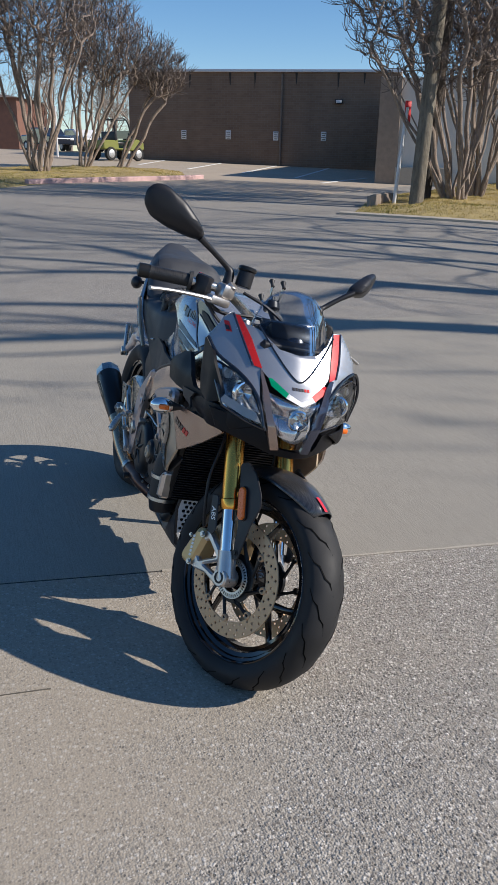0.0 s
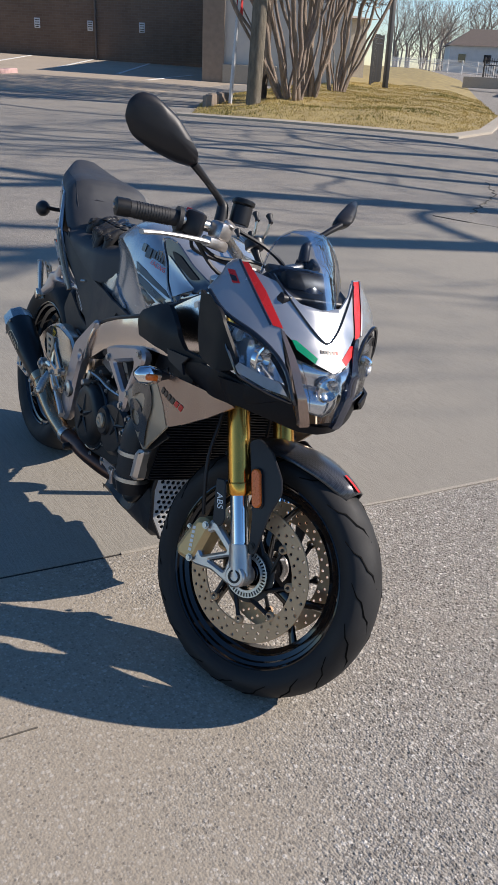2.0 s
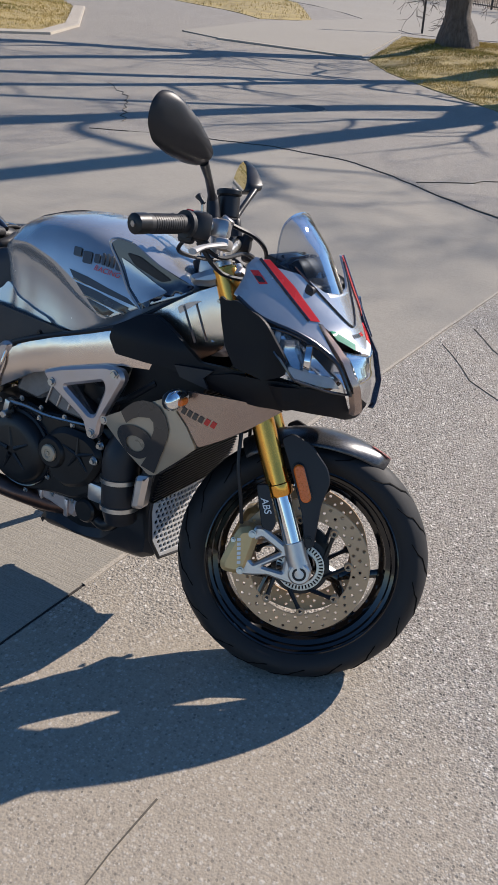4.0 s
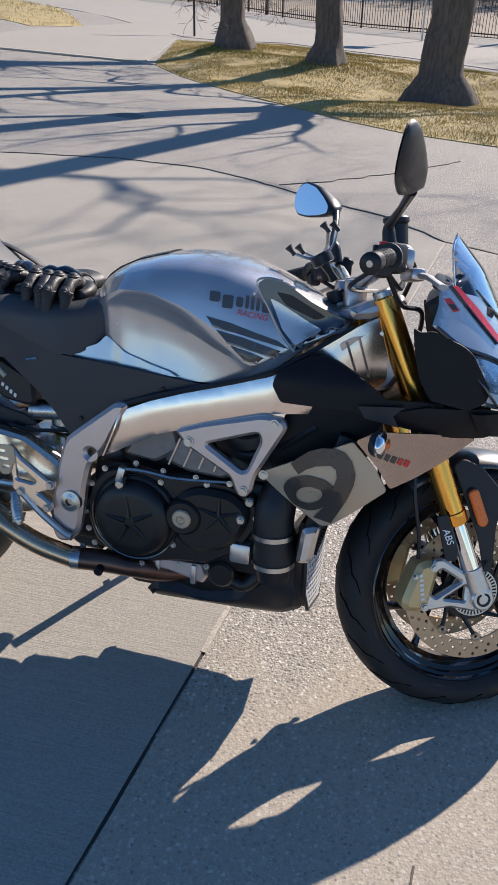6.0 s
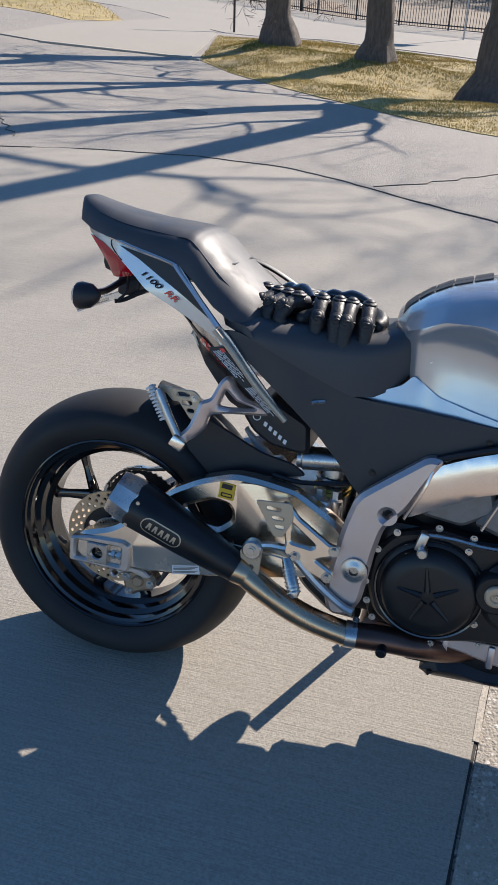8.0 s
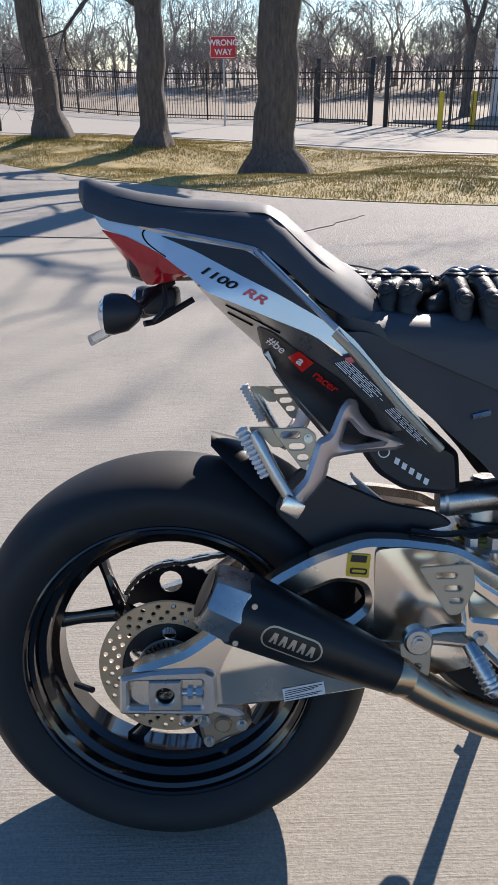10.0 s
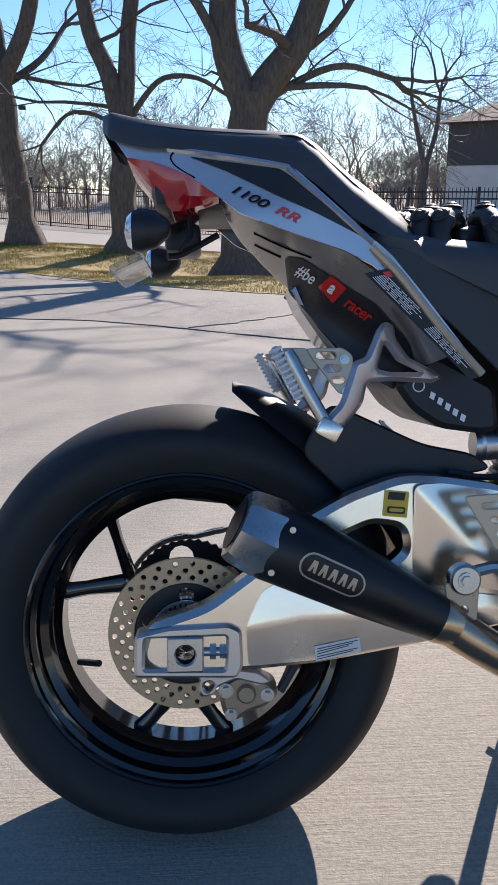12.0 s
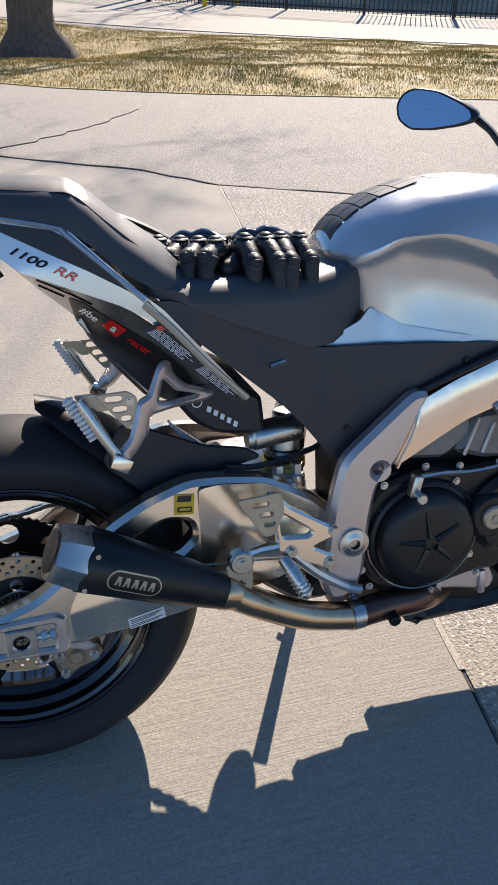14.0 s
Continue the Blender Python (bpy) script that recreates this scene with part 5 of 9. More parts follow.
CH = [(0.56, 0.462), (0.3, 0.452), (0.1, 0.438), (0.04, 0.428)] + CH + [(0.3, 0.24), (0.56, 0.36)]
links = []
for i in range(len(CH) - 1):
    a, b = Vector((CH[i][0], 0.095, CH[i][1])), Vector((CH[i + 1][0], 0.095, CH[i + 1][1]))
    k = max(1, round((b - a).length / 0.016))
    for j in range(k):
        p, q = a.lerp(b, j / k), a.lerp(b, (j + 1) / k)
        o = Vector((0, 0.006 if (i + j) % 2 else 0.003, 0))
        links += [g_tube([p + o, q + o], 0.0062, 6, squash=0.7), g_tube([p - o, q - o], 0.0062, 6, squash=0.7)]
bp_("chain", join(*links), "steel", None, "oily steel drive chain")

# swingarm
SW = [(-0.05, 0.352), (0.03, 0.378), (0.10, 0.43), (0.157, 0.49), (0.22, 0.525), (0.289, 0.549), (0.34, 0.547), (0.421, 0.535), (0.5, 0.49), (0.555, 0.44), (0.56, 0.39), (0.516, 0.372), (0.43, 0.345), (0.3, 0.318), (0.18, 0.297), (0.08, 0.288), (-0.03, 0.285), (-0.06, 0.305)]
SWH = rounded([(0.19, 0.46), (0.25, 0.486), (0.288, 0.48), (0.294, 0.45), (0.265, 0.424), (0.22, 0.43)], 0.012)
sw = bp_("swingarm", g_plate(rounded(SW, 0.02), -0.158, -0.112, [SWH], 0.009), "polished", None, "polished aluminium swingarm")
bp_("far_arm", flipped(g_plate(rounded(SW, 0.02), -0.158, -0.112, [SWH], 0.012)), "polished", sw)
bp_("bridge", g_box((0.42, 0, 0.45), (0.13, 0.24, 0.13), 0.02), "alu", sw)


def fold(line, width, rise):
    """A pressed fold: the sheet rises to a crest along the line and falls to both sides."""
    def f(x, z):
        best = 1e9
        for (x1, z1), (x2, z2) in zip(line, line[1:]):
            u = max(0.0, min(1.0, ((x - x1) * (x2 - x1) + (z - z1) * (z2 - z1)) / ((x2 - x1) ** 2 + (z2 - z1) ** 2)))
            best = min(best, math.hypot(x - x1 - u * (x2 - x1), z - z1 - u * (z2 - z1)))
        return (x, -0.1582 - rise * max(0.0, 1 - best / width), z)
    return f


bp_("upper_fold", g_skin(rounded([(0.303, 0.405), (0.303, 0.538), (0.34, 0.54), (0.418, 0.528), (0.494, 0.484), (0.545, 0.436), (0.55, 0.396), (0.51, 0.385), (0.4, 0.398)], 0.01, 3), fold([(0.29, 0.55), (0.345, 0.49), (0.4, 0.43), (0.45, 0.402), (0.5, 0.389)], 0.075, 0.009), 0.005, 0.004), "polished", sw, "", 80)
bp_("lower_fold", g_skin(rounded([(0.082, 0.352), (0.105, 0.40), (0.16, 0.425), (0.21, 0.418), (0.3, 0.398), (0.4, 0.39), (0.5, 0.378), (0.43, 0.352), (0.3, 0.325), (0.18, 0.304), (0.085, 0.297)], 0.008, 3), fold([(0.05, 0.345), (0.16, 0.365), (0.3, 0.366), (0.5, 0.376)], 0.058, 0.005), 0.005, 0.004), "polished", sw, "", 80)
ab = bp_("axle_block", g_plate(rounded([(-0.066, 0.286), (0.07, 0.283), (0.078, 0.30), (0.076, 0.348), (0.06, 0.356), (-0.02, 0.353), (-0.064, 0.343)], 0.006), -0.166, -0.128, [rounded([(-0.052, 0.297), (0.054, 0.295), (0.056, 0.34), (-0.05, 0.338)], 0.004)], 0.004), "alu", sw)
bp_("adjuster", g_plate(rounded([(-0.022, 0.294), (0.026, 0.294), (0.026, 0.341), (-0.022, 0.341)], 0.003), -0.17, -0.14, [circle2(0.002, 0.317, 0.013, 20)], 0.002), "steel", ab)
bp_("axle_end", g_lathe([(0.001, -0.158), (0.011, -0.158), (0.013, -0.165), (0.013, -0.14)], 20, (0.002, 0, 0.317)), "black_metal", ab)
bp_("adjuster_screw", join(g_cyl((0.026, -0.158, 0.318), (0.066, -0.158, 0.318), 0.006, 10), g_cyl((0.034, -0.158, 0.318), (0.042, -0.158, 0.318), 0.0105, 6), g_cyl((0.047, -0.158, 0.318), (0.056, -0.158, 0.318), 0.0095, 6)), "steel", ab)
rcal = bp_("caliper", join(g_plate(rounded([(0.048, 0.262), (0.07, 0.274), (0.098, 0.272), (0.122, 0.26), (0.128, 0.243), (0.11, 0.226), (0.085, 0.218), (0.07, 0.206), (0.052, 0.214), (0.046, 0.238)], 0.007), -0.128, -0.088, (), 0.007), g_cyl((0.083, -0.134, 0.247), (0.083, -0.1, 0.247), 0.0135, 16, None, 0.003)), "bronze_cast", sw, "two-piston bronze rear caliper")
for x, z, r in ((0.055, 0.252, 0.007), (0.112, 0.245, 0.0065), (0.062, 0.218, 0.006), (0.098, 0.266, 0.005)):
    bp_("caliper_bolt", g_bolt((x, -0.126, z), (0, -1, 0), r, 0.01), "steel", rcal)
bp_("caliper_bracket", g_plate(rounded([(-0.01, 0.29), (0.06, 0.288), (0.10, 0.282), (0.118, 0.268), (0.105, 0.262), (0.07, 0.272), (0.045, 0.262), (0.03, 0.246), (0.018, 0.252), (0.02, 0.272)], 0.006), -0.14, -0.118, [circle2(0.032, 0.262, 0.007, 12)], 0.003), "alu", sw, "cast caliper bracket")
bp_("sensor_wire", g_tube([(0.128, -0.12, 0.25), (0.14, -0.118, 0.275), (0.148, -0.12, 0.3)], 0.0032, 6, 4), "black_plastic", sw)
bp_("brake_hose", g_tube([(0.13, -0.13, 0.25), (0.16, -0.125, 0.3), (0.2, -0.105, 0.36), (0.3, -0.095, 0.42), (0.42, -0.09, 0.44)], 0.005, 6, 5), "black_plastic", sw)
bp_("sticker", g_plate(rounded([(0.262, 0.497), (0.294, 0.494), (0.297, 0.528), (0.265, 0.531)], 0.002), -0.159, -0.1605, (), 0), "yellow", sw, "small yellow sticker", 0)
bp_("sticker_mark", join(g_plate([(0.268, 0.519), (0.29, 0.517), (0.292, 0.527), (0.27, 0.529)], -0.1606, -0.1614, (), 0), g_plate(rounded([(0.267, 0.501), (0.291, 0.499), (0.292, 0.508), (0.268, 0.51)], 0.003), -0.1606, -0.1614, [rounded([(0.27, 0.503), (0.289, 0.5015), (0.29, 0.506), (0.271, 0.5075)], 0.002)], 0)), "black_plastic", sw, "", 0)
bp_("info_sticker", g_plate([(0.175, 0.303), (0.235, 0.315), (0.232, 0.335), (0.172, 0.323)], -0.1612, -0.1619, (), 0), "white", sw, "printed white information sticker", 0)
for j in range(5):
    bp_("print", g_plate([(0.176, 0.3205 - j * 0.0035), (0.23 - 0.006 * (j % 3), 0.3315 - j * 0.0035), (0.23 - 0.006 * (j % 3), 0.3303 - j * 0.0035), (0.176, 0.3193 - j * 0.0035)], -0.162, -0.1624, (), 0), "dark_brown", sw, "", 0)

# hugger over the rear tyre
HG = []
for k in range(11):
    u = k / 10
    a = radians(26 + 53 * u)
    r = 0.345 + 0.018 * u
    w = 0.098 * (1 - 0.72 * (max(0, u - 0.55) / 0.45) ** 2.2)
    HG.append([(r * math.cos(a), w * math.sin(v), 0.317 + r * math.sin(a) - 0.07 * w / 0.098 * (1 - math.cos(v))) for v in np.linspace(-1.45, 1.45, 11)])
hg = bp_("rear_hugger", g_loft(HG, cap=False), "matt_black", None, "satin black rear tyre hugger", 60)
bp_("side_plate", g_plate(rounded([(0.16, 0.575), (0.232, 0.505), (0.37, 0.538), (0.43, 0.55), (0.40, 0.572), (0.33, 0.585), (0.25, 0.622), (0.2, 0.645)], 0.02), -0.1, -0.094, (), 0.003), "black_plastic", hg)
tp = bp_("top_plate", g_plate(rounded([(0.278, 0.618), (0.345, 0.562), (0.362, 0.568), (0.412, 0.512), (0.372, 0.508), (0.322, 0.55)], 0.006), -0.06, -0.04, (), 0.003), "plate_white", hg, "pale printed bracket")
for j in range(4):
    bp_("print", g_plate([(0.352 + 0.009 * j, 0.559 - 0.011 * j), (0.356 + 0.009 * j, 0.561 - 0.011 * j), (0.346 + 0.009 * j, 0.537 - 0.009 * j), (0.343 + 0.009 * j, 0.536 - 0.009 * j)], -0.0602, -0.0608, (), 0), "dark_brown", tp, "", 0)
bp_("chain_guard", g_plate([(-0.07, 0.487), (0.1, 0.492), (0.3, 0.5), (0.3, 0.478), (0.16, 0.452), (0.1, 0.444), (0.085, 0.45), (0.06, 0.472)], 0.098, 0.104, [[(0.078, 0.477), (0.13, 0.479), (0.17, 0.469), (0.1, 0.456)]], 0.001), "black_plastic", hg)

# exhaust
ex = bp_("exhaust", g_tube([(0.325, -0.205, 0.373), (0.4, -0.2, 0.325), (0.47, -0.19, 0.287), (0.55, -0.178, 0.262), (0.572, -0.175, 0.261)], [0.0265, 0.0255, 0.025, 0.025, 0.025], 18, 6), "pipe", None, "heat-tinted steel exhaust pipe")
MA, MB = Vector((0.068, -0.228, 0.503)), Vector((0.33, -0.205, 0.37))
mo = [MA.lerp(MB, u) for u in (0.15, 0.17, 0.6, 0.97, 1.0)]
mf = bp_("muffler", g_tube(mo, [0.0475, 0.0505, 0.042, 0.0305, 0.029], 32), "black_metal", ex, "matt black conical muffler", 50)
bp_("end_cap", g_tube([MA.lerp(MB, u) for u in (0.0, 0.005, 0.03, 0.15, 0.165)], [0.036, 0.044, 0.0475, 0.0515, 0.0505], 8), "steel", mf, "brushed steel faceted end cap", 20)
bp_("outlet", g_tube([MA.lerp(MB, u) for u in (-0.003, 0.006)], [0.034, 0.03], 24), "black_metal", mf)
bp_("front_ring", g_tube([MA.lerp(MB, u) for u in (0.97, 0.985, 1.06)], [0.031, 0.0315, 0.0275], 24), "pipe", mf)
bp_("mid_pipe", g_tube([(0.565, -0.176, 0.261), (0.63, -0.165, 0.26), (0.70, -0.15, 0.252), (0.76, -0.1, 0.225), (0.84, -0.04, 0.215)], [0.0262, 0.0265, 0.026, 0.025, 0.024], 18, 6), "pipe_dark", ex, "scorched dark mid pipe")
bp_("clamp", g_tube([(0.553, -0.178, 0.262), (0.575, -0.175, 0.261)], 0.0275, 20), "steel", ex, "pale steel clamp band")
bp_("lambda_sensor", g_cyl((0.63, -0.185, 0.255), (0.63, -0.208, 0.25), 0.011, 10, None, 0.002), "black_metal", ex)
# maker's oval on the muffler: plain shapes
md = (MB - MA).normalized()
mu = Vector((-md.z, 0, md.x)).normalized()
mo_ = md.cross(mu).normalized()
if mo_.y > 0:
    mo_ = -mo_


def on_muffler(s, v, lift):
    """s along the can from its middle, v up round it."""
    p = MA.lerp(MB, 0.42) + md * s
    r = 0.0505 + (0.042 - 0.0505) * ((0.42 + s / (MB - MA).length) - 0.17) / 0.43 + lift
    th = v / r
    return p + mo_ * math.cos(th) * r + mu * math.sin(th) * r


def muffler_patch(outline, lift, mat, cell=0.004):
    return bp_("badge", g_skin(outline, lambda u, v: on_muffler(u, v, lift), cell, 0.0006, (0, 0.5, 0)), mat, mf, "", 60)


def stadium(L, H, n=8, cx=0.0, cz=0.0):
    out = []
    for k in range(n + 1):
        a = -math.pi / 2 + math.pi * k / n
        out.append((cx + L / 2 - H / 2 + H / 2 * math.cos(a), cz + H / 2 * math.sin(a)))
    for k in range(n + 1):
        a = math.pi / 2 + math.pi * k / n
        out.append((cx - L / 2 + H / 2 + H / 2 * math.cos(a), cz + H / 2 * math.sin(a)))
    return out


muffler_patch(stadium(0.088, 0.034), 0.0006, "tan")
muffler_patch(stadium(0.083, 0.029), 0.0011, "black_metal")
for k in range(5):
    x = -0.026 + k * 0.0135
    muffler_patch([(x - 0.0052, -0.007), (x - 0.002, -0.007), (x + 0.0, 0.001), (x + 0.002, -0.007), (x + 0.0052, -0.007), (x + 0.003, 0.008), (x - 0.003, 0.008)], 0.0016, "tan")
for u, v in ((0.19, 0.03), (0.19, -0.03)):
    p = on_muffler((u - 0.42) * (MB - MA).length, v, 0.001)
    bp_("rivet", g_cyl(p, p + mo_ * 0.003, 0.004, 10), "steel", mf)

# frame
SPAR = [(0.60, 0.588), (0.654, 0.634), (0.736, 0.674), (0.853, 0.717), (0.999, 0.762), (1.055, 0.80), (1.162, 0.876), (1.205, 0.897), (1.225, 0.86), (1.225, 0.76), (1.165, 0.715), (1.106, 0.687), (1.01, 0.684), (0.986, 0.673), (0.862, 0.638), (0.757, 0.603), (0.634, 0.532)]


def spar_y(x, z):
    """Half width of the frame beam at x."""
    return np.interp(x, [0.55, 0.65, 0.85, 1.0, 1.12, 1.22], [0.168, 0.178, 0.186, 0.18, 0.14, 0.085])


def spar_surf(sgn, lift=0.0, crown=0.005):
    def f(x, z):
        mid = np.interp(x, [0.6, 0.74, 0.86, 1.0, 1.1, 1.2], [0.57, 0.635, 0.675, 0.715, 0.75, 0.82])
        hgt = np.interp(x, [0.6, 0.86, 1.0, 1.2], [0.045, 0.045, 0.05, 0.08])
        b = 1 - min(1, abs(z - mid) / hgt) ** 3
        return (x, sgn * (spar_y(x, z) + crown * b + lift), z)
    return f


fr = bp_("frame", g_skin(rounded(SPAR, 0.012), spar_surf(-1), 0.016, 0.04), "frame", None, "satin silver aluminium beam frame", 50)
bp_("far_beam", g_skin(rounded(SPAR, 0.012), spar_surf(1), 0.03, 0.04, (0, -1, 0)), "frame", fr, "", 50)
bp_("weld_line", g_tube([(0.633, -0.186, 0.535), (0.66, -0.192, 0.6), (0.672, -0.184, 0.645)], 0.0035, 6, 4), "frame", fr)
TRI = [(0.80, 0.622), (0.86, 0.645), (0.99, 0.682), (1.035, 0.68), (1.045, 0.66), (0.985, 0.545), (0.978, 0.505), (0.96, 0.49), (0.942, 0.503), (0.93, 0.535), (0.83, 0.59)]
TRH = rounded([(0.872, 0.602), (0.985, 0.642), (0.99, 0.625), (0.965, 0.556), (0.952, 0.552)], 0.008)
bp_("engine_hanger", g_plate(rounded(TRI, 0.012), -0.2, -0.172, [TRH], 0.007), "cast", fr, "triangular cast engine hanger")
PIV = [(0.538, 0.56), (0.575, 0.592), (0.66, 0.662), (0.69, 0.66), (0.636, 0.548), (0.6, 0.51), (0.588, 0.45), (0.583, 0.40), (0.575, 0.34), (0.552, 0.305), (0.515, 0.302), (0.5, 0.34), (0.505, 0.40), (0.522, 0.5)]
for x, y, z in ((0.835, -0.2, 0.603), (0.961, -0.2, 0.51), (1.018, -0.2, 0.668)):
    bp_("hanger_nut", g_bolt((x, y, z), (0, -1, 0), 0.0075, 0.007), "steel", fr)
pv = bp_("pivot_plate", g_plate(rounded(PIV, 0.02), -0.19, -0.155, [circle2(0.602, 0.535, 0.0105, 14)], 0.009), "cast", fr, "cast aluminium pivot plate")
bp_("far_pivot_plate", flipped(g_plate(rounded(PIV, 0.02), -0.19, -0.155, (), 0.009)), "cast", fr)
bp_("pivot_nut", join(g_lathe([(0.009, -0.2), (0.014, -0.2), (0.02, -0.196), (0.026, -0.196), (0.027, -0.186)], 24, (0.555, 0, 0.412)), g_lathe([(0.001, -0.194), (0.009, -0.194)], 6, (0.555, 0, 0.412))), "steel", pv)
bp_("head_block", g_plate(rounded([(1.135, 0.72), (1.165, 0.88), (1.205, 0.91), (1.235, 0.885), (1.262, 0.79), (1.235, 0.74)], 0.015), -0.085, 0.085, (), 0.012), "cast", fr, "cast steering head")
bp_("head_rib", g_tube([(1.16, -0.1, 0.85), (1.2, -0.095, 0.77)], 0.006, 6), "frame", fr)

# engine
en = bp_("engine", g_box((0.80, -0.02, 0.39), (0.44, 0.24, 0.24), 0.03), "black_metal", None, "black four-cylinder engine with bolted covers")
bp_("front_cylinder_bank", g_box((0.955, 0, 0.47), (0.20, 0.24, 0.22), 0.03, 2, (0, 25, 0)), "black_metal", en)
bp_("rear_cylinder_bank", g_box((0.74, 0, 0.55), (0.22, 0.24, 0.2), 0.03, 2, (0, -20, 0)), "black_metal", en)
bp_("oil_pan", g_box((0.80, -0.02, 0.215), (0.28, 0.14, 0.09), 0.02), "black_metal", en)
bp_("gearbox", g_box((0.60, 0.0, 0.33), (0.2, 0.18, 0.13), 0.02), "black_metal", en)
bp_("collector", g_plate(rounded([(0.56, 0.2), (0.60, 0.19), (0.72, 0.18), (0.76, 0.2), (0.7, 0.24), (0.6, 0.25)], 0.02), -0.06, 0.05, (), 0.015), "pipe_dark", ex, "heat-stained collector box")
bp_("linkage", g_plate(rounded([(0.38, 0.36), (0.43, 0.27), (0.50, 0.215), (0.57, 0.21), (0.56, 0.28), (0.5, 0.36)], 0.02), -0.04, 0.04, (), 0.01), "black_metal", sw, "black suspension linkage")
CC = (0.70, 0.385)
cl = bp_("clutch_cover", join(g_lathe([(0.11, -0.13), (0.11, -0.152), (0.105, -0.158), (0.094, -0.162), (0.09, -0.178), (0.082, -0.186), (0.06, -0.189), (0.001, -0.19)], 56, (CC[0], 0, CC[1]))), "black_metal", en, "round black clutch cover")
ribs = []
for k in range(5):
    a = radians(90 + 72 * k + 10)
    ribs.append(g_tube([(CC[0] + 0.012 * math.cos(a), -0.1895, CC[1] + 0.012 * math.sin(a)), (CC[0] + 0.06 * math.cos(a), -0.188, CC[1] + 0.06 * math.sin(a))], [0.007, 0.003], 6))
for g in ribs:
    bp_("rib", g, "black_metal", cl)
bp_("gasket_rim", g_lathe([(0.1, -0.157), (0.102, -0.162), (0.105, -0.163), (0.107, -0.158)], 56, (CC[0], 0, CC[1])), "black_gloss", cl)
CASE = [(0.585, 0.44), (0.62, 0.488), (0.70, 0.512), (0.78, 0.50), (0.84, 0.506), (0.92, 0.50), (0.965, 0.485), (1.0, 0.435), (0.975, 0.38), (0.94, 0.335), (0.88, 0.295), (0.81, 0.29), (0.72, 0.27), (0.65, 0.275), (0.60, 0.31), (0.58, 0.37)]
bp_("side_case", g_plate(rounded(CASE, 0.02), -0.155, -0.12, (), 0.006), "black_metal", en)
bp_("generator_cover", g_plate(rounded([(0.79, 0.40), (0.80, 0.46), (0.85, 0.487), (0.93, 0.485), (0.975, 0.45), (0.965, 0.40), (0.93, 0.35), (0.86, 0.325), (0.81, 0.345)], 0.025), -0.176, -0.15, (), 0.012), "black_metal", en, "ribbed black side cover")
for k in range(5):
    a = radians(20 + 72 * k)
    bp_("cover_rib", g_tube([(0.905, -0.177, 0.43), (0.905 + 0.05 * math.cos(a), -0.175, 0.43 + 0.045 * math.sin(a))], [0.006, 0.003], 6), "black_metal", en)
cp = bp_("crank_boss", g_lathe([(0.045, -0.15), (0.042, -0.178), (0.036, -0.184), (0.001, -0.184)], 36, (0.822, 0, 0.413)), "black_metal", en)
bp_("inspection_plug", g_lathe([(0.022, -0.182), (0.022, -0.189), (0.019, -0.192), (0.011, -0.1925), (0.009, -0.19), (0.006, -0.19), (0.005, -0.193), (0.001, -0.193)], 28, (0.822, 0, 0.413)), "tan", cp, "pale alloy inspection plug")
bp_("clutch_lever", join(g_box((0.672, -0.175, 0.492), (0.018, 0.02, 0.04), 0.004, 2, (0, 15, 0)), g_cyl((0.676, -0.165, 0.475), (0.676, -0.2, 0.475), 0.01, 12, None, 0.002), g_tube([(0.668, -0.18, 0.508), (0.73, -0.17, 0.505), (0.80, -0.165, 0.498), (0.95, -0.15, 0.505)], 0.004, 6, 4)), "steel", en, "bright steel release lever with cable")
for x, z in ((0.592, 0.45), (0.624, 0.492), (0.70, 0.516), (0.765, 0.508), (0.842, 0.505), (0.868, 0.492), (0.92, 0.503), (0.578, 0.377), (0.585, 0.335), (0.60, 0.30), (0.648, 0.272), (0.72, 0.268), (0.812, 0.286), (0.878, 0.29), (0.945, 0.335), (0.985, 0.43), (0.57, 0.285), (0.62, 0.262), (0.76, 0.48), (0.795, 0.33)):
    bp_("case_bolt", g_bolt((x, -0.156, z), (0, -1, 0), 0.0048, 0.006), "steel", en)
bp_("cylinder_head", join(g_plate(rounded([(0.76, 0.53), (0.80, 0.6), (0.85, 0.6), (0.93, 0.52), (0.9, 0.505), (0.82, 0.51)], 0.012), -0.15, -0.1, (), 0.01), g_plate(rounded([(0.66, 0.53), (0.70, 0.6), (0.78, 0.62), (0.80, 0.56), (0.74, 0.52)], 0.012), -0.145, -0.1, (), 0.008)), "dark_cast", en, "grey cast cylinder heads")
for k in range(4):
    bp_("head_fin", g_tube([(0.775 + 0.035 * k, -0.152, 0.525), (0.80 + 0.03 * k, -0.152, 0.59 - 0.012 * k)], 0.003, 5), "alu", en)
bp_("front_cylinder", g_box((0.94, -0.09, 0.595), (0.12, 0.1, 0.09), 0.015, 2, (0, 20, 0)), "black_metal", en)
bp_("throttle_hose", g_tube([(0.88, -0.13, 0.625), (0.94, -0.145, 0.612), (0.99, -0.14, 0.63)], 0.006, 6, 4), "black_plastic", en)
bp_("throttle_hose", g_tube([(0.9, -0.12, 0.58), (0.95, -0.14, 0.57), (1.02, -0.15, 0.6), (1.1, -0.15, 0.66)], 0.009, 8, 5), "black_plastic", en)
bp_("sump", join(g_plate(rounded([(0.64, 0.275), (0.70, 0.248), (0.78, 0.243), (0.862, 0.225), (0.875, 0.25), (0.86, 0.285)], 0.01), -0.13, -0.06, (), 0.008), g_box((0.84, -0.127, 0.25), (0.014, 0.02, 0.05), 0.004), g_box((0.75, -0.128, 0.255), (0.012, 0.014, 0.04), 0.003)), "cast", en, "grey cast sump")
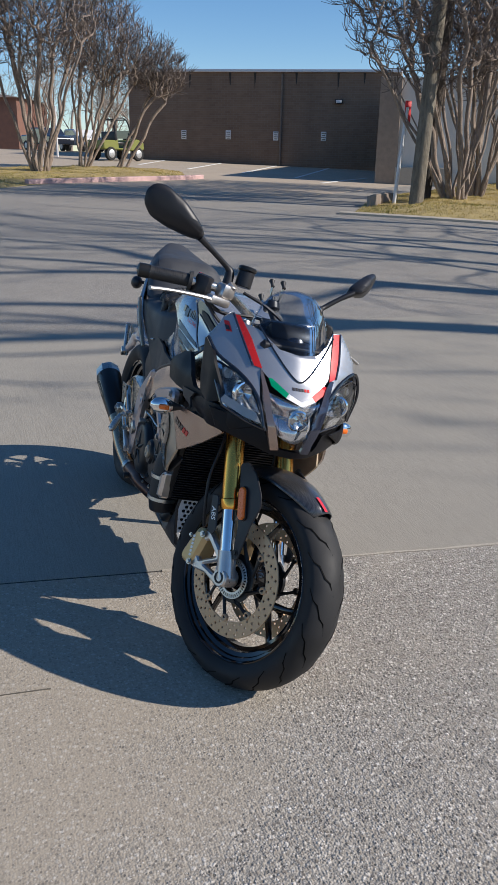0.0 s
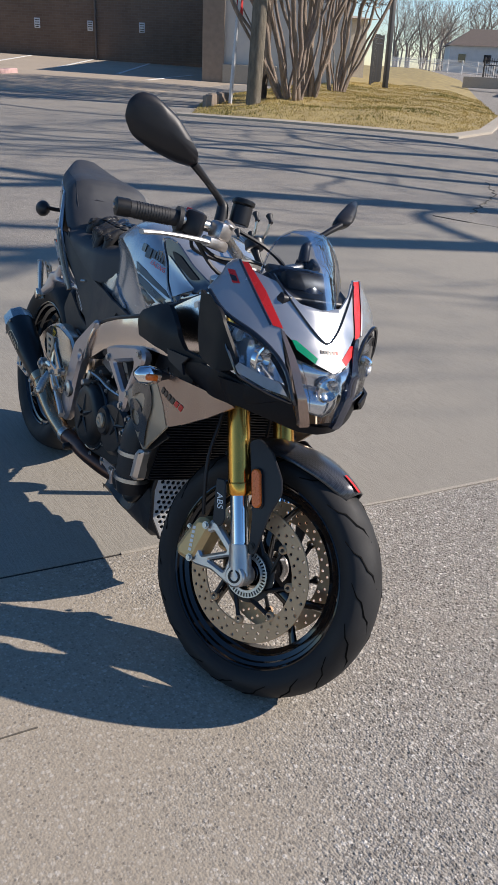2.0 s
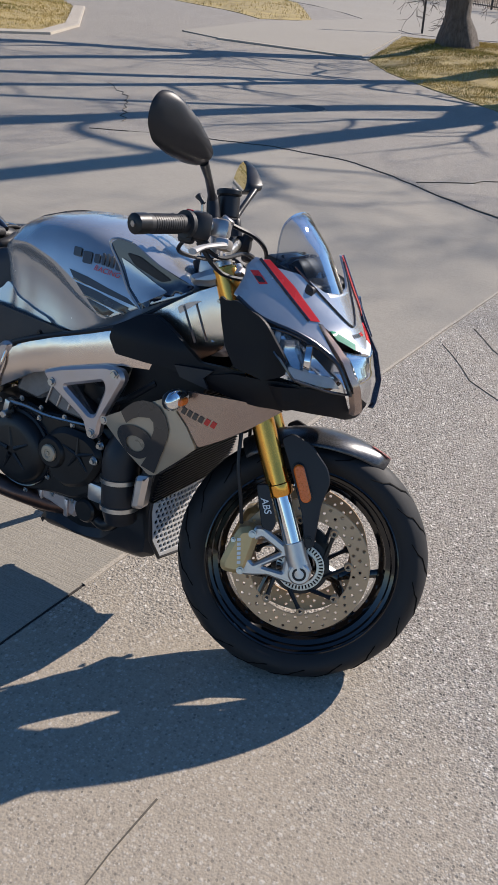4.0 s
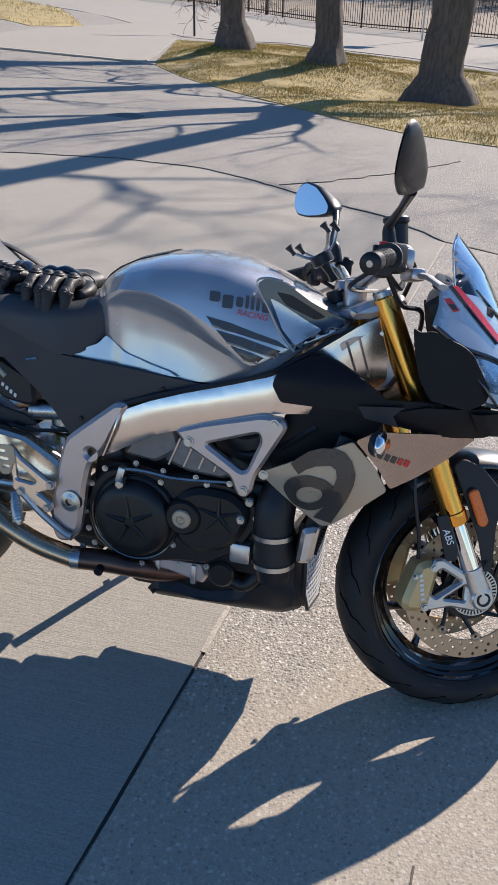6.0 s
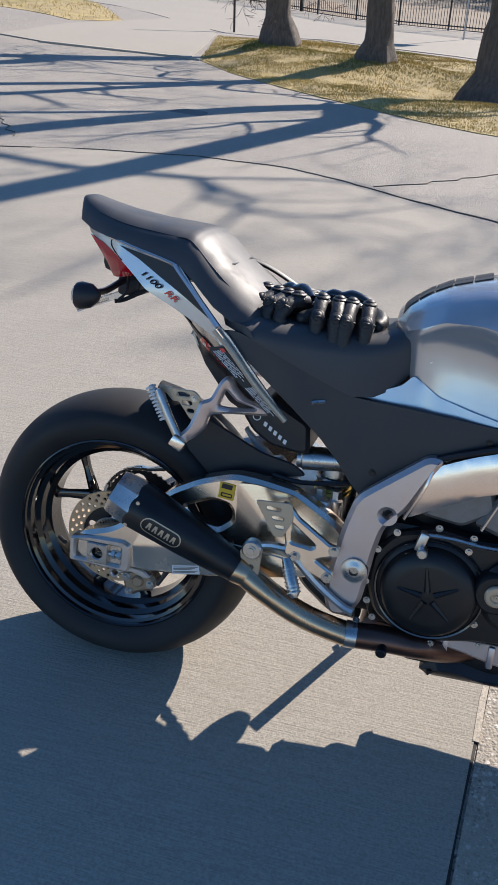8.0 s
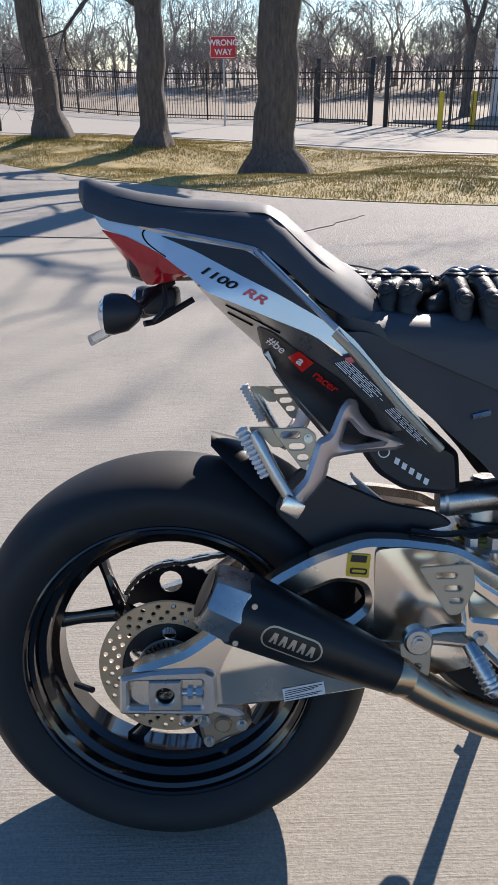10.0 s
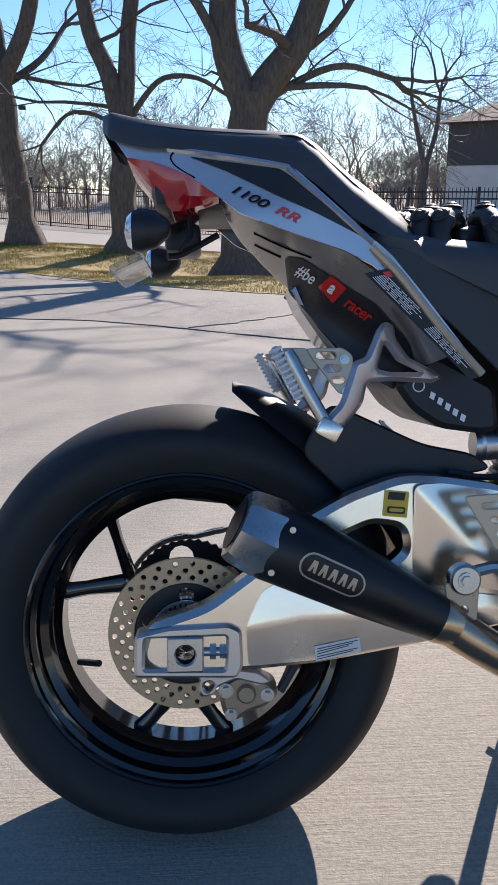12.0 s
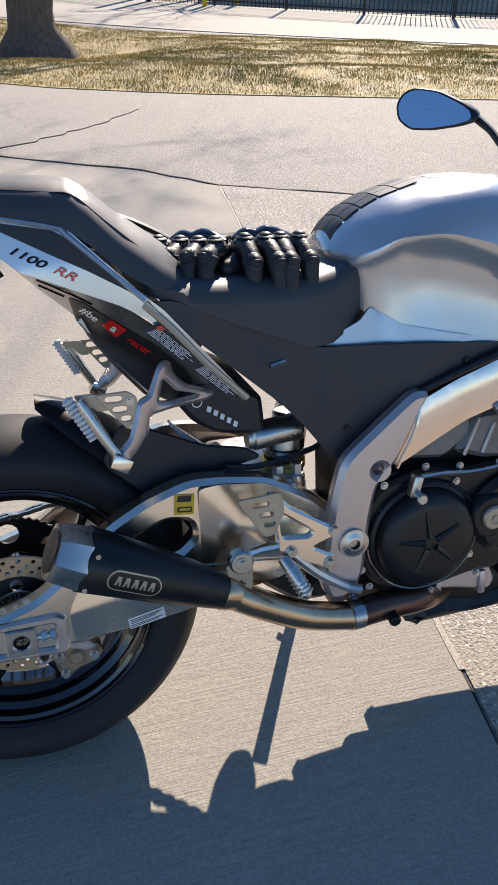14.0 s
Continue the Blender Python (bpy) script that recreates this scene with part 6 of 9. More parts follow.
oilf = bp_("coolant_hose", g_tube([(1.036, -0.16, 0.3), (1.034, -0.165, 0.34), (1.03, -0.165, 0.4), (1.027, -0.16, 0.46), (1.04, -0.14, 0.52)], [0.04, 0.045, 0.044, 0.045, 0.04], 26, 5), "black_plastic", en, "fat black rubber hose")
for p, d in (((1.034, -0.165, 0.338), (-0.004, 0.0, 0.06)), ((1.0295, -0.165, 0.408), (-0.004, 0.0, 0.06))):
    p, d = Vector(p), Vector(d).normalized()
    bp_("hose_clamp", g_tube([p - d * 0.006, p - d * 0.0055, p + d * 0.0055, p + d * 0.006], [0.046, 0.0485, 0.0485, 0.046], 40), "steel", oilf, "bright steel hose clamp")
for x, z in ((0.972, 0.475), (0.955, 0.43)):
    bp_("hose_fitting", join(g_cyl((x, -0.15, z), (x, -0.18, z), 0.0115, 12, None, 0.003), g_cyl((x, -0.178, z), (x, -0.186, z), 0.006, 6)), "steel", en)
bp_("drain_block", g_box((0.955, -0.15, 0.34), (0.05, 0.03, 0.05), 0.008), "alu", en)
bp_("water_pump", join(g_cyl((0.91, -0.1, 0.27), (0.91, -0.15, 0.27), 0.032, 20, None, 0.006), g_tube([(0.91, -0.12, 0.26), (0.96, -0.12, 0.24), (1.0, -0.11, 0.28)], 0.018, 10, 4)), "black_metal", en)

# rider's rearset
rs_ = bp_("rearset", join(g_plate(rounded([(0.523, 0.46), (0.523, 0.442), (0.478, 0.426), (0.517, 0.403), (0.515, 0.384), (0.498, 0.384), (0.435, 0.412), (0.415, 0.43), (0.418, 0.447), (0.402, 0.53), (0.416, 0.533), (0.44, 0.505), (0.505, 0.462)], 0.006), -0.21, -0.194, [rounded([(0.428, 0.452), (0.47, 0.447), (0.478, 0.455), (0.424, 0.496)], 0.006)], 0.004), g_tube([(0.42, -0.205, 0.437), (0.39, -0.208, 0.438), (0.36, -0.205, 0.43)], 0.008, 8)), "polished", None, "polished alloy rider footrest bracket")
bp_("heel_guard", g_plate(rounded([(0.352, 0.53), (0.425, 0.535), (0.43, 0.5), (0.412, 0.462), (0.395, 0.46)], 0.008), -0.214, -0.21, [stadium(0.03, 0.008, 4, 0.39, 0.518), stadium(0.025, 0.008, 4, 0.4, 0.5), stadium(0.02, 0.008, 4, 0.405, 0.482)], 0.001), "tan", rs_, "slotted alloy heel guard")
fp = bp_("footpeg", g_tube([(0.425, -0.212, 0.418), (0.44, -0.232, 0.392), (0.452, -0.245, 0.366), (0.455, -0.248, 0.358)], [0.010, 0.0125, 0.012, 0.006], 12), "steel", rs_, "knurled steel footpeg")
for k in range(7):
    c = Vector((0.434, -0.224, 0.403)).lerp(Vector((0.452, -0.245, 0.367)), k / 6)
    d = Vector((0.018, -0.021, -0.036)).normalized()
    bp_("peg_rib", g_cyl(c - d * 0.0011, c + d * 0.0011, 0.0142, 12), "alu", fp)
bp_("brake_pedal", g_tube([(0.44, -0.205, 0.42), (0.49, -0.2, 0.37), (0.54, -0.2, 0.335), (0.565, -0.205, 0.328)], [0.009, 0.009, 0.008, 0.009], 8, 4), "alu", rs_)
bp_("hanger_disc", join(g_cyl((0.355, -0.2, 0.425), (0.355, -0.222, 0.425), 0.02, 20, None, 0.003), g_bolt((0.355, -0.222, 0.425), (0, -1, 0), 0.007, 0.006)), "steel", rs_)
bp_("hanger_tab", g_plate(rounded([(0.33, 0.42), (0.375, 0.42), (0.372, 0.37), (0.337, 0.37)], 0.006), -0.214, -0.21, [circle2(0.355, 0.385, 0.006, 10)], 0.001), "tan", rs_, "alloy muffler hanger tab")
for x, z in ((0.514, 0.452), (0.506, 0.394), (0.44, 0.425)):
    bp_("bracket_bolt", g_bolt((x, -0.207, z), (0, -1, 0), 0.0075, 0.011), "steel", rs_)

# shock absorber
sh = bp_("shock_absorber", g_cyl((0.49, -0.02, 0.42), (0.5, -0.02, 0.60), 0.03, 18, None, 0.004), "steel", None, "gold and steel rear shock absorber")
bp_("spring", g_tube([(0.492 + 0.033 * math.cos(u), 0.0 + 0.033 * math.sin(u), 0.43 + 0.14 * u / 31.4) for u in np.linspace(0, 31.4, 90)], 0.006, 8), "shock_gold", sh, "brass yellow coil spring")
bp_("reservoir", join(g_cyl((0.41, -0.085, 0.583), (0.50, -0.075, 0.59), 0.024, 20, None, 0.004), g_cyl((0.404, -0.085, 0.583), (0.414, -0.085, 0.583), 0.02, 20)), "steel", sh, "silver shock reservoir")
bp_("collar", g_cyl((0.478, -0.055, 0.548), (0.48, -0.055, 0.572), 0.036, 24, None, 0.003), "steel", sh)
bp_("collar", g_cyl((0.477, -0.055, 0.534), (0.478, -0.055, 0.546), 0.038, 24, None, 0.004), "steel", sh)
for z in (0.516, 0.526):
    bp_("spring_coil", g_lathe([(0.03, 0.0), (0.0345, 0.0045), (0.039, 0.0), (0.0345, -0.0045)], 28, (0, 0, 0), True), "shock_gold", sh).matrix_basis = Matrix.Translation((0.477, -0.055, z)) @ pose(0, 0, 0, 96)
for x in (0.455, 0.488):
    bp_("link_rod", join(g_cyl((x, -0.09, 0.43), (x + 0.002, -0.09, 0.51), 0.0145, 14, None, 0.003), g_cyl((x + 0.002, -0.09, 0.508), (x + 0.002, -0.09, 0.528), 0.011, 6)), "alu", sh)
bp_("link_body", g_box((0.475, -0.085, 0.47), (0.06, 0.03, 0.06), 0.006), "alu", sh)
bp_("brake_line", g_tube([(0.36, -0.115, 0.548), (0.42, -0.11, 0.54), (0.52, -0.09, 0.55), (0.56, -0.08, 0.57)], 0.005, 6, 4), "black_plastic", sh)

# fuel tank
TX = [0.555, 0.58, 0.61, 0.65, 0.72, 0.80, 0.88, 0.95, 1.0, 1.05, 1.10, 1.14]
T_top = [0.892, 0.918, 0.938, 0.957, 0.977, 0.985, 0.979, 0.957, 0.937, 0.914, 0.892, 0.876]
T_bot = [0.845, 0.81, 0.775, 0.745, 0.732, 0.722, 0.727, 0.748, 0.772, 0.812, 0.845, 0.864]
T_sh = [0.045, 0.085, 0.115, 0.138, 0.158, 0.167, 0.168, 0.158, 0.145, 0.128, 0.108, 0.088]
T_we = [0.05, 0.10, 0.135, 0.156, 0.172, 0.18, 0.182, 0.174, 0.156, 0.136, 0.115, 0.095]
T_ze = [0.868, 0.868, 0.882, 0.902, 0.902, 0.875, 0.825, 0.785, 0.81, 0.835, 0.858, 0.868]


def tank_half(x):
    f = lambda a: float(np.interp(x, TX, a))
    zt, zb, ws, we, ze = f(T_top), f(T_bot), f(T_sh), f(T_we), f(T_ze)
    knee = 0.030 * float(np.interp(x, [0.58, 0.68, 0.8, 0.9, 0.96], [0.0, 1.0, 1.0, 0.5, 0.0]))
    zs = zt - 0.045
    if ze > zs - 0.012:
        zs = ze + 0.012
    return [(0, zt), (ws * 0.45, zt - 0.004), (ws * 0.8, zt - 0.017), (ws * 0.97, max(zs, ze + 0.01)), (we, ze), (we - knee * 0.5, ze - 0.014), (we - knee - 0.004, ze * 0.75 + zb * 0.25), (we - knee * 0.9 - 0.008, ze * 0.4 + zb * 0.6), (we - knee * 0.4 - 0.016, zb)]


def fine(xs, k):
    out = []
    for i in range(len(xs) - 1):
        out += [xs[i] + (xs[i + 1] - xs[i]) * j / k for j in range(k)]
    return out + [xs[-1]]


def tank_y(x, z):
    """Half width of the tank at x and height z."""
    h = sorted(tank_half(x)[3:], key=lambda p: p[1])
    return float(np.interp(z, [p[1] for p in h], [p[0] for p in h]))


def tank_surf(lift):
    return lambda x, z: (x, -tank_y(x, z) - lift, z)


rings = []
for x in fine(TX, 3):
    h = tank_half(x)
    rings.append([(x, -y, z) for y, z in reversed(h)] + [(x, y, z) for y, z in h[1:]])
tk = bp_("fuel_tank", g_loft(rings), "silver", None, "silver metallic fuel tank with deep knee recess", 38)
sm = tk.modifiers.new("soft", "SUBSURF")
sm.levels = sm.render_levels = 1
WING = [(0.515, 0.741), (0.555, 0.757), (0.59, 0.772), (0.608, 0.792), (0.63, 0.78), (0.66, 0.762), (0.72, 0.748), (0.77, 0.738), (0.79, 0.729), (0.70, 0.728), (0.60, 0.729), (0.54, 0.733)]


def wing_surf(x, z):
    """Carries the flank of the tank on to the rear in one sweep."""
    q = max(x, 0.625)
    h = tank_half(q)
    return (x, -h[-1][0] - 0.003 - 0.12 * (0.77 - z) + 0.06 * max(0.0, 0.57 - x), z)


bp_("rear_wing", g_skin(rounded(WING, 0.006), wing_surf, 0.012, 0.006), "silver", tk, "", 80)
FRONT = [(0.95, 0.945), (0.968, 0.957), (1.0, 0.952), (1.06, 0.912), (1.136, 0.876), (1.12, 0.862), (1.034, 0.812), (1.004, 0.85)]
bp_("front_cover", g_skin(rounded(FRONT, 0.008), tank_surf(0.004), 0.012, 0.005), "dark_blue", tk, "glossy navy tank front cover", 50)
bp_("cover_edge", g_tube([Vector(tank_surf(0.006)(x, z)) for x, z in ((1.034, 0.812), (1.004, 0.85), (0.975, 0.9), (0.95, 0.945), (0.968, 0.957), (1.0, 0.953))], 0.0028, 6, 5), "silver", tk)
bp_("air_slot", g_skin(rounded([(0.99, 0.93), (1.02, 0.925), (1.09, 0.885), (1.07, 0.878), (1.01, 0.905)], 0.006), tank_surf(0.0075), 0.01, 0.003), "black_plastic", tk)
bp_("cover_panel", g_skin(rounded([(0.978, 0.918), (1.0, 0.908), (1.06, 0.872), (1.085, 0.858), (1.036, 0.826), (1.008, 0.856)], 0.005), tank_surf(0.0075), 0.01, 0.003), "silver", tk)
for k, sp_ in enumerate(([(0.852, 0.871), (0.90, 0.862), (1.0, 0.832), (1.025, 0.816), (0.868, 0.853)], [(0.876, 0.845), (0.93, 0.834), (1.02, 0.808), (1.0, 0.797), (0.90, 0.822)], [(0.908, 0.815), (0.95, 0.805), (0.985, 0.792), (0.966, 0.782), (0.935, 0.79)])):
    bp_("stripe", g_skin(sp_, tank_surf(0.0012), 0.01, 0.002), "dark_brown", tk, "", 60)
    bp_("pinstripe", g_tube([Vector(tank_surf(0.002)(x, z)) for x, z in (sp_[-1], sp_[-2] if k != 1 else sp_[-2])], 0.0022, 5, 0), "tan", tk)
# maker's name on the tank: plain rounded blocks
for k, (w, h, dz) in enumerate(((0.019, 0.019, 0), (0.019, 0.025, -0.004), (0.012, 0.019, 0), (0.006, 0.025, 0.003), (0.006, 0.027, 0.004), (0.006, 0.025, 0.003), (0.018, 0.019, 0))):
    w, h, dz = w * 1.12, h * 1.05, dz * 1.1
    x = 0.866 + 1.22 * (0.0, 0.0225, 0.042, 0.0545, 0.0635, 0.0725, 0.088)[k]
    z = 0.911 - 0.14 * (x - 0.872) + dz
    bp_("brand_block", g_skin(rounded([(x - w / 2, z - h / 2), (x + w / 2, z - h / 2 - 0.001), (x + w / 2, z + h / 2 - 0.001), (x - w / 2, z + h / 2)], 0.004, 3), tank_surf(0.0012), 0.01, 0.002), "dark_brown", tk, "", 60)


def lettered(text, size, cx, cz, surf, tilt, mat, parent, shear=0.0, bold=0.0, name="lettering", wide=1.0, tall=1.0):
    g = g_text(text, size, pose(0, 0, 0, 0, 0, tilt) @ Matrix.Diagonal((wide, tall, 1, 1)), 0.0, shear, bold)
    V = []
    for v in g[0]:
        V.append(Vector(surf(cx + v.x, cz + v.y)))
    return bp_(name, (V, g[1]), mat, parent, "", 0)


lettered("RACING", 0.017, 0.945, 0.880, tank_surf(0.0016), -8, "red", tk, 0.2)
bp_("filler_cap", g_lathe([(0.001, 0.003), (0.035, 0.003), (0.045, 0.001), (0.047, -0.006)], 28), "steel", tk, "flush steel fuel filler cap").matrix_basis = Matrix.Translation((0.80, 0, 0.979)) @ pose(0, 0, 0, 90)
# rubber pad on the back of the tank, in separate segments
for i, (xa, xb) in enumerate(((0.568, 0.59), (0.593, 0.618), (0.621, 0.65), (0.653, 0.685), (0.688, 0.72))):
    for ya, yb in ((-0.9, -0.34), (-0.3, 0.3), (0.34, 0.9)):
        R = []
        for x in np.linspace(xa, xb, 4):
            h = tank_half(float(x))
            k = 0.052 / max(0.06, h[3][0])
            ys = np.linspace(ya, yb, 4) * k * h[3][0]
            R.append([(float(x), float(y), float(np.interp(abs(y), [p[0] for p in h[:4]], [p[1] for p in h[:4]])) - 0.0005) for y in ys])
        top = [[(x, y, z + 0.002) for x, y, z in r] for r in R]
        bp_("pad_segment", g_loft([a + list(reversed(b)) for a, b in zip(top, R)], True), "black_plastic", tk)

# seats
def seat_loft(rows, sag=0.0):
    R = []
    for x, zt, zb, w in rows:
        half = [(0, zt - sag), (w * 0.5, zt - sag * 0.6), (w * 0.82, zt - 0.006), (w * 0.97, zt - 0.022), (w, zt - 0.04 if zt - 0.04 > zb else (zt + zb) / 2), (w * 0.99, zb)]
        R.append([(x, -y, z) for y, z in reversed(half)] + [(x, y, z) for y, z in half[1:]])
    return g_loft(R)


def rowfine(rows, k=3):
    out = []
    for i in range(len(rows) - 1):
        for j in range(k):
            u = j / k
            out.append(tuple(a + (b - a) * u for a, b in zip(rows[i], rows[i + 1])))
    return out + [rows[-1]]


se = bp_("rider_seat", seat_loft(rowfine([(0.225, 0.885, 0.86, 0.10), (0.25, 0.878, 0.846, 0.155), (0.30, 0.868, 0.83, 0.172), (0.36, 0.862, 0.803, 0.168), (0.43, 0.858, 0.772, 0.16), (0.50, 0.856, 0.742, 0.15), (0.54, 0.86, 0.744, 0.138), (0.575, 0.868, 0.76, 0.12), (0.60, 0.88, 0.79, 0.105), (0.615, 0.885, 0.82, 0.09)], 4)), "vinyl", None, "black vinyl rider seat", 60)
PIL = [(-0.11, 1.048, 1.04, 1.022, 0.03), (-0.097, 1.05, 1.032, 1.002, 0.06), (-0.06, 1.039, 1.02, 0.987, 0.085), (-0.02, 1.029, 1.01, 0.979, 0.105), (0.05, 1.018, 1.0, 0.968, 0.126), (0.13, 1.012, 0.993, 0.95, 0.142), (0.16, 1.008, 0.987, 0.935, 0.148), (0.18, 0.997, 0.972, 0.919, 0.152), (0.20, 0.98, 0.952, 0.9, 0.156), (0.225, 0.957, 0.928, 0.877, 0.16), (0.26, 0.932, 0.902, 0.856, 0.162), (0.295, 0.906, 0.88, 0.85, 0.15), (0.316, 0.884, 0.866, 0.848, 0.125)]
R = []
for x, zt, zs, zb, w in rowfine(PIL, 3):
    half = [(0, zt), (w * 0.45, zt - 0.1 * (zt - zs)), (w * 0.68, zt - 0.42 * (zt - zs)), (w * 0.8, zs + 0.002), (w * 0.86, zs - 0.12 * (zs - zb)), (w * 0.96, zs - 0.5 * (zs - zb)), (w, zb)]
    R.append([(x, -y, z) for y, z in reversed(half)] + [(x, y, z) for y, z in half[1:]])
ps = bp_("pillion_seat", g_loft(R), "vinyl", None, "raised black vinyl pillion seat", 60)
bp_("strap", g_tube([(0.21, 0.085, 0.945), (0.25, 0.1, 0.935), (0.31, 0.11, 0.905), (0.38, 0.12, 0.86)], 0.014, 8, 4, squash=0.4), "vinyl", ps)
bp_("seam", g_tube([(-0.05, -0.072, 1.018), (0.02, -0.096, 1.004), (0.12, -0.113, 0.9935), (0.16, -0.1185, 0.988), (0.2, -0.125, 0.953), (0.25, -0.1285, 0.9095), (0.29, -0.122, 0.883)], 0.0014, 5, 5), "black_plastic", ps)

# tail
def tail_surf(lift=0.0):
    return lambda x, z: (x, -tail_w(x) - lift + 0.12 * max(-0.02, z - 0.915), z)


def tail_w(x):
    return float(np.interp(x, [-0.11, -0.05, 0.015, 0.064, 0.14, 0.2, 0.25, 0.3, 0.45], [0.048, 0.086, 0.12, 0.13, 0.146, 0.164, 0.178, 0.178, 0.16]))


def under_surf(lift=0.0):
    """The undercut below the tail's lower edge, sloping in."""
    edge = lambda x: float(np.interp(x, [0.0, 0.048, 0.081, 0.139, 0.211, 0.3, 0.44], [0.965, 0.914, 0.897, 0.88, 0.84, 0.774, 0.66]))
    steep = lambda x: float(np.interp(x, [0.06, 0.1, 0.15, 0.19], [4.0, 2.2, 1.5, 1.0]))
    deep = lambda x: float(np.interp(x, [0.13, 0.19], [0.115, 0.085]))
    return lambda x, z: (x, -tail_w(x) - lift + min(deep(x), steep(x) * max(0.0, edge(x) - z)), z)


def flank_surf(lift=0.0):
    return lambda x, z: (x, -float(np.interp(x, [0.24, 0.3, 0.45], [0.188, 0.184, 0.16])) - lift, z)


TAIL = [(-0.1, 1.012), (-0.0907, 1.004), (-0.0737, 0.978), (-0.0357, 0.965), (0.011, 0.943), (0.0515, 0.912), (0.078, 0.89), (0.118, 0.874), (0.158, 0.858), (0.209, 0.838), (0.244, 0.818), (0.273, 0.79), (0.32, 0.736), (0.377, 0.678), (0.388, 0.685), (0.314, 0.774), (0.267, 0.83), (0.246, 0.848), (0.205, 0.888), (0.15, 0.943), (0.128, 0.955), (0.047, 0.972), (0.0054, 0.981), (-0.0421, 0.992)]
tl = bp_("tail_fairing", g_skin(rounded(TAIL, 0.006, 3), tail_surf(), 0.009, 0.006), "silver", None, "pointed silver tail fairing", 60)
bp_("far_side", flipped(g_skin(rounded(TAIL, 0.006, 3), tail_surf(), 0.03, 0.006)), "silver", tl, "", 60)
bp_("panel_gap", g_tube([Vector(tail_surf(0.0005)(x, z)) for x, z in ((0.02, 0.938), (-0.005, 0.956), (-0.012, 0.97), (0.0, 0.979))], 0.0011, 5, 4), "groove", tl)
bp_("tail_inset", g_skin(rounded([(0.012, 0.966), (0.06, 0.957), (0.128, 0.9445), (0.141, 0.936), (0.229, 0.854), (0.212, 0.864), (0.17, 0.888), (0.12, 0.913), (0.06, 0.945)], 0.005), tail_surf(0.0025), 0.015, 0.002), "black_plastic", tl, "satin black inset", 60)
bp_("blue_edge", g_tube([Vector(tail_surf(0.003)(x, z)) for x, z in ((-0.015, 0.979), (0.047, 0.9655), (0.133, 0.947), (0.149, 0.9345), (0.243, 0.845))], 0.005, 6, 4, squash=0.8), "silver", tl, "pale silver edging")
bp_("filler", g_box((0.1, 0, 0.93), (0.28, 0.18, 0.05), 0.02), "black_plastic", tl)
for txt, mt, cx, cz in (("1100", "ink", 0.088, 0.911), ("RR", "red", 0.1365, 0.8865)):
    lettered(txt, 0.0225, cx, cz, tail_surf(0.0032), -28, mt, tl, 0.35, 0.0004, "lettering", 1.15, 0.72)
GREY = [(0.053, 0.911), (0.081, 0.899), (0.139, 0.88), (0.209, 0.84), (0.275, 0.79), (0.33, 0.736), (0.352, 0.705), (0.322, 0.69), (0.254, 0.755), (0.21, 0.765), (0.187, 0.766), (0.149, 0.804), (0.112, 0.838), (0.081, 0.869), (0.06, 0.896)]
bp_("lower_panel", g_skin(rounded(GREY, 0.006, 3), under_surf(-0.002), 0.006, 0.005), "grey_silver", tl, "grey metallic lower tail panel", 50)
for a, b in (((0.098, 0.872), (0.172, 0.835)), ((0.1, 0.86), (0.135, 0.842))):
    bp_("press_line", g_tube([Vector(under_surf(-0.0005)(a[0] + (b[0] - a[0]) * u, a[1] + (b[1] - a[1]) * u)) for u in (0, 0.33, 0.66, 1)], 0.0013, 5), "groove", tl)
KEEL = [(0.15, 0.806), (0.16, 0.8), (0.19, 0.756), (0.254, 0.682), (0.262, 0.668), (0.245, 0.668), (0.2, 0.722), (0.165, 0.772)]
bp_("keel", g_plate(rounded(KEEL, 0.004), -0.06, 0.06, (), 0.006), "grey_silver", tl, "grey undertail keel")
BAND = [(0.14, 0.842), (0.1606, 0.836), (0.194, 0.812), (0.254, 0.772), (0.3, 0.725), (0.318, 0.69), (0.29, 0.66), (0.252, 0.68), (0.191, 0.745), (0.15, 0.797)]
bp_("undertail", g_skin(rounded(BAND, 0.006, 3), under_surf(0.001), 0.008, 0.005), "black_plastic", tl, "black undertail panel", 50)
bp_("red_square", g_skin([(0.1837, 0.7994), (0.2038, 0.7777), (0.2178, 0.7947), (0.1975, 0.8109)], under_surf(0.0025), 0.008, 0.002), "red", tl, "", 0)
lettered("#be", 0.0175, 0.168, 0.8155, under_surf(0.0045), -37, "white", tl, 0, 0.0002)
lettered("racer", 0.018, 0.235, 0.767, under_surf(0.0045), -37, "red", tl, 0, 0.0004)
lettered("a", 0.019, 0.2005, 0.7955, under_surf(0.0055), -37, "white", tl, 0, 0.0006)
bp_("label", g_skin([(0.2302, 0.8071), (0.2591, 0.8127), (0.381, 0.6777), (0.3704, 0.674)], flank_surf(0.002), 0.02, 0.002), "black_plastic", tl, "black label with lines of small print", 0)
rnd = random.Random(5)
LA0, LA1, LA2 = Vector((0.2335, 0.805)), Vector((0.136, -0.129)), Vector((0.021, 0.0045))
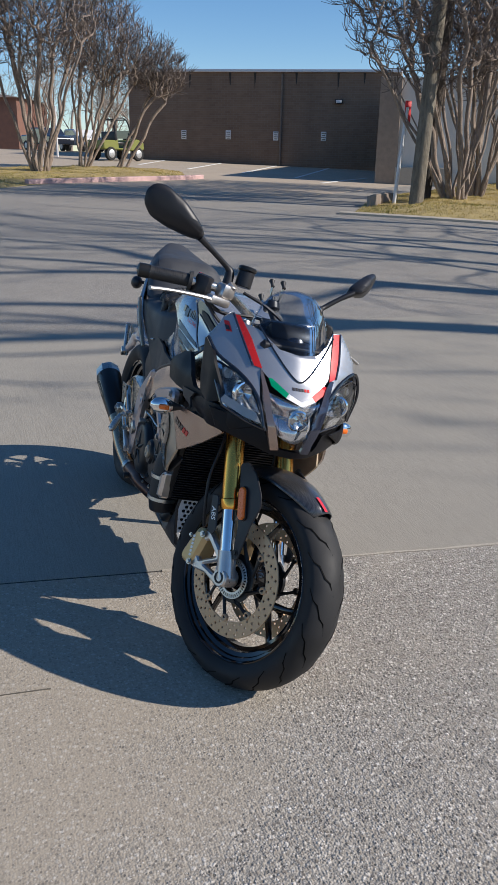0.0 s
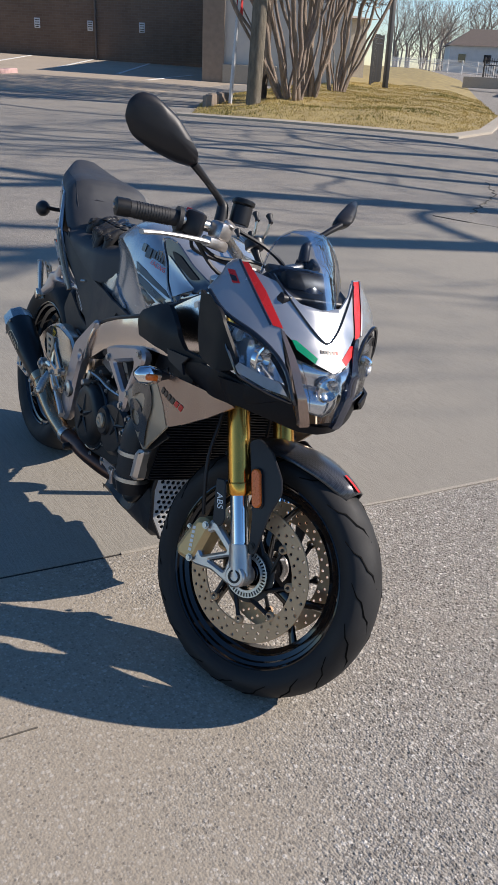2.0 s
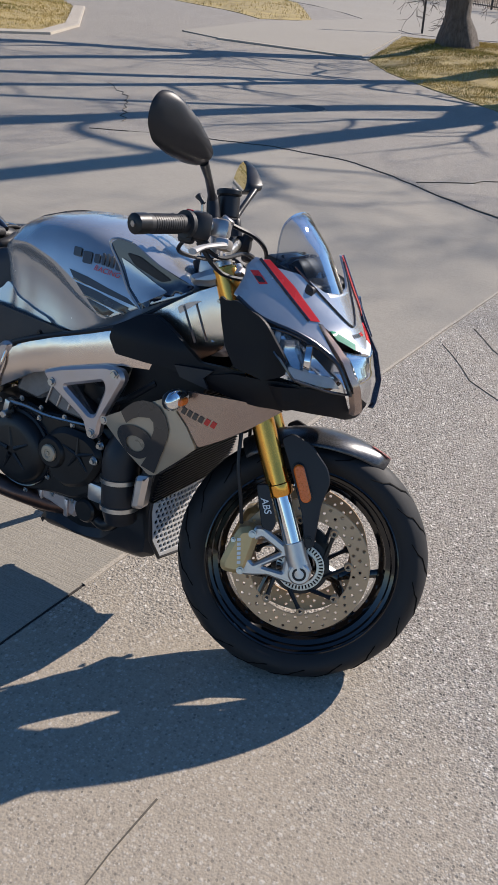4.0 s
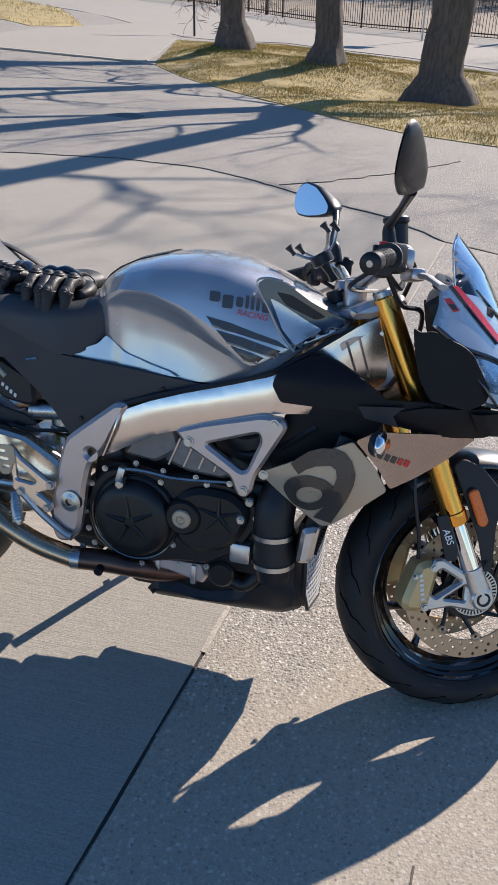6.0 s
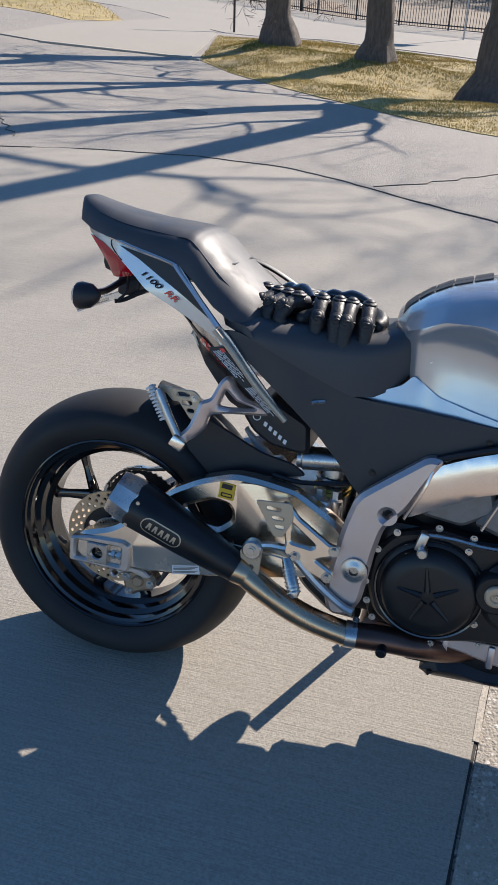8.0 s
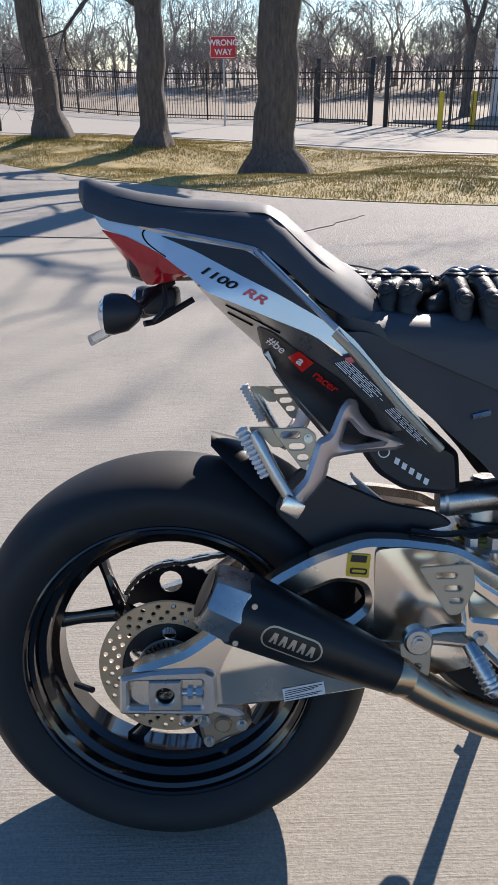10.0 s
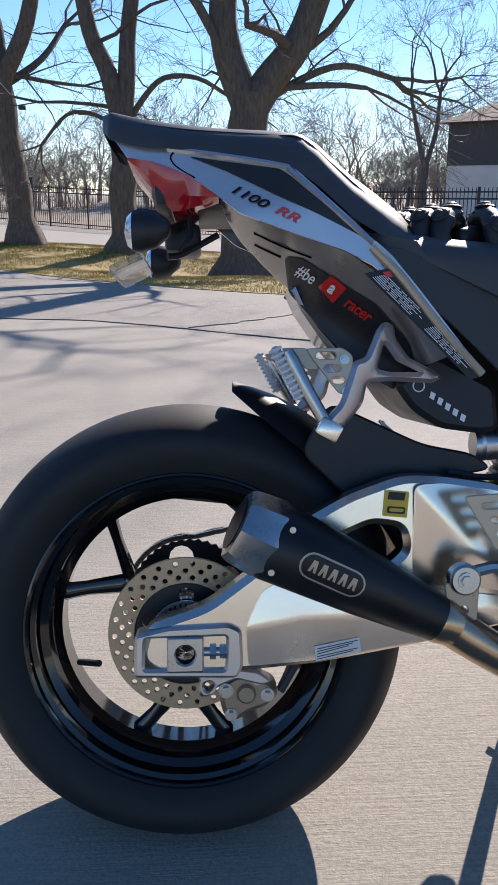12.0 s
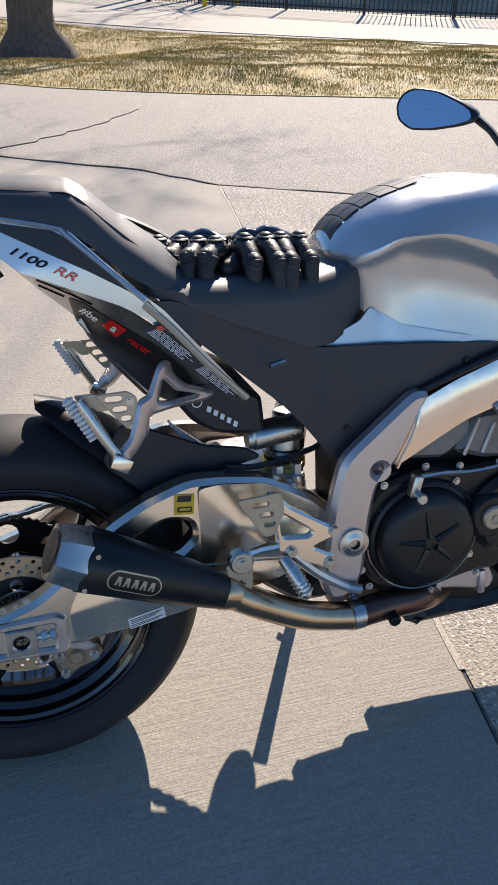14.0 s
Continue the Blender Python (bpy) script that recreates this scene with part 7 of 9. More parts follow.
for k in range(7):
    for u0, u1 in ((0.03, 0.46), (0.52, 0.95)):
        v = 0.12 + 0.125 * k
        e = u1 - rnd.uniform(0.0, 0.12) - (0.1 if k == 6 else 0)
        segs, q = [], u0
        while q < e - 0.02:
            r = min(e, q + rnd.uniform(0.05, 0.14))
            segs.append((q, r))
            q = r + 0.014
        o = Vector((0.0006, 0.0006))
        row = []
        for qa, qb in segs:
            a, b = LA0 + LA1 * qa + LA2 * v, LA0 + LA1 * qb + LA2 * v
            row.append(g_skin([tuple(a), tuple(b), tuple(b + o), tuple(a + o)], flank_surf(0.0035), 0.03, 0.0006))
        tagged(bp_("print", join(*row), "white", tl, "", 0), kind="stuff")
bp_("label_flag", g_skin([(0.2523, 0.8084), (0.2614, 0.8094), (0.266, 0.8027), (0.2575, 0.8011)], flank_surf(0.0045), 0.05, 0.0006), "red", tl, "", 0)
for s in (-1, 1):
    bp_("rail", g_tube([(0.24, s * 0.186, 0.84), (0.276, s * 0.187, 0.8035), (0.327, s * 0.182, 0.743), (0.386, s * 0.172, 0.682)], 0.0058, 8, 4), "tan", tl, "thin champagne subframe rail")
bp_("electronics_box", g_plate(rounded([(0.285, 0.668), (0.34, 0.71), (0.425, 0.665), (0.43, 0.605), (0.408, 0.6), (0.349, 0.608), (0.31, 0.633)], 0.012), -0.118, 0.118, (), 0.008), "black_plastic", tl, "black electronics box under the seat")
bp_("box_ring", g_plate(circle2(0.318, 0.666, 0.0085, 20), -0.119, -0.1196, [circle2(0.318, 0.666, 0.0068, 20)], 0), "white", tl, "", 0)
for k in range(5):
    x = 0.336 + k * 0.0105
    z = 0.654 - k * 0.0075
    bp_("brand_block", g_plate([(x - 0.0035, z - 0.004), (x + 0.0025, z - 0.0075), (x + 0.0055, z + 0.001), (x - 0.001, z + 0.0045)], -0.119, -0.1196, (), 0), "white", tl, "", 0)
def lamp_ring(x):
    top = float(np.interp(x, [-0.0725, -0.036, 0.0105, 0.051], [0.976, 0.966, 0.944, 0.916]))
    low = float(np.interp(x, [-0.0725, -0.041, -0.009, 0.018, 0.051], [0.973, 0.936, 0.899, 0.904, 0.912]))
    w = tail_w(x) - 0.004
    return [(x, -w, top), (x, -w * 0.97, top * 0.35 + low * 0.65), (x, -w * 0.86, low), (x, w * 0.86, low), (x, w * 0.97, top * 0.35 + low * 0.65), (x, w, top)]


bp_("tail_light", g_loft([lamp_ring(-0.0725 + 0.1235 * k / 14) for k in range(15)], True), "taillens", tl, "red tail lamp lens", 30)
br = bp_("plate_bracket", join(g_tube([(0.02, -0.03, 0.905), (-0.01, -0.05, 0.885), (-0.02, -0.1, 0.872), (-0.025, -0.14, 0.872)], 0.007, 8, 3), g_tube([(-0.02, 0.05, 0.885), (-0.025, 0.14, 0.872)], 0.007, 8), g_box((0.0, 0, 0.875), (0.05, 0.08, 0.04), 0.008), g_tube([(0.05, -0.04, 0.878), (0.0, -0.05, 0.85), (-0.02, -0.06, 0.845)], 0.005, 6, 3), g_tube([(0.01, -0.06, 0.90), (0.012, -0.075, 0.87), (-0.005, -0.08, 0.85)], 0.003, 6, 4)), "black_plastic", tl, "black rear bracket and wiring")
for s in (-1, 1):
    sg = bp_("rear_indicator", g_loft([[(-0.01 - 0.055 * u, s * 0.15 + math.cos(a) * r, 0.868 - 0.004 * u + math.sin(a) * r * 1.15) for a in np.linspace(0, 6.283, 16, endpoint=False)] for u, r in ((0, 0.004), (0.08, 0.011), (0.35, 0.021), (0.7, 0.024), (0.88, 0.022))], True), "black_plastic", br, "small black indicator with clear lens", 60)
    bp_("lens", g_loft([[(-0.01 - 0.055 * u, s * 0.15 + math.cos(a) * r, 0.868 - 0.004 * u + math.sin(a) * r * 1.15) for a in np.linspace(0, 6.283, 16, endpoint=False)] for u, r in ((0.88, 0.021), (1.0, 0.016), (1.06, 0.006))], True), "reflector", sg)
bp_("plate_holder", g_plate(rounded([(-0.1, 0.83), (-0.055, 0.85), (-0.05, 0.838), (-0.095, 0.815)], 0.004), -0.08, 0.08, (), 0.002), "screen", br, "clear plastic plate holder")

# side covers under the seat
SIDE = [(0.235, 0.838), (0.30, 0.79), (0.40, 0.70), (0.45, 0.655), (0.49, 0.61), (0.52, 0.57), (0.545, 0.545), (0.60, 0.598), (0.655, 0.642), (0.757, 0.683), (0.86, 0.72), (0.70, 0.734), (0.56, 0.738), (0.50, 0.742), (0.43, 0.775), (0.36, 0.812), (0.28, 0.84)]
for s in (-1, 1):
    sc = bp_("side_cover", g_skin(rounded(SIDE, 0.008, 3), lambda x, z: (x, s * (float(np.interp(x, [0.23, 0.3, 0.4, 0.5, 0.6, 0.7, 0.8], [0.172, 0.172, 0.156, 0.144, 0.15, 0.166, 0.166])) - 0.012 * max(0, 0.68 - z)), z), 0.02, 0.008, (0, -s, 0)), "panel", None, "satin black side cover", 50)
    if s < 0:
        for x, y, z in ((0.56, -0.146, 0.6), (0.76, -0.166, 0.70)):
            bp_("fastener", g_bolt((x, y, z), (0, -1, 0), 0.005, 0.005), "black_metal", sc)
        bp_("seat_lock", g_tube([(0.43, -0.1545, 0.722), (0.455, -0.151, 0.727)], 0.004, 6), "steel", sc)
HP = [(1.127, 0.838), (1.15, 0.852), (1.178, 0.858), (1.212, 0.875), (1.222, 0.84), (1.22, 0.79), (1.205, 0.768), (1.158, 0.757)]
hp = bp_("head_panel", g_skin(rounded(HP, 0.006, 3), spar_surf(-1, 0.003, 0.0), 0.012, 0.004), "cast", fr, "satin cast steering head panel", 50)
for a, b in (((1.14, 0.842), (1.168, 0.765)), ((1.163, 0.85), (1.19, 0.77))):
    bp_("panel_rib", g_tube([Vector(spar_surf(-1, 0.004, 0.0)(a[0] + (b[0] - a[0]) * u, a[1] + (b[1] - a[1]) * u)) for u in (0, 0.5, 1)], 0.0028, 6), "cast", hp)
bp_("panel_screw", g_bolt(spar_surf(-1, 0.003, 0.0)(1.205, 0.862), (0, -1, 0), 0.004, 0.004), "steel", hp)
bp_("tank_seal", g_tube([(0.60, -0.16, 0.60), (0.66, -0.17, 0.648), (0.76, -0.178, 0.69), (0.86, -0.182, 0.722), (0.99, -0.176, 0.766), (1.06, -0.155, 0.808), (1.15, -0.115, 0.868)], 0.0065, 8, 4), "black_plastic", fr)

# pillion footrests
for s in (-1, 1):
    f = (lambda g: g) if s < 0 else flipped
    ARM = [(0.252, 0.74), (0.262, 0.75), (0.276, 0.746), (0.279, 0.728), (0.3, 0.703), (0.345, 0.684), (0.35, 0.676), (0.338, 0.669), (0.273, 0.673), (0.238, 0.672), (0.232, 0.645), (0.212, 0.622), (0.19, 0.61), (0.178, 0.622), (0.201, 0.647), (0.213, 0.679), (0.219, 0.699), (0.236, 0.703)]
    pb = bp_("pillion_footrest", f(g_plate(rounded(ARM, 0.007), -0.198, -0.18, [rounded([(0.262, 0.722), (0.281, 0.699), (0.318, 0.684), (0.27, 0.685), (0.252, 0.689)], 0.005)], 0.006, lambda x, z, y: Vector((x, y + 0.075 * max(0.0, min(1.0, (x - 0.2) / 0.14)), z)))), "cast", None, "cast alloy pillion footrest bracket")
    bp_("heel_plate", f(g_plate(rounded([(0.158, 0.715), (0.205, 0.716), (0.218, 0.706), (0.218, 0.655), (0.2, 0.658), (0.167, 0.701)], 0.005), -0.182, -0.177, [stadium(0.026, 0.009, 4, 0.184, 0.706), stadium(0.022, 0.009, 4, 0.192, 0.69), stadium(0.016, 0.009, 4, 0.2, 0.675)], 0.001)), "tan", pb, "slotted alloy heel plate")
    bp_("footpeg", f(g_tube([(0.134, -0.19, 0.712), (0.14, -0.19, 0.7), (0.16, -0.192, 0.66), (0.182, -0.194, 0.622)], [0.007, 0.0095, 0.009, 0.0085], 10)), "steel", pb, "folded ribbed steel peg")
    bp_("peg_tread", f(join(g_box((0.135, -0.186, 0.684), (0.013, 0.012, 0.075), 0.004, 1, (0, -28, 0)), *[g_box((0.119 + 0.031 * u, -0.189, 0.713 - 0.058 * u), (0.017, 0.016, 0.0042), 0.0012, 1, (0, -28, 0)) for u in np.linspace(0.0, 1.0, 10)])), "plate_white", pb, "pale toothed peg tread")
    bp_("guard_plate", f(g_plate(rounded([(0.128, 0.716), (0.158, 0.716), (0.17, 0.706), (0.176, 0.688), (0.16, 0.688), (0.147, 0.702), (0.134, 0.704)], 0.004), -0.176, -0.172, (), 0.001)), "tan", pb)
    bp_("peg_hinge", f(g_box((0.185, -0.196, 0.614), (0.03, 0.03, 0.024), 0.004, 2, (0, 30, 0))), "polished", pb)
    for x, z in ((0.207, 0.701), (0.21, 0.661)):
        bp_("bolt", f(g_bolt((x, -0.182, z), (0, -1, 0), 0.0042, 0.005)), "steel", pb)

# side stand
bp_("side_stand", join(g_tube([(0.545, 0.12, 0.27), (0.58, 0.2, 0.16), (0.625, 0.285, 0.072)], [0.015, 0.013, 0.012], 10), g_box((0.632, 0.29, 0.066), (0.08, 0.05, 0.012), 0.004), g_tube([(0.59, 0.21, 0.145), (0.565, 0.225, 0.14)], 0.006, 6)), "black_metal", None, "black side stand")

# belly pan, radiator and ducts
BEL = [(0.705, 0.158), (0.735, 0.195), (0.78, 0.20), (0.85, 0.185), (0.93, 0.205), (1.0, 0.275), (1.055, 0.355), (1.095, 0.425), (1.105, 0.34), (1.105, 0.25), (1.095, 0.19), (1.05, 0.165), (0.95, 0.155), (0.82, 0.150), (0.735, 0.146)]
be = bp_("belly_pan", g_plate(rounded(BEL, 0.01), -0.118, 0.118, (), 0.02, lambda x, z, y: Vector((x, y * (0.5 + 0.5 * max(0.0, min(1.0, (z - 0.145) / 0.1))) if y > 0 else y * (0.8 + 0.2 * max(0.0, min(1.0, (z - 0.145) / 0.08))), z))), "black_plastic", None, "pointed satin black belly pan")
GR = [(-0.12, 0.425), (-0.132, 0.33), (-0.122, 0.248), (-0.092, 0.193), (0, 0.183), (0.092, 0.193), (0.122, 0.248), (0.132, 0.33), (0.12, 0.425), (0, 0.435)]
to_front = lambda u, v, w: Vector((w + 0.004 - 1.1 * u * u, u, v))
hexes = []
for i in range(17):
    for j in range(20):
        h = circle2(-0.132 + j * 0.0138 + (i % 2) * 0.0069, 0.196 + i * 0.0145, 0.006, 6, 0.52)
        if all(in_poly(p[0] * 1.06, 0.31 + (p[1] - 0.31) * 1.05, GR) for p in h):
            hexes.append(h)
bp_("grille", g_plate(GR, 1.118, 1.113, hexes, 0.0005, to_front), "plate_white", be, "pale honeycomb grille", 0)
bp_("grille_backing", g_plate([(u * 0.97, 0.31 + (v - 0.31) * 0.97) for u, v in GR], 1.111, 1.09, (), 0.001, to_front), "black_metal", be)
bp_("grille_frame", g_tube([to_front(u, v, 1.116) for u, v in GR + GR[:1]], 0.005, 8), "black_plastic", be)
ra = bp_("radiator", g_box((1.135, 0, 0.515), (0.04, 0.36, 0.29), 0.006, 2, (0, 14, 0)), "black_metal", None, "curved black finned radiator")
fins = []
for k in range(34):
    z = -0.14 + k * 0.0085
    fins.append(moved(g_box((0.024, 0, z), (0.008, 0.33, 0.0025), 0), Matrix.Translation((1.135, 0, 0.515)) @ pose(0, 0, 0, 0, 14, 0)))
tagged(bp_("fin", join(*fins), "black_plastic", ra, "", 0), kind="stuff")
for s in (-1, 1):
    bp_("tank_end", g_plate(rounded([(1.088, 0.36), (1.122, 0.366), (1.134, 0.455), (1.096, 0.445)], 0.012), s * 0.165, s * 0.205, (), 0.01), "alu", ra, "bare alloy radiator end tank")
    bp_("shroud", g_skin(rounded([(1.125, 0.475), (1.135, 0.455), (1.165, 0.472), (1.225, 0.53), (1.21, 0.54), (1.16, 0.5)], 0.008), lambda x, z: (x, s * (0.2 - 0.12 * (x - 1.13)), z), 0.03, 0.006, (0, -s, 0)), "black_plastic", ra)


def panel_y(x):
    return float(np.interp(x, [0.98, 1.08, 1.18, 1.26, 1.34, 1.42], [0.205, 0.225, 0.232, 0.22, 0.19, 0.15]))


def panel_surf(s, lift=0.0):
    return lambda x, z: (x, s * (panel_y(x) + lift - 0.25 * max(0, 0.56 - z)), z)


PAN = [(0.995, 0.56), (1.09, 0.615), (1.185, 0.665), (1.235, 0.612), (1.262, 0.568), (1.21, 0.518), (1.155, 0.468), (1.135, 0.462), (1.092, 0.49), (1.045, 0.522)]
PAN2 = [(1.19, 0.668), (1.23, 0.692), (1.34, 0.692), (1.42, 0.682), (1.365, 0.635), (1.312, 0.598), (1.268, 0.573), (1.24, 0.615)]
for s in (-1, 1):
    sf = bp_("side_fairing", g_skin(rounded(PAN, 0.006, 3), panel_surf(s), 0.018, 0.006, (0, -s, 0)), "tan", None, "champagne side fairing with a large dark round letterform", 50)
    bp_("front_section", g_skin(rounded(PAN2, 0.006, 3), panel_surf(s, 0.002), 0.018, 0.006, (0, -s, 0)), "bronze", sf, "bronze-grey front section", 50)
    if s < 0:
        bowl = rounded([(1.048, 0.54), (1.062, 0.566), (1.099, 0.58), (1.142, 0.575), (1.163, 0.556), (1.15, 0.52), (1.112, 0.493), (1.07, 0.505)], 0.02, 4)
        eye_ = rounded([(1.077, 0.529), (1.086, 0.547), (1.106, 0.556), (1.132, 0.552), (1.136, 0.538), (1.125, 0.522), (1.106, 0.512), (1.086, 0.514)], 0.012, 4)
        bp_("roundel", g_plate(bowl, 0.0, 0.0009, [eye_], 0, lambda x, z, y: Vector(panel_surf(-1, 0.0022 + y)(x, z))), "dark_brown", sf, "", 60)
        ARC = [(1.063, 0.598), (1.079, 0.615), (1.1, 0.632), (1.125, 0.643), (1.15, 0.646), (1.172, 0.64), (1.188, 0.624), (1.198, 0.597), (1.197, 0.575), (1.188, 0.545), (1.157, 0.475), (1.119, 0.482), (1.141, 0.515), (1.154, 0.556), (1.161, 0.585), (1.158, 0.602), (1.146, 0.609), (1.116, 0.602), (1.097, 0.592), (1.082, 0.578)]
        bp_("roundel_arc", g_skin(ARC, panel_surf(-1, 0.004), 0.01, 0.001, (0, 1, 0)), "dark_brown", sf, "", 60)
        for k in range(6):
            x = 1.222 + k * 0.013
            bp_("brand_block", g_skin([(x, 0.643 - 0.27 * (x - 1.222)), (x + 0.009, 0.639 - 0.27 * (x - 1.222)), (x + 0.014, 0.652 - 0.27 * (x - 1.222)), (x + 0.005, 0.656 - 0.27 * (x - 1.222))], panel_surf(-1, 0.004), 0.02, 0.001), "dark_brown" if k < 4 else "red", sf, "", 0)
        bp_("screw", g_bolt(panel_surf(-1)(1.005, 0.558), (0, -1, 0), 0.007, 0.005), "steel", sf)
    ind = bp_("front_indicator", g_loft([[(1.238 + x, s * (0.225 + y), 0.685 + z) for x, y, z in [(r * math.cos(a) * 0.6 - 0.1 * u, u * 1.0 + 0.0, r * math.sin(a) * 0.95) for a in np.linspace(0, 6.283, 14, endpoint=False)]] for u, r in ((0.0, 0.007), (0.015, 0.012), (0.035, 0.02), (0.055, 0.023), (0.075, 0.018), (0.084, 0.006))], True), "black_plastic", None, "clear teardrop front indicator", 60)
    bp_("lens", g_loft([[(1.242 + x, s * (0.225 + y), 0.685 + z) for x, y, z in [(r * math.cos(a) * 0.62 + 0.004 - 0.1 * u, u, r * math.sin(a) * 0.98) for a in np.linspace(0, 6.283, 14, endpoint=False)]] for u, r in ((0.025, 0.014), (0.037, 0.021), (0.055, 0.024), (0.075, 0.019), (0.085, 0.006))], True), "chrome", ind, "clear silvery lens", 60)
    bp_("bulb", g_box((1.25, s * 0.275, 0.685), (0.02, 0.03, 0.016), 0.006), "amber", ind)
    DUCT = [(1.01, 0.755), (1.018, 0.782), (1.075, 0.815), (1.11, 0.822), (1.142, 0.81), (1.189, 0.785), (1.238, 0.75), (1.346, 0.752), (1.29, 0.735), (1.24, 0.712), (1.162, 0.722), (1.09, 0.722), (1.03, 0.722)]
    bp_("air_duct", g_skin(rounded(DUCT, 0.006, 3), lambda x, z: (x, s * (0.218 - 0.03 * max(0, (x - 1.12) / 0.2) - 0.9 * max(0, z - 0.77) ** 1.2), z), 0.015, 0.012, (0, -s, 0)), "matt_black", None, "pointed satin black air duct", 40)
    bp_("duct_facet", g_skin([(1.185, 0.735), (1.275, 0.742), (1.255, 0.722), (1.268, 0.7), (1.2, 0.712)], lambda x, z: (x, s * (0.222 - 0.1 * max(0, x - 1.12)), z), 0.02, 0.006, (0, -s, 0)), "black_plastic", sf, "", 30)
    BEAK = [(1.20, 0.715), (1.238, 0.722), (1.317, 0.745), (1.414, 0.752), (1.47, 0.746), (1.52, 0.738), (1.48, 0.712), (1.434, 0.69), (1.336, 0.687), (1.242, 0.70)]
    bp_("lower_cowl", g_skin(rounded(BEAK, 0.006, 3), lambda x, z: (x, s * (np.interp(x, [1.2, 1.38, 1.47, 1.53], [0.2, 0.198, 0.16, 0.09]) - 0.4 * max(0, 0.72 - z)), z), 0.015, 0.008, (0, -s, 0)), "matt_black", None, "dark lower cowl below the headlights", 40)

for s in (-1, 1):
    bp_("inner_panel", g_plate(rounded([(1.0, 0.58), (1.04, 0.71), (1.17, 0.715), (1.24, 0.70), (1.2, 0.6), (1.12, 0.5), (1.04, 0.5)], 0.01), s * 0.14, s * 0.155, (), 0.003), "matt_black", None, "black inner fairing panel")

# nose
NZ = [0.60, 0.66, 0.70, 0.75, 0.80, 0.855, 0.914, 0.997, 1.05, 1.10]
NX = [1.50, 1.535, 1.552, 1.552, 1.53, 1.48, 1.44, 1.39, 1.34, 1.28]


def nose(lift=0.0):
    return lambda y, z: (float(np.interp(z, NZ, NX)) - (3.0 if y < 0 else float(np.interp(z, [0.75, 0.88], [4.0, 1.6]))) * y * y + lift, y, z)


def both(poly):
    return (poly, [(-y, z) for y, z in reversed(poly)])


nc = bp_("nose_cowl", g_skin(rounded([(-0.146, 0.966), (-0.1, 0.955), (-0.053, 0.921), (0, 0.915), (0.053, 0.921), (0.085, 0.948), (0.1, 0.975), (0.094, 0.913), (0.088, 0.868), (0.066, 0.845), (0.035, 0.818), (0, 0.804), (-0.043, 0.82), (-0.08, 0.851), (-0.097, 0.866), (-0.118, 0.922)], 0.005, 3), nose(), 0.01, 0.005, (-1, 0, 0)), "silver", None, "silver pointed nose cowl with red and green flashes", 60)
# each side by itself: the near one is seen at a slant, the far one nearly edge-on
COWL = ([(-0.212, 0.908), (-0.2, 0.926), (-0.188, 0.945), (-0.18, 0.964), (-0.162, 0.981), (-0.146, 0.968), (-0.116, 0.924), (-0.098, 0.866), (-0.101, 0.835), (-0.104, 0.794), (-0.109, 0.805), (-0.123, 0.827), (-0.147, 0.85), (-0.189, 0.873)],
        [(0.104, 0.979), (0.134, 0.98), (0.16, 0.945), (0.181, 0.91), (0.185, 0.886), (0.137, 0.868), (0.09, 0.832), (0.096, 0.871), (0.098, 0.92)])
STRUT = ([(-0.1, 0.866), (-0.097, 0.831), (-0.096, 0.803), (-0.088, 0.763), (-0.074, 0.715), (-0.063, 0.685), (-0.044, 0.69), (-0.06, 0.735), (-0.075, 0.776), (-0.083, 0.825), (-0.095, 0.866)],
         [(0.077, 0.846), (0.092, 0.867), (0.104, 0.866), (0.086, 0.822), (0.065, 0.769), (0.041, 0.711), (0.039, 0.686), (0.012, 0.688), (0.024, 0.741), (0.043, 0.789)])
RED = ([(-0.158, 0.977), (-0.147, 0.978), (-0.12, 0.932), (-0.0955, 0.869), (-0.114, 0.871), (-0.136, 0.923)],
       [(0.104, 0.977), (0.124, 0.979), (0.12, 0.915), (0.108, 0.871), (0.089, 0.862), (0.096, 0.913)])
EDGING = ([(-0.212, 0.906), (-0.191, 0.872), (-0.148, 0.848), (-0.122, 0.825), (-0.104, 0.794), (-0.091, 0.745), (-0.084, 0.733)],
          [(0.086, 0.824), (0.138, 0.866), (0.187, 0.884), (0.22, 0.824), (0.212, 0.745)])
LAMPS = ([(-0.194, 0.857), (-0.157, 0.847), (-0.12, 0.821), (-0.1, 0.788), (-0.086, 0.733), (-0.13, 0.742), (-0.182, 0.761), (-0.197, 0.808)],
         [(0.175, 0.867), (0.122, 0.847), (0.073, 0.807), (0.052, 0.747), (0.113, 0.756), (0.2, 0.752), (0.207, 0.815), (0.197, 0.859)])
DARK = (((-0.161, 0.979), (-0.139, 0.924), (-0.117, 0.871)), ((0.128, 0.979), (0.124, 0.915), (0.112, 0.871)))
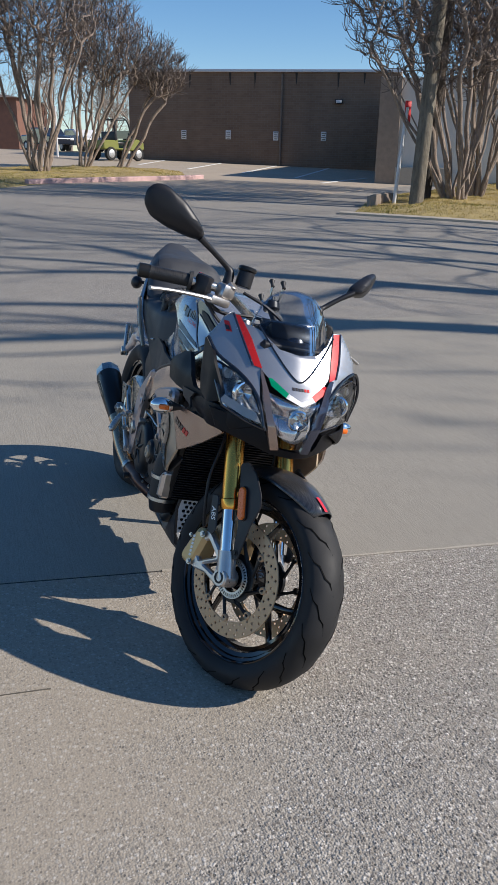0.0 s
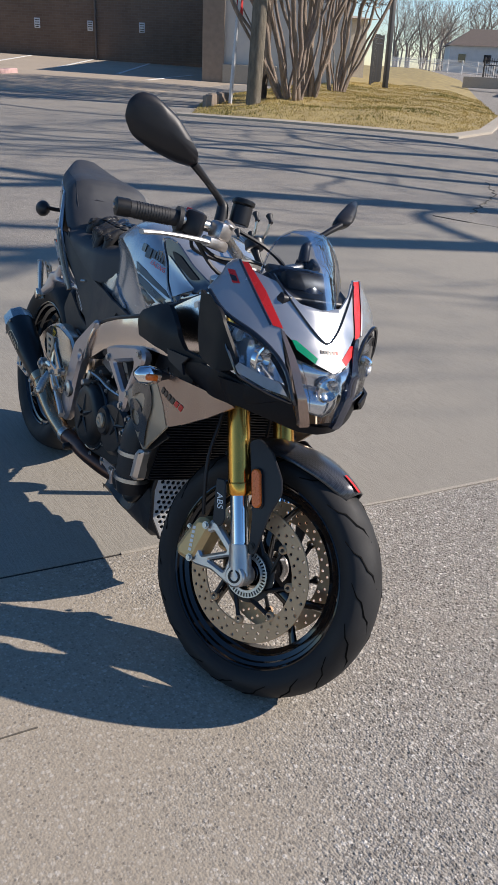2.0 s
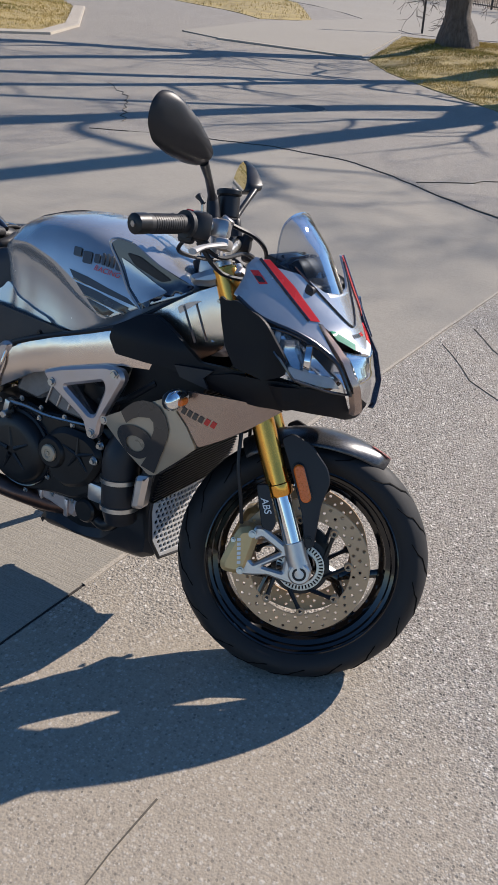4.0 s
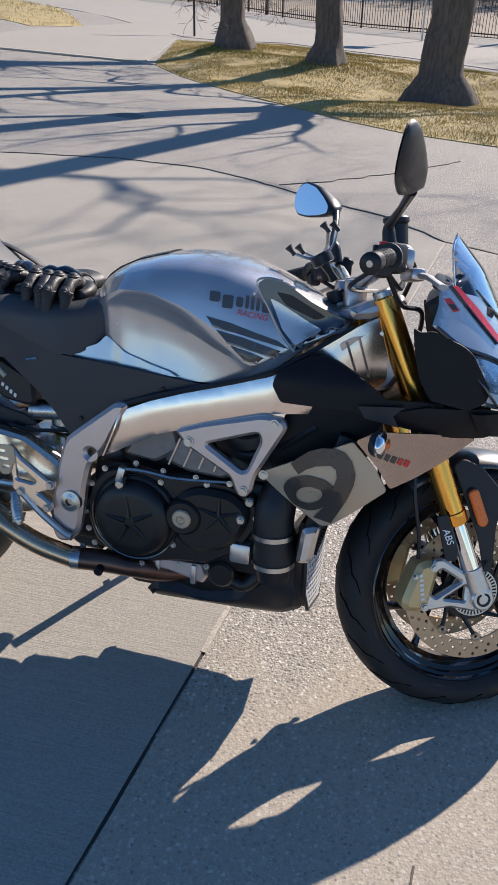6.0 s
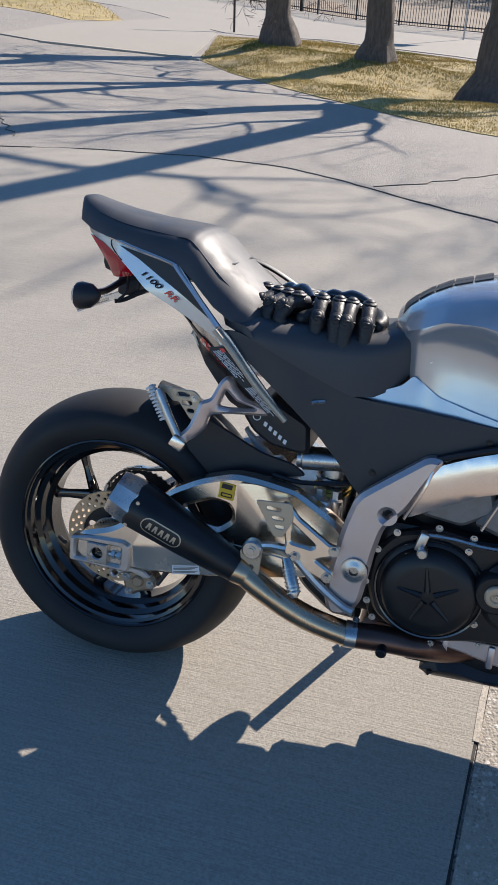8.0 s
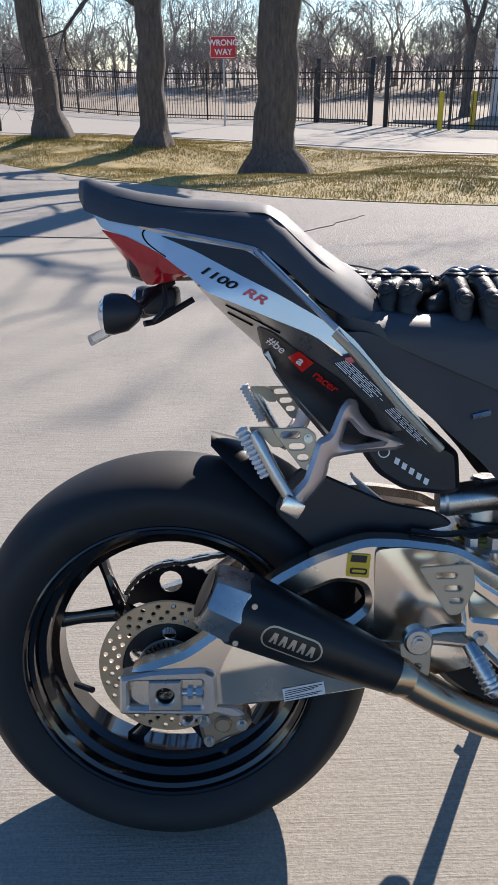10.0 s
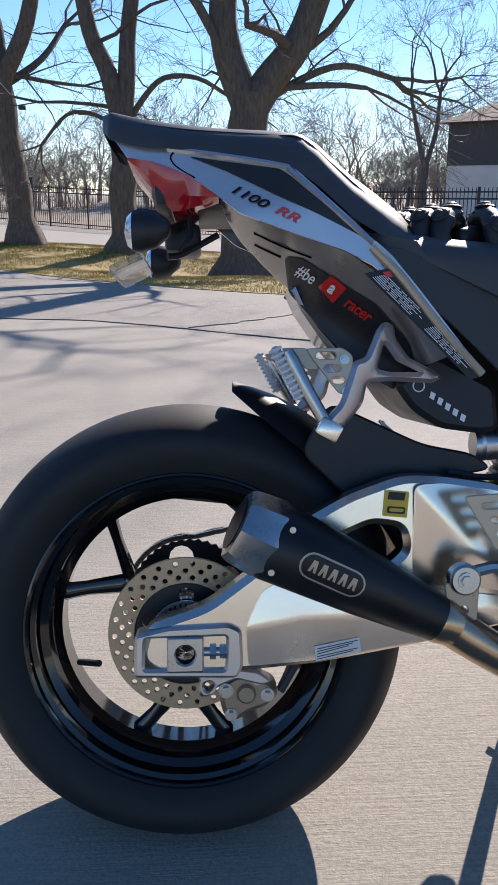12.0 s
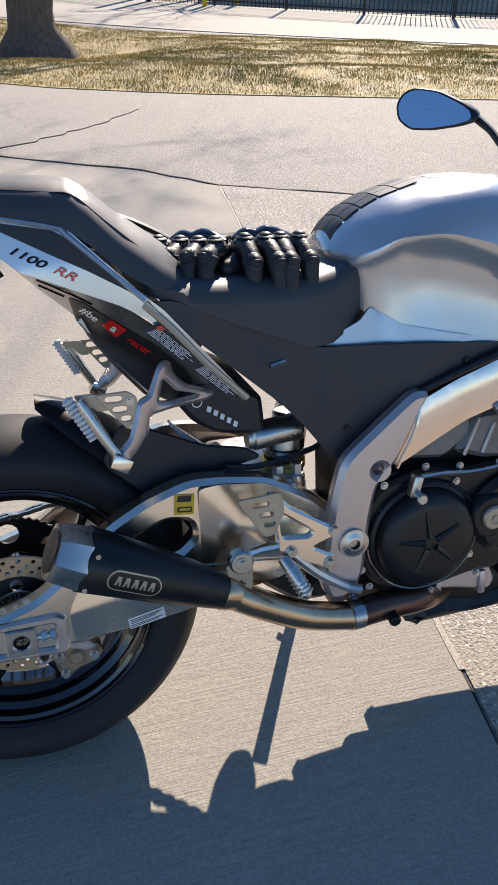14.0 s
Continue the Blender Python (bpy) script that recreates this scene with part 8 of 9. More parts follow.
for i, s in enumerate((-1, 1)):
    bp_("side_cowl", g_skin(rounded(COWL[i], 0.003, 3), nose(0.001), 0.01, 0.006, (-1, 0, 0)), "silver", nc, "silver side cowl", 60)
    bp_("strut", g_skin(rounded(STRUT[i], 0.003, 3), nose(0.006), 0.008, 0.012, (-1, 0, 0)), "bronze" if s < 0 else "dark_blue", nc, "strut that sweeps down beside the headlight to a point", 50)
    bp_("edging", g_tube([Vector(nose(0.003)(y, z)) for y, z in EDGING[i]], 0.0045, 6, 4), "black_gloss", nc, "dark edging above the headlight")
    bp_("red_flash", g_skin(RED[i], nose(0.0035), 0.01, 0.002, (-1, 0, 0)), "red", nc, "", 60)
    bp_("dark_edge", g_tube([Vector(nose(0.003)(y, z)) for y, z in DARK[i]], 0.0032, 6, 5), "dark_blue", nc)
    bp_("flash", g_skin(both([(-0.08, 0.852), (-0.071, 0.852), (-0.032, 0.8265), (-0.041, 0.8165), (-0.075, 0.836)])[i], nose(0.0015), 0.008, 0.0015, (-1, 0, 0)), "green" if s < 0 else "red", nc, "", 60)
    bp_("white_flash", g_skin(both([(-0.032, 0.8265), (0.0, 0.813), (0.0, 0.803), (-0.041, 0.8165)])[i], nose(0.0015), 0.008, 0.0015, (-1, 0, 0)), "white", nc, "", 60)
    bp_("cowl_side", g_skin(rounded([(1.27, 0.90), (1.287, 0.89), (1.308, 0.897), (1.369, 0.874), (1.388, 0.86), (1.43, 0.79), (1.425, 0.765), (1.394, 0.752), (1.322, 0.762), (1.295, 0.80), (1.28, 0.85)], 0.01), lambda x, z: (x, s * (0.206 - 0.9 * max(0, x - 1.39) ** 1.1 - 0.2 * max(0, z - 0.9)), z), 0.015, 0.008, (0, -s, 0)), "matt_black", nc, "satin dark cowl side", 50)
    HL = LAMPS[i]
    facet = lambda y, z: (nose(-0.04)(y, z)[0] + 0.02 * abs(math.sin(y * 70 + z * 18)) - 0.02 * abs(math.sin((z - 0.80) * 55 + y * 12)), y, z)
    hl = bp_("headlight", g_skin(rounded(HL, 0.006, 3), facet, 0.006, 0.004, (-1, 0, 0)), "reflector", nc, "angular headlight with chrome reflector and clear lens", 12)
    # White plastic added inside to make the dark reflector look brighter.
    bp_("bright_trim", g_skin(both([(-0.187, 0.79), (-0.15, 0.776), (-0.105, 0.765), (-0.09, 0.742), (-0.13, 0.748), (-0.178, 0.766)])[i], nose(-0.018), 0.01, 0.004, (-1, 0, 0)), "plate_white", hl, "white plastic piece added to brighten the headlight", 30)
    hb = Vector(nose(-0.03)(s * 0.138, 0.80))
    bp_("bulb_ring", moved(g_lathe([(0.028, 0.0), (0.03, -0.012), (0.026, -0.014), (0.014, 0.0), (0.012, -0.006), (0.001, -0.014)], 28), Matrix.Translation(hb) @ pose(0, 0, 0, 0, 0, 90 - s * 25)), "chrome", hl)
    # Small white cup, also added to brighten the headlight.
    bp_("bright_cup", moved(g_lathe([(0.014, 0.0), (0.015, -0.01), (0.006, -0.012), (0.001, -0.012)], 16), Matrix.Translation(Vector(nose(-0.028)(s * 0.168, 0.835))) @ pose(0, 0, 0, 0, 0, 90 - s * 25)), "plate_white", hl)
    bp_("lens", g_skin(rounded(HL, 0.008, 3), nose(0.0), 0.015, 0.003, (-1, 0, 0)), "lens", hl, "", 60)
    bp_("bezel", g_tube([Vector(nose(0.0)(y, z)) for y, z in rounded(HL, 0.008, 3)] + [Vector(nose(0.0)(*rounded(HL, 0.008, 3)[0]))], 0.0028, 5), "black_gloss", hl)
bp_("screen_edge", g_tube([Vector(nose(0.002)(y, z)) for y, z in ((-0.104, 0.968), (-0.076, 0.928), (-0.04, 0.884), (-0.015, 0.861), (0.0, 0.855), (0.015, 0.861), (0.04, 0.884), (0.076, 0.928), (0.104, 0.968))], 0.0022, 6, 5), "black_gloss", nc)
HC = [(-0.071, 0.814), (-0.03, 0.806), (0, 0.8), (0.03, 0.806), (0.066, 0.816), (0.052, 0.76), (0.038, 0.712), (0.012, 0.701), (-0.02, 0.706), (-0.048, 0.722), (-0.06, 0.77)]
hl = bp_("centre_headlight", g_skin(rounded(HC, 0.006, 3), lambda y, z: (nose(-0.04)(y, z)[0] - 0.35 * abs(y) + 0.02 * abs(math.sin((z - 0.765) * 42)), y, z), 0.006, 0.004, (-1, 0, 0)), "reflector", nc, "central headlight with chrome reflector", 25)
bp_("bulb_ring", moved(g_lathe([(0.026, 0.0), (0.028, -0.012), (0.024, -0.014), (0.012, 0.0), (0.001, -0.014)], 28), Matrix.Translation(Vector(nose(-0.03)(0, 0.765))) @ pose(0, 0, 0, 0, 0, 90)), "chrome", hl)
bp_("lens", g_skin(rounded(HC, 0.006, 3), nose(-0.002), 0.015, 0.003, (-1, 0, 0)), "lens", hl, "", 60)
CHIN = [(-0.2, 0.745), (-0.13, 0.744), (-0.082, 0.732), (-0.06, 0.688), (0, 0.684), (0.06, 0.688), (0.082, 0.732), (0.13, 0.744), (0.2, 0.745), (0.18, 0.70), (0.1, 0.682), (0.05, 0.668), (0, 0.664), (-0.05, 0.668), (-0.1, 0.682), (-0.18, 0.70)]
bp_("chin", g_skin(CHIN, nose(-0.012), 0.012, 0.02, (-1, 0, 0)), "matt_black", nc, "satin black chin", 50)
bp_("lamp_housing", g_plate(rounded([(1.30, 0.76), (1.33, 0.87), (1.40, 0.87), (1.44, 0.78), (1.44, 0.70), (1.36, 0.70)], 0.02), -0.15, 0.15, (), 0.02), "black_plastic", nc)
for k in range(6):
    y = -0.022 + k * 0.0082
    bp_("brand_block", g_skin([(y, 0.836), (y + 0.006, 0.836), (y + 0.006, 0.842), (y, 0.842)], nose(0.0015), 0.02, 0.001, (-1, 0, 0)), "dark_brown" if k < 4 else "red", nc, "", 0)
bp_("badge", g_skin([(-0.181, 0.956), (-0.17, 0.957), (-0.163, 0.934), (-0.175, 0.932)], nose(0.003), 0.02, 0.002, (-1, 0, 0)), "red", nc, "small red maker's badge", 0)
bp_("badge_mark", g_skin([(-0.180, 0.947), (-0.17, 0.946), (-0.167, 0.937), (-0.176, 0.936)], nose(0.0045), 0.02, 0.001, (-1, 0, 0)), "black_gloss", nc, "", 0)
SCR = [(-0.112, 0.95), (-0.105, 0.975), (-0.092, 1.008), (-0.07, 1.038), (-0.04, 1.057), (0, 1.064), (0.04, 1.057), (0.07, 1.038), (0.092, 1.008), (0.105, 0.975), (0.112, 0.95), (0.055, 0.921), (0, 0.915), (-0.055, 0.921)]
screen_surf = lambda y, z: (float(np.interp(z, NZ, NX)) - 6.5 * y * y + 0.002, y, z)
ws = bp_("windscreen", g_skin(rounded(SCR, 0.008, 3), screen_surf, 0.012, 0.003, (-1, 0, 0)), "screen", None, "small clear curved windscreen", 60)
bp_("rim_edge", g_tube([Vector(screen_surf(y, z)) for y, z in SCR[:11]], 0.0022, 6, 3), "screen", ws)
da = bp_("instrument_panel", g_box((1.355, 0.0, 0.945), (0.06, 0.14, 0.05), 0.012, 2, (0, -38, 0)), "black_plastic", None, "black instrument binnacle behind the screen")
bp_("display", g_box((1.332, 0, 0.965), (0.006, 0.11, 0.04), 0.003, 2, (0, -50, 0)), "glass_dark", da)
bp_("dome", g_skin(rounded([(-0.098, 0.935), (-0.05, 0.918), (0, 0.913), (0.05, 0.918), (0.098, 0.935), (0.09, 0.962), (0.062, 0.978), (0, 0.984), (-0.062, 0.978), (-0.09, 0.962)], 0.01, 3), lambda y, z: (1.408 - 6.0 * y * y - 0.55 * (z - 0.915) - 9.0 * max(0.0, z - 0.945) ** 2, y, z), 0.008, 0.004, (-1, 0, 0)), "black_gloss", da, "smooth dark dome over the instruments", 70)
bp_("back_plate", g_box((1.325, -0.01, 0.962), (0.07, 0.13, 0.02), 0.008, 2, (0, 12, 0)), "black_plastic", da)
bp_("inner_panel", g_plate(rounded([(1.28, 0.93), (1.33, 0.965), (1.42, 0.93), (1.40, 0.86), (1.30, 0.86)], 0.01), -0.1, 0.1, (), 0.01), "black_plastic", da)

# front wheel and fork, turned to the left
FC = (1.45, 0.0, 0.283)
fw = bp_("front_wheel", st(g_lathe([(0.001, 0.07), (0.025, 0.07), (0.035, 0.055), (0.035, -0.055), (0.025, -0.07), (0.001, -0.07)], 28, FC)), "rim", None, "gloss black split-spoke front wheel")
for g in y_spokes(FC, 0.03, 0.1, 0.21, 0.05, (100, 220, 340), 0.010):
    bp_("spoke", st(g), "rim", fw)
bp_("tyre", st(tyre_geo(FC, 0.298, 0.062, 0.226)), "tyre", fw, "black front road tyre with slanting grooves", 60)
bp_("tread_groove", st(grooves(FC, 0.298, 0.062, 18, 0.226)), "groove", fw)
bp_("rim", st(rim_geo(FC, 0.228, 0.05)), "rim", fw, "gloss black rim", 28)
for s in (-1, 1):
    dk = bp_("brake_disc", st(drilled((FC[0], FC[2]), 0.117, 0.16, s * 0.066, s * 0.0705, [(0.125, 30, 0), (0.138, 30, 0.1), (0.151, 30, 0.03)], 0.0036)), "disc", fw, "large drilled bronze-tinted brake disc")
    arms = []
    for k in range(8):
        a = 2 * math.pi * k / 8 + 0.2
        arms.append(g_tube([(FC[0] + 0.058 * math.cos(a - 0.5), s * 0.062, FC[2] + 0.058 * math.sin(a - 0.5)), (FC[0] + 0.09 * math.cos(a - 0.12), s * 0.067, FC[2] + 0.09 * math.sin(a - 0.12)), (FC[0] + 0.112 * math.cos(a), s * 0.068, FC[2] + 0.112 * math.sin(a))], [0.007, 0.0045, 0.0065], 6))
    arms.append(g_lathe([(0.04, s * 0.055), (0.066, s * 0.058), (0.068, s * 0.066), (0.04, s * 0.068)], 32, FC, True))
    ca = bp_("disc_carrier", st(arms.pop()), "black_metal", dk)
    for g in arms:
        bp_("carrier_arm", st(g), "black_metal", dk)
    for k in range(8):
        a = 2 * math.pi * k / 8 + 0.2
        bp_("button", st(g_lathe([(0.0035, s * 0.072), (0.008, s * 0.074), (0.0105, s * 0.072), (0.0105, s * 0.064)], 16, (FC[0] + 0.111 * math.cos(a), 0, FC[2] + 0.111 * math.sin(a)))), "disc", dk)
bp_("tone_ring", st(g_plate(circle2(FC[0], FC[2], 0.056, 48), -0.078, -0.074, [circle2(FC[0], FC[2], 0.038, 28)] + [[(FC[0] + r * math.cos(a + d), FC[2] + r * math.sin(a + d)) for r, d in ((0.044, -0.036), (0.053, -0.036), (0.053, 0.036), (0.044, 0.036))] for a in np.linspace(0, 6.283, 40, endpoint=False)], 0.0004)), "steel", fw, "slotted steel sensor ring")
fk = bp_("front_fork", st(g_plate(rounded([(1.09, 0.885), (1.13, 0.905), (1.20, 0.925), (1.215, 0.905), (1.14, 0.87), (1.10, 0.865)], 0.01), -0.12, 0.12, (), 0.012)), "alu", None, "inverted gold front fork")
bp_("lower_clamp", st(g_plate(rounded([(1.20, 0.70), (1.29, 0.74), (1.30, 0.70), (1.21, 0.66)], 0.012), -0.13, 0.13, (), 0.012)), "black_metal", fk)
bp_("stem_nut", st(g_cyl(at_axis(0.0, 0.89), at_axis(0.0, 0.93), 0.02, 6)), "alu", fk)
for s in (-1, 1):
    y = Vector((0, s * 0.104, 0))
    leg = bp_("fork_tube", st(g_tube([at_axis(0.033, 0.435) + y, at_axis(0.033, 0.44) + y, at_axis(0.033, 0.46) + y, at_axis(0.033, 0.462) + y, at_axis(0.033, 0.68) + y, at_axis(0.033, 0.70) + y, at_axis(0.033, 0.90) + y], [0.026, 0.029, 0.029, 0.0265, 0.0265, 0.0285, 0.0265], 24)), "gold", fk, "gold anodised upper fork tube")
    bp_("slider", st(g_tube([at_axis(0.033, 0.30) + y, at_axis(0.033, 0.44) + y], 0.0215, 24)), "chrome", leg, "polished steel slider")
    bp_("fork_cap", st(g_cyl(at_axis(0.033, 0.90) + y, at_axis(0.033, 0.915) + y, 0.02, 12, None, 0.003)), "steel", leg)
    lug = bp_("axle_lug", st(join(g_tube([at_axis(0.034, 0.335) + y, at_axis(0.033, 0.31) + y, at_axis(0.034, 0.268) + y], [0.025, 0.0255, 0.027], 20), g_cyl((FC[0], s * 0.075, FC[2]), (FC[0], s * 0.128, FC[2]), 0.026, 20, None, 0.004),
              g_plate(rounded([(1.445, 0.345), (1.412, 0.336), (1.352, 0.37), (1.334, 0.368), (1.328, 0.352), (1.324, 0.33), (1.312, 0.272), (1.312, 0.254), (1.33, 0.25), (1.38, 0.26), (1.44, 0.25)], 0.006), s * 0.096, s * 0.116, [rounded([(1.4, 0.32), (1.352, 0.346), (1.34, 0.335), (1.332, 0.29), (1.344, 0.28)], 0.004), rounded([(1.412, 0.312), (1.364, 0.278), (1.412, 0.274)], 0.004)], 0.005))), "alu", leg, "cast alloy axle lug with caliper mount")
    bp_("axle_bore", st(g_lathe([(0.016, s * 0.1285), (0.0155, s * 0.13), (0.011, s * 0.13), (0.010, s * 0.122), (0.001, s * 0.122)], 20, FC)), "black_metal", lug)
    bp_("slider_guard", st(g_plate(rounded([(1.318, 0.468), (1.343, 0.474), (1.378, 0.39), (1.372, 0.368), (1.348, 0.372)], 0.008), s * 0.128, s * 0.133, (), 0.002)), "black_plastic", leg, "black fork slider guard")
    CAL = [(1.298, 0.358), (1.325, 0.366), (1.345, 0.345), (1.338, 0.30), (1.332, 0.262), (1.31, 0.248), (1.275, 0.25), (1.268, 0.268), (1.28, 0.31)]
    cal = bp_("caliper", st(g_plate(rounded(CAL, 0.01), s * 0.05, s * 0.122, (), 0.012)), "caliper", fk, "gold-grey radial brake caliper")
    for x, z, r in ((1.33, 0.352, 0.006), (1.318, 0.262, 0.006), (1.29, 0.33, 0.004)):
        bp_("caliper_bolt", st(g_bolt((x, s * 0.122, z), (0, s, 0), r, 0.007)), "steel", cal)
    for k in range(6):
        x, z = 1.302 + 0.0018 * k, 0.335 - 0.0105 * k
        bp_("brand_block", st(g_plate([(x - 0.004, z), (x + 0.004, z + 0.002), (x + 0.005, z - 0.005), (x - 0.003, z - 0.007)], s * 0.1225, s * 0.123, (), 0)), "white", cal, "", 0)
    bp_("brake_hose", st(g_tube([(1.30, s * 0.10, 0.365), (1.29, s * 0.115, 0.42), (1.27, s * 0.12, 0.5), (1.262, s * 0.112, 0.58), (1.25, s * 0.1, 0.68)], 0.0045, 8, 4)), "black_plastic", fk, "black brake hose")
# lettering on the slider guard
g = g_text("ABS", 0.022, pose(0, 0, 0, 0, 0, -65), 0.0, 0.2, 0.0002)
bp_("lettering", st(([Vector((1.3475 + v.x, -0.1336, 0.425 + v.y)) for v in g[0]], g[1])), "white", fk, "", 0)

# front mudguard
FE = []
for k in range(13):
    u = k / 12
    a = radians(60.5 + 66 * u)
    r = 0.318 - 0.002 * u
    w = 0.035 + 0.04 * min(1, u * 3.2)
    FE.append([(FC[0] + (r - 0.045 * (1 - math.cos(v)) ** 1.0) * math.cos(a), w * math.sin(v) / math.sin(1.3), FC[2] + (r - 0.045 * (1 - math.cos(v))) * math.sin(a)) for v in np.linspace(-1.3, 1.3, 13)])
fe = bp_("front_mudguard", st(g_loft(FE, cap=False)), "carbon", None, "carbon fibre front mudguard with red flash", 60)
so = fe.modifiers.new("wall", "SOLIDIFY")
so.thickness = 0.003
bp_("flash", st(g_loft([[(FC[0] + 0.3195 * math.cos(a), y, FC[2] + 0.3195 * math.sin(a) - 0.001) for y in (-0.016, -0.004)] for a in np.linspace(radians(61), radians(70), 6)], cap=False)), "red", fe, "", 60)
for s in (-1, 1):
    FS = [(1.352, 0.575), (1.375, 0.592), (1.42, 0.575), (1.465, 0.53), (1.478, 0.50), (1.468, 0.445), (1.47, 0.345), (1.452, 0.338), (1.428, 0.42), (1.39, 0.50)]
    bp_("side_stay", st(g_plate(rounded(FS, 0.01), s * 0.104, s * 0.110, (), 0.002)), "black_plastic", fe, "satin black mudguard stay")
    cx, cz = 1.417, 0.4865
    dx, dz = -math.sin(RAKE), math.cos(RAKE)
    cap_ = [(cx + dx * u + dz * v, cz + dz * u - dx * v) for v, u in [(p[1], p[0]) for p in stadium(0.088, 0.024)]]
    rf = bp_("reflector", st(g_plate(cap_, s * 0.112, s * 0.122, (), 0.003)), "amber", fe, "long amber side reflector")
    bp_("reflector_base", st(g_plate([(cx + (x - cx) * 1.12, cz + (z - cz) * 1.05) for x, z in cap_], s * 0.109, s * 0.115, (), 0.001)), "black_plastic", rf)
    bp_("stay_bolt", st(g_bolt((1.455, s * 0.11, 0.36), (0, s, 0), 0.006, 0.005)), "black_metal", fe)

# handlebar and controls
hbm = bp_("handlebar", st(g_tube([(1.04, -0.395, 0.958), (1.105, -0.284, 0.978), (1.14, -0.2, 0.985), (1.135, -0.1, 0.955), (1.125, -0.05, 0.945), (1.125, 0.05, 0.945), (1.135, 0.1, 0.955), (1.14, 0.2, 0.985), (1.105, 0.284, 0.978), (1.04, 0.395, 0.958)], 0.0125, 12, 4)), "steel", None, "tapered handlebar with black grips")
for y in (-0.04, 0.04):
    bp_("riser", st(g_box((1.12, y, 0.92), (0.045, 0.035, 0.06), 0.008)), "alu", hbm)
for s in (-1, 1):
    f = (lambda g: st(g)) if s < 0 else (lambda g: st(flipped(g)))
    gr = bp_("grip", f(g_tube([(1.046, -0.385, 0.96), (1.098, -0.296, 0.977)], 0.0175, 16)), "grip", hbm, "ribbed black rubber grip")
    for u in np.linspace(0.05, 0.85, 13):
        bp_("grip_ring", f(g_tube([Vector((1.05, -0.378, 0.961)).lerp(Vector((1.095, -0.3, 0.976)), u), Vector((1.05, -0.378, 0.961)).lerp(Vector((1.095, -0.3, 0.976)), u + 0.02)], 0.0187, 14)), "grip", gr)
    bp_("bar_end", f(g_tube([(1.030, -0.412, 0.954), (1.032, -0.409, 0.955), (1.046, -0.386, 0.96)], [0.012, 0.019, 0.019], 16)), "black_metal", gr, "black bar-end weight")
    bp_("bar_end_screw", f(g_cyl((1.029, -0.4135, 0.9537), (1.032, -0.41, 0.955), 0.006, 8)), "steel", gr)
    bp_("flange", f(g_tube([(1.098, -0.296, 0.977), (1.103, -0.288, 0.978)], 0.026, 18)), "grip", gr)
    bp_("switchgear", f(join(g_box((1.118, -0.258, 0.98), (0.045, 0.05, 0.055), 0.012, 2, (0, 0, 30)), g_box((1.10, -0.265, 0.958), (0.03, 0.04, 0.03), 0.008), g_box((1.095, -0.245, 0.995), (0.02, 0.012, 0.016), 0.003))), "black_plastic", hbm, "black switch cluster")
    bp_("red_button", f(g_box((1.098, -0.262, 1.004), (0.014, 0.01, 0.008), 0.002)), "red", hbm)
    bp_("perch", f(join(g_box((1.155, -0.21, 0.985), (0.04, 0.045, 0.04), 0.01), g_cyl((1.15, -0.2, 0.975), (1.168, -0.2, 1.01), 0.014, 12, None, 0.003), g_box((1.17, -0.235, 0.955), (0.03, 0.07, 0.024), 0.008))), "black_metal" if s > 0 else "alu", hbm, "brake master cylinder")
    bp_("lever", f(g_tube([(1.175, -0.23, 0.955), (1.172, -0.30, 0.95), (1.155, -0.38, 0.938), (1.148, -0.44, 0.925)], [0.01, 0.008, 0.0065, 0.008], 8, 4, squash=0.7)), "lever", hbm, "bright alloy hand lever")
    if s < 0:
        rv = bp_("fluid_reservoir", f(g_cyl((1.158, -0.16, 1.012), (1.153, -0.16, 1.055), 0.023, 20, None, 0.002)), "black_plastic", hbm, "small black brake fluid reservoir")
        bp_("cap", f(g_cyl((1.153, -0.16, 1.055), (1.1515, -0.16, 1.068), 0.026, 20, None, 0.003)), "black_metal", rv)
    mr = bp_("mirror", f(g_tube([(1.135, -0.195, 1.0), (1.128, -0.195, 1.035), (1.125, -0.21, 1.048), (1.124 + 0.015 * (s > 0), -0.27 + 0.02 * (s > 0), 1.07 + 0.022 * (s > 0)), (1.12 + 0.028 * (s > 0), -0.325 + 0.035 * (s > 0), 1.09 + 0.036 * (s > 0))], [0.015, 0.013, 0.008, 0.0075, 0.0095], 10, 3)), "black_plastic", None, "black teardrop mirror on a bent stalk")
    OUT = [(-0.312, 1.083), (-0.345, 1.079), (-0.40, 1.082), (-0.445, 1.092), (-0.472, 1.118), (-0.478, 1.15), (-0.466, 1.172), (-0.44, 1.178), (-0.39, 1.16), (-0.34, 1.125), (-0.315, 1.102)]
    cy_, cz_ = -0.405, 1.126
    OUTR = rounded(OUT, 0.012, 3)
    shell = []
    deep = lambda y: float(np.interp(y, [-0.48, -0.42, -0.34, -0.3], [0.3, 0.55, 1.0, 0.8]))
    for sc, bx in ((0.93, -0.004), (1.0, 0.0), (1.0, 0.008), (0.93, 0.026), (0.72, 0.042), (0.36, 0.052), (0.05, 0.054)):
        shell.append([(1.112 - 0.42 * (-0.31 - (cy_ + (y - cy_) * sc)) + bx * deep(cy_ + (y - cy_) * sc) + 0.2 * (z - cz_) * sc, cy_ + (y - cy_) * sc, cz_ + (z - cz_) * sc) for y, z in OUTR])
    if s > 0:
        shell = [[(x + 0.028, y + 0.035, z + 0.036) for x, y, z in r] for r in shell]
    bp_("mirror_shell", f(g_loft(shell, True)), "black_plastic", mr, "satin black mirror housing", 50)
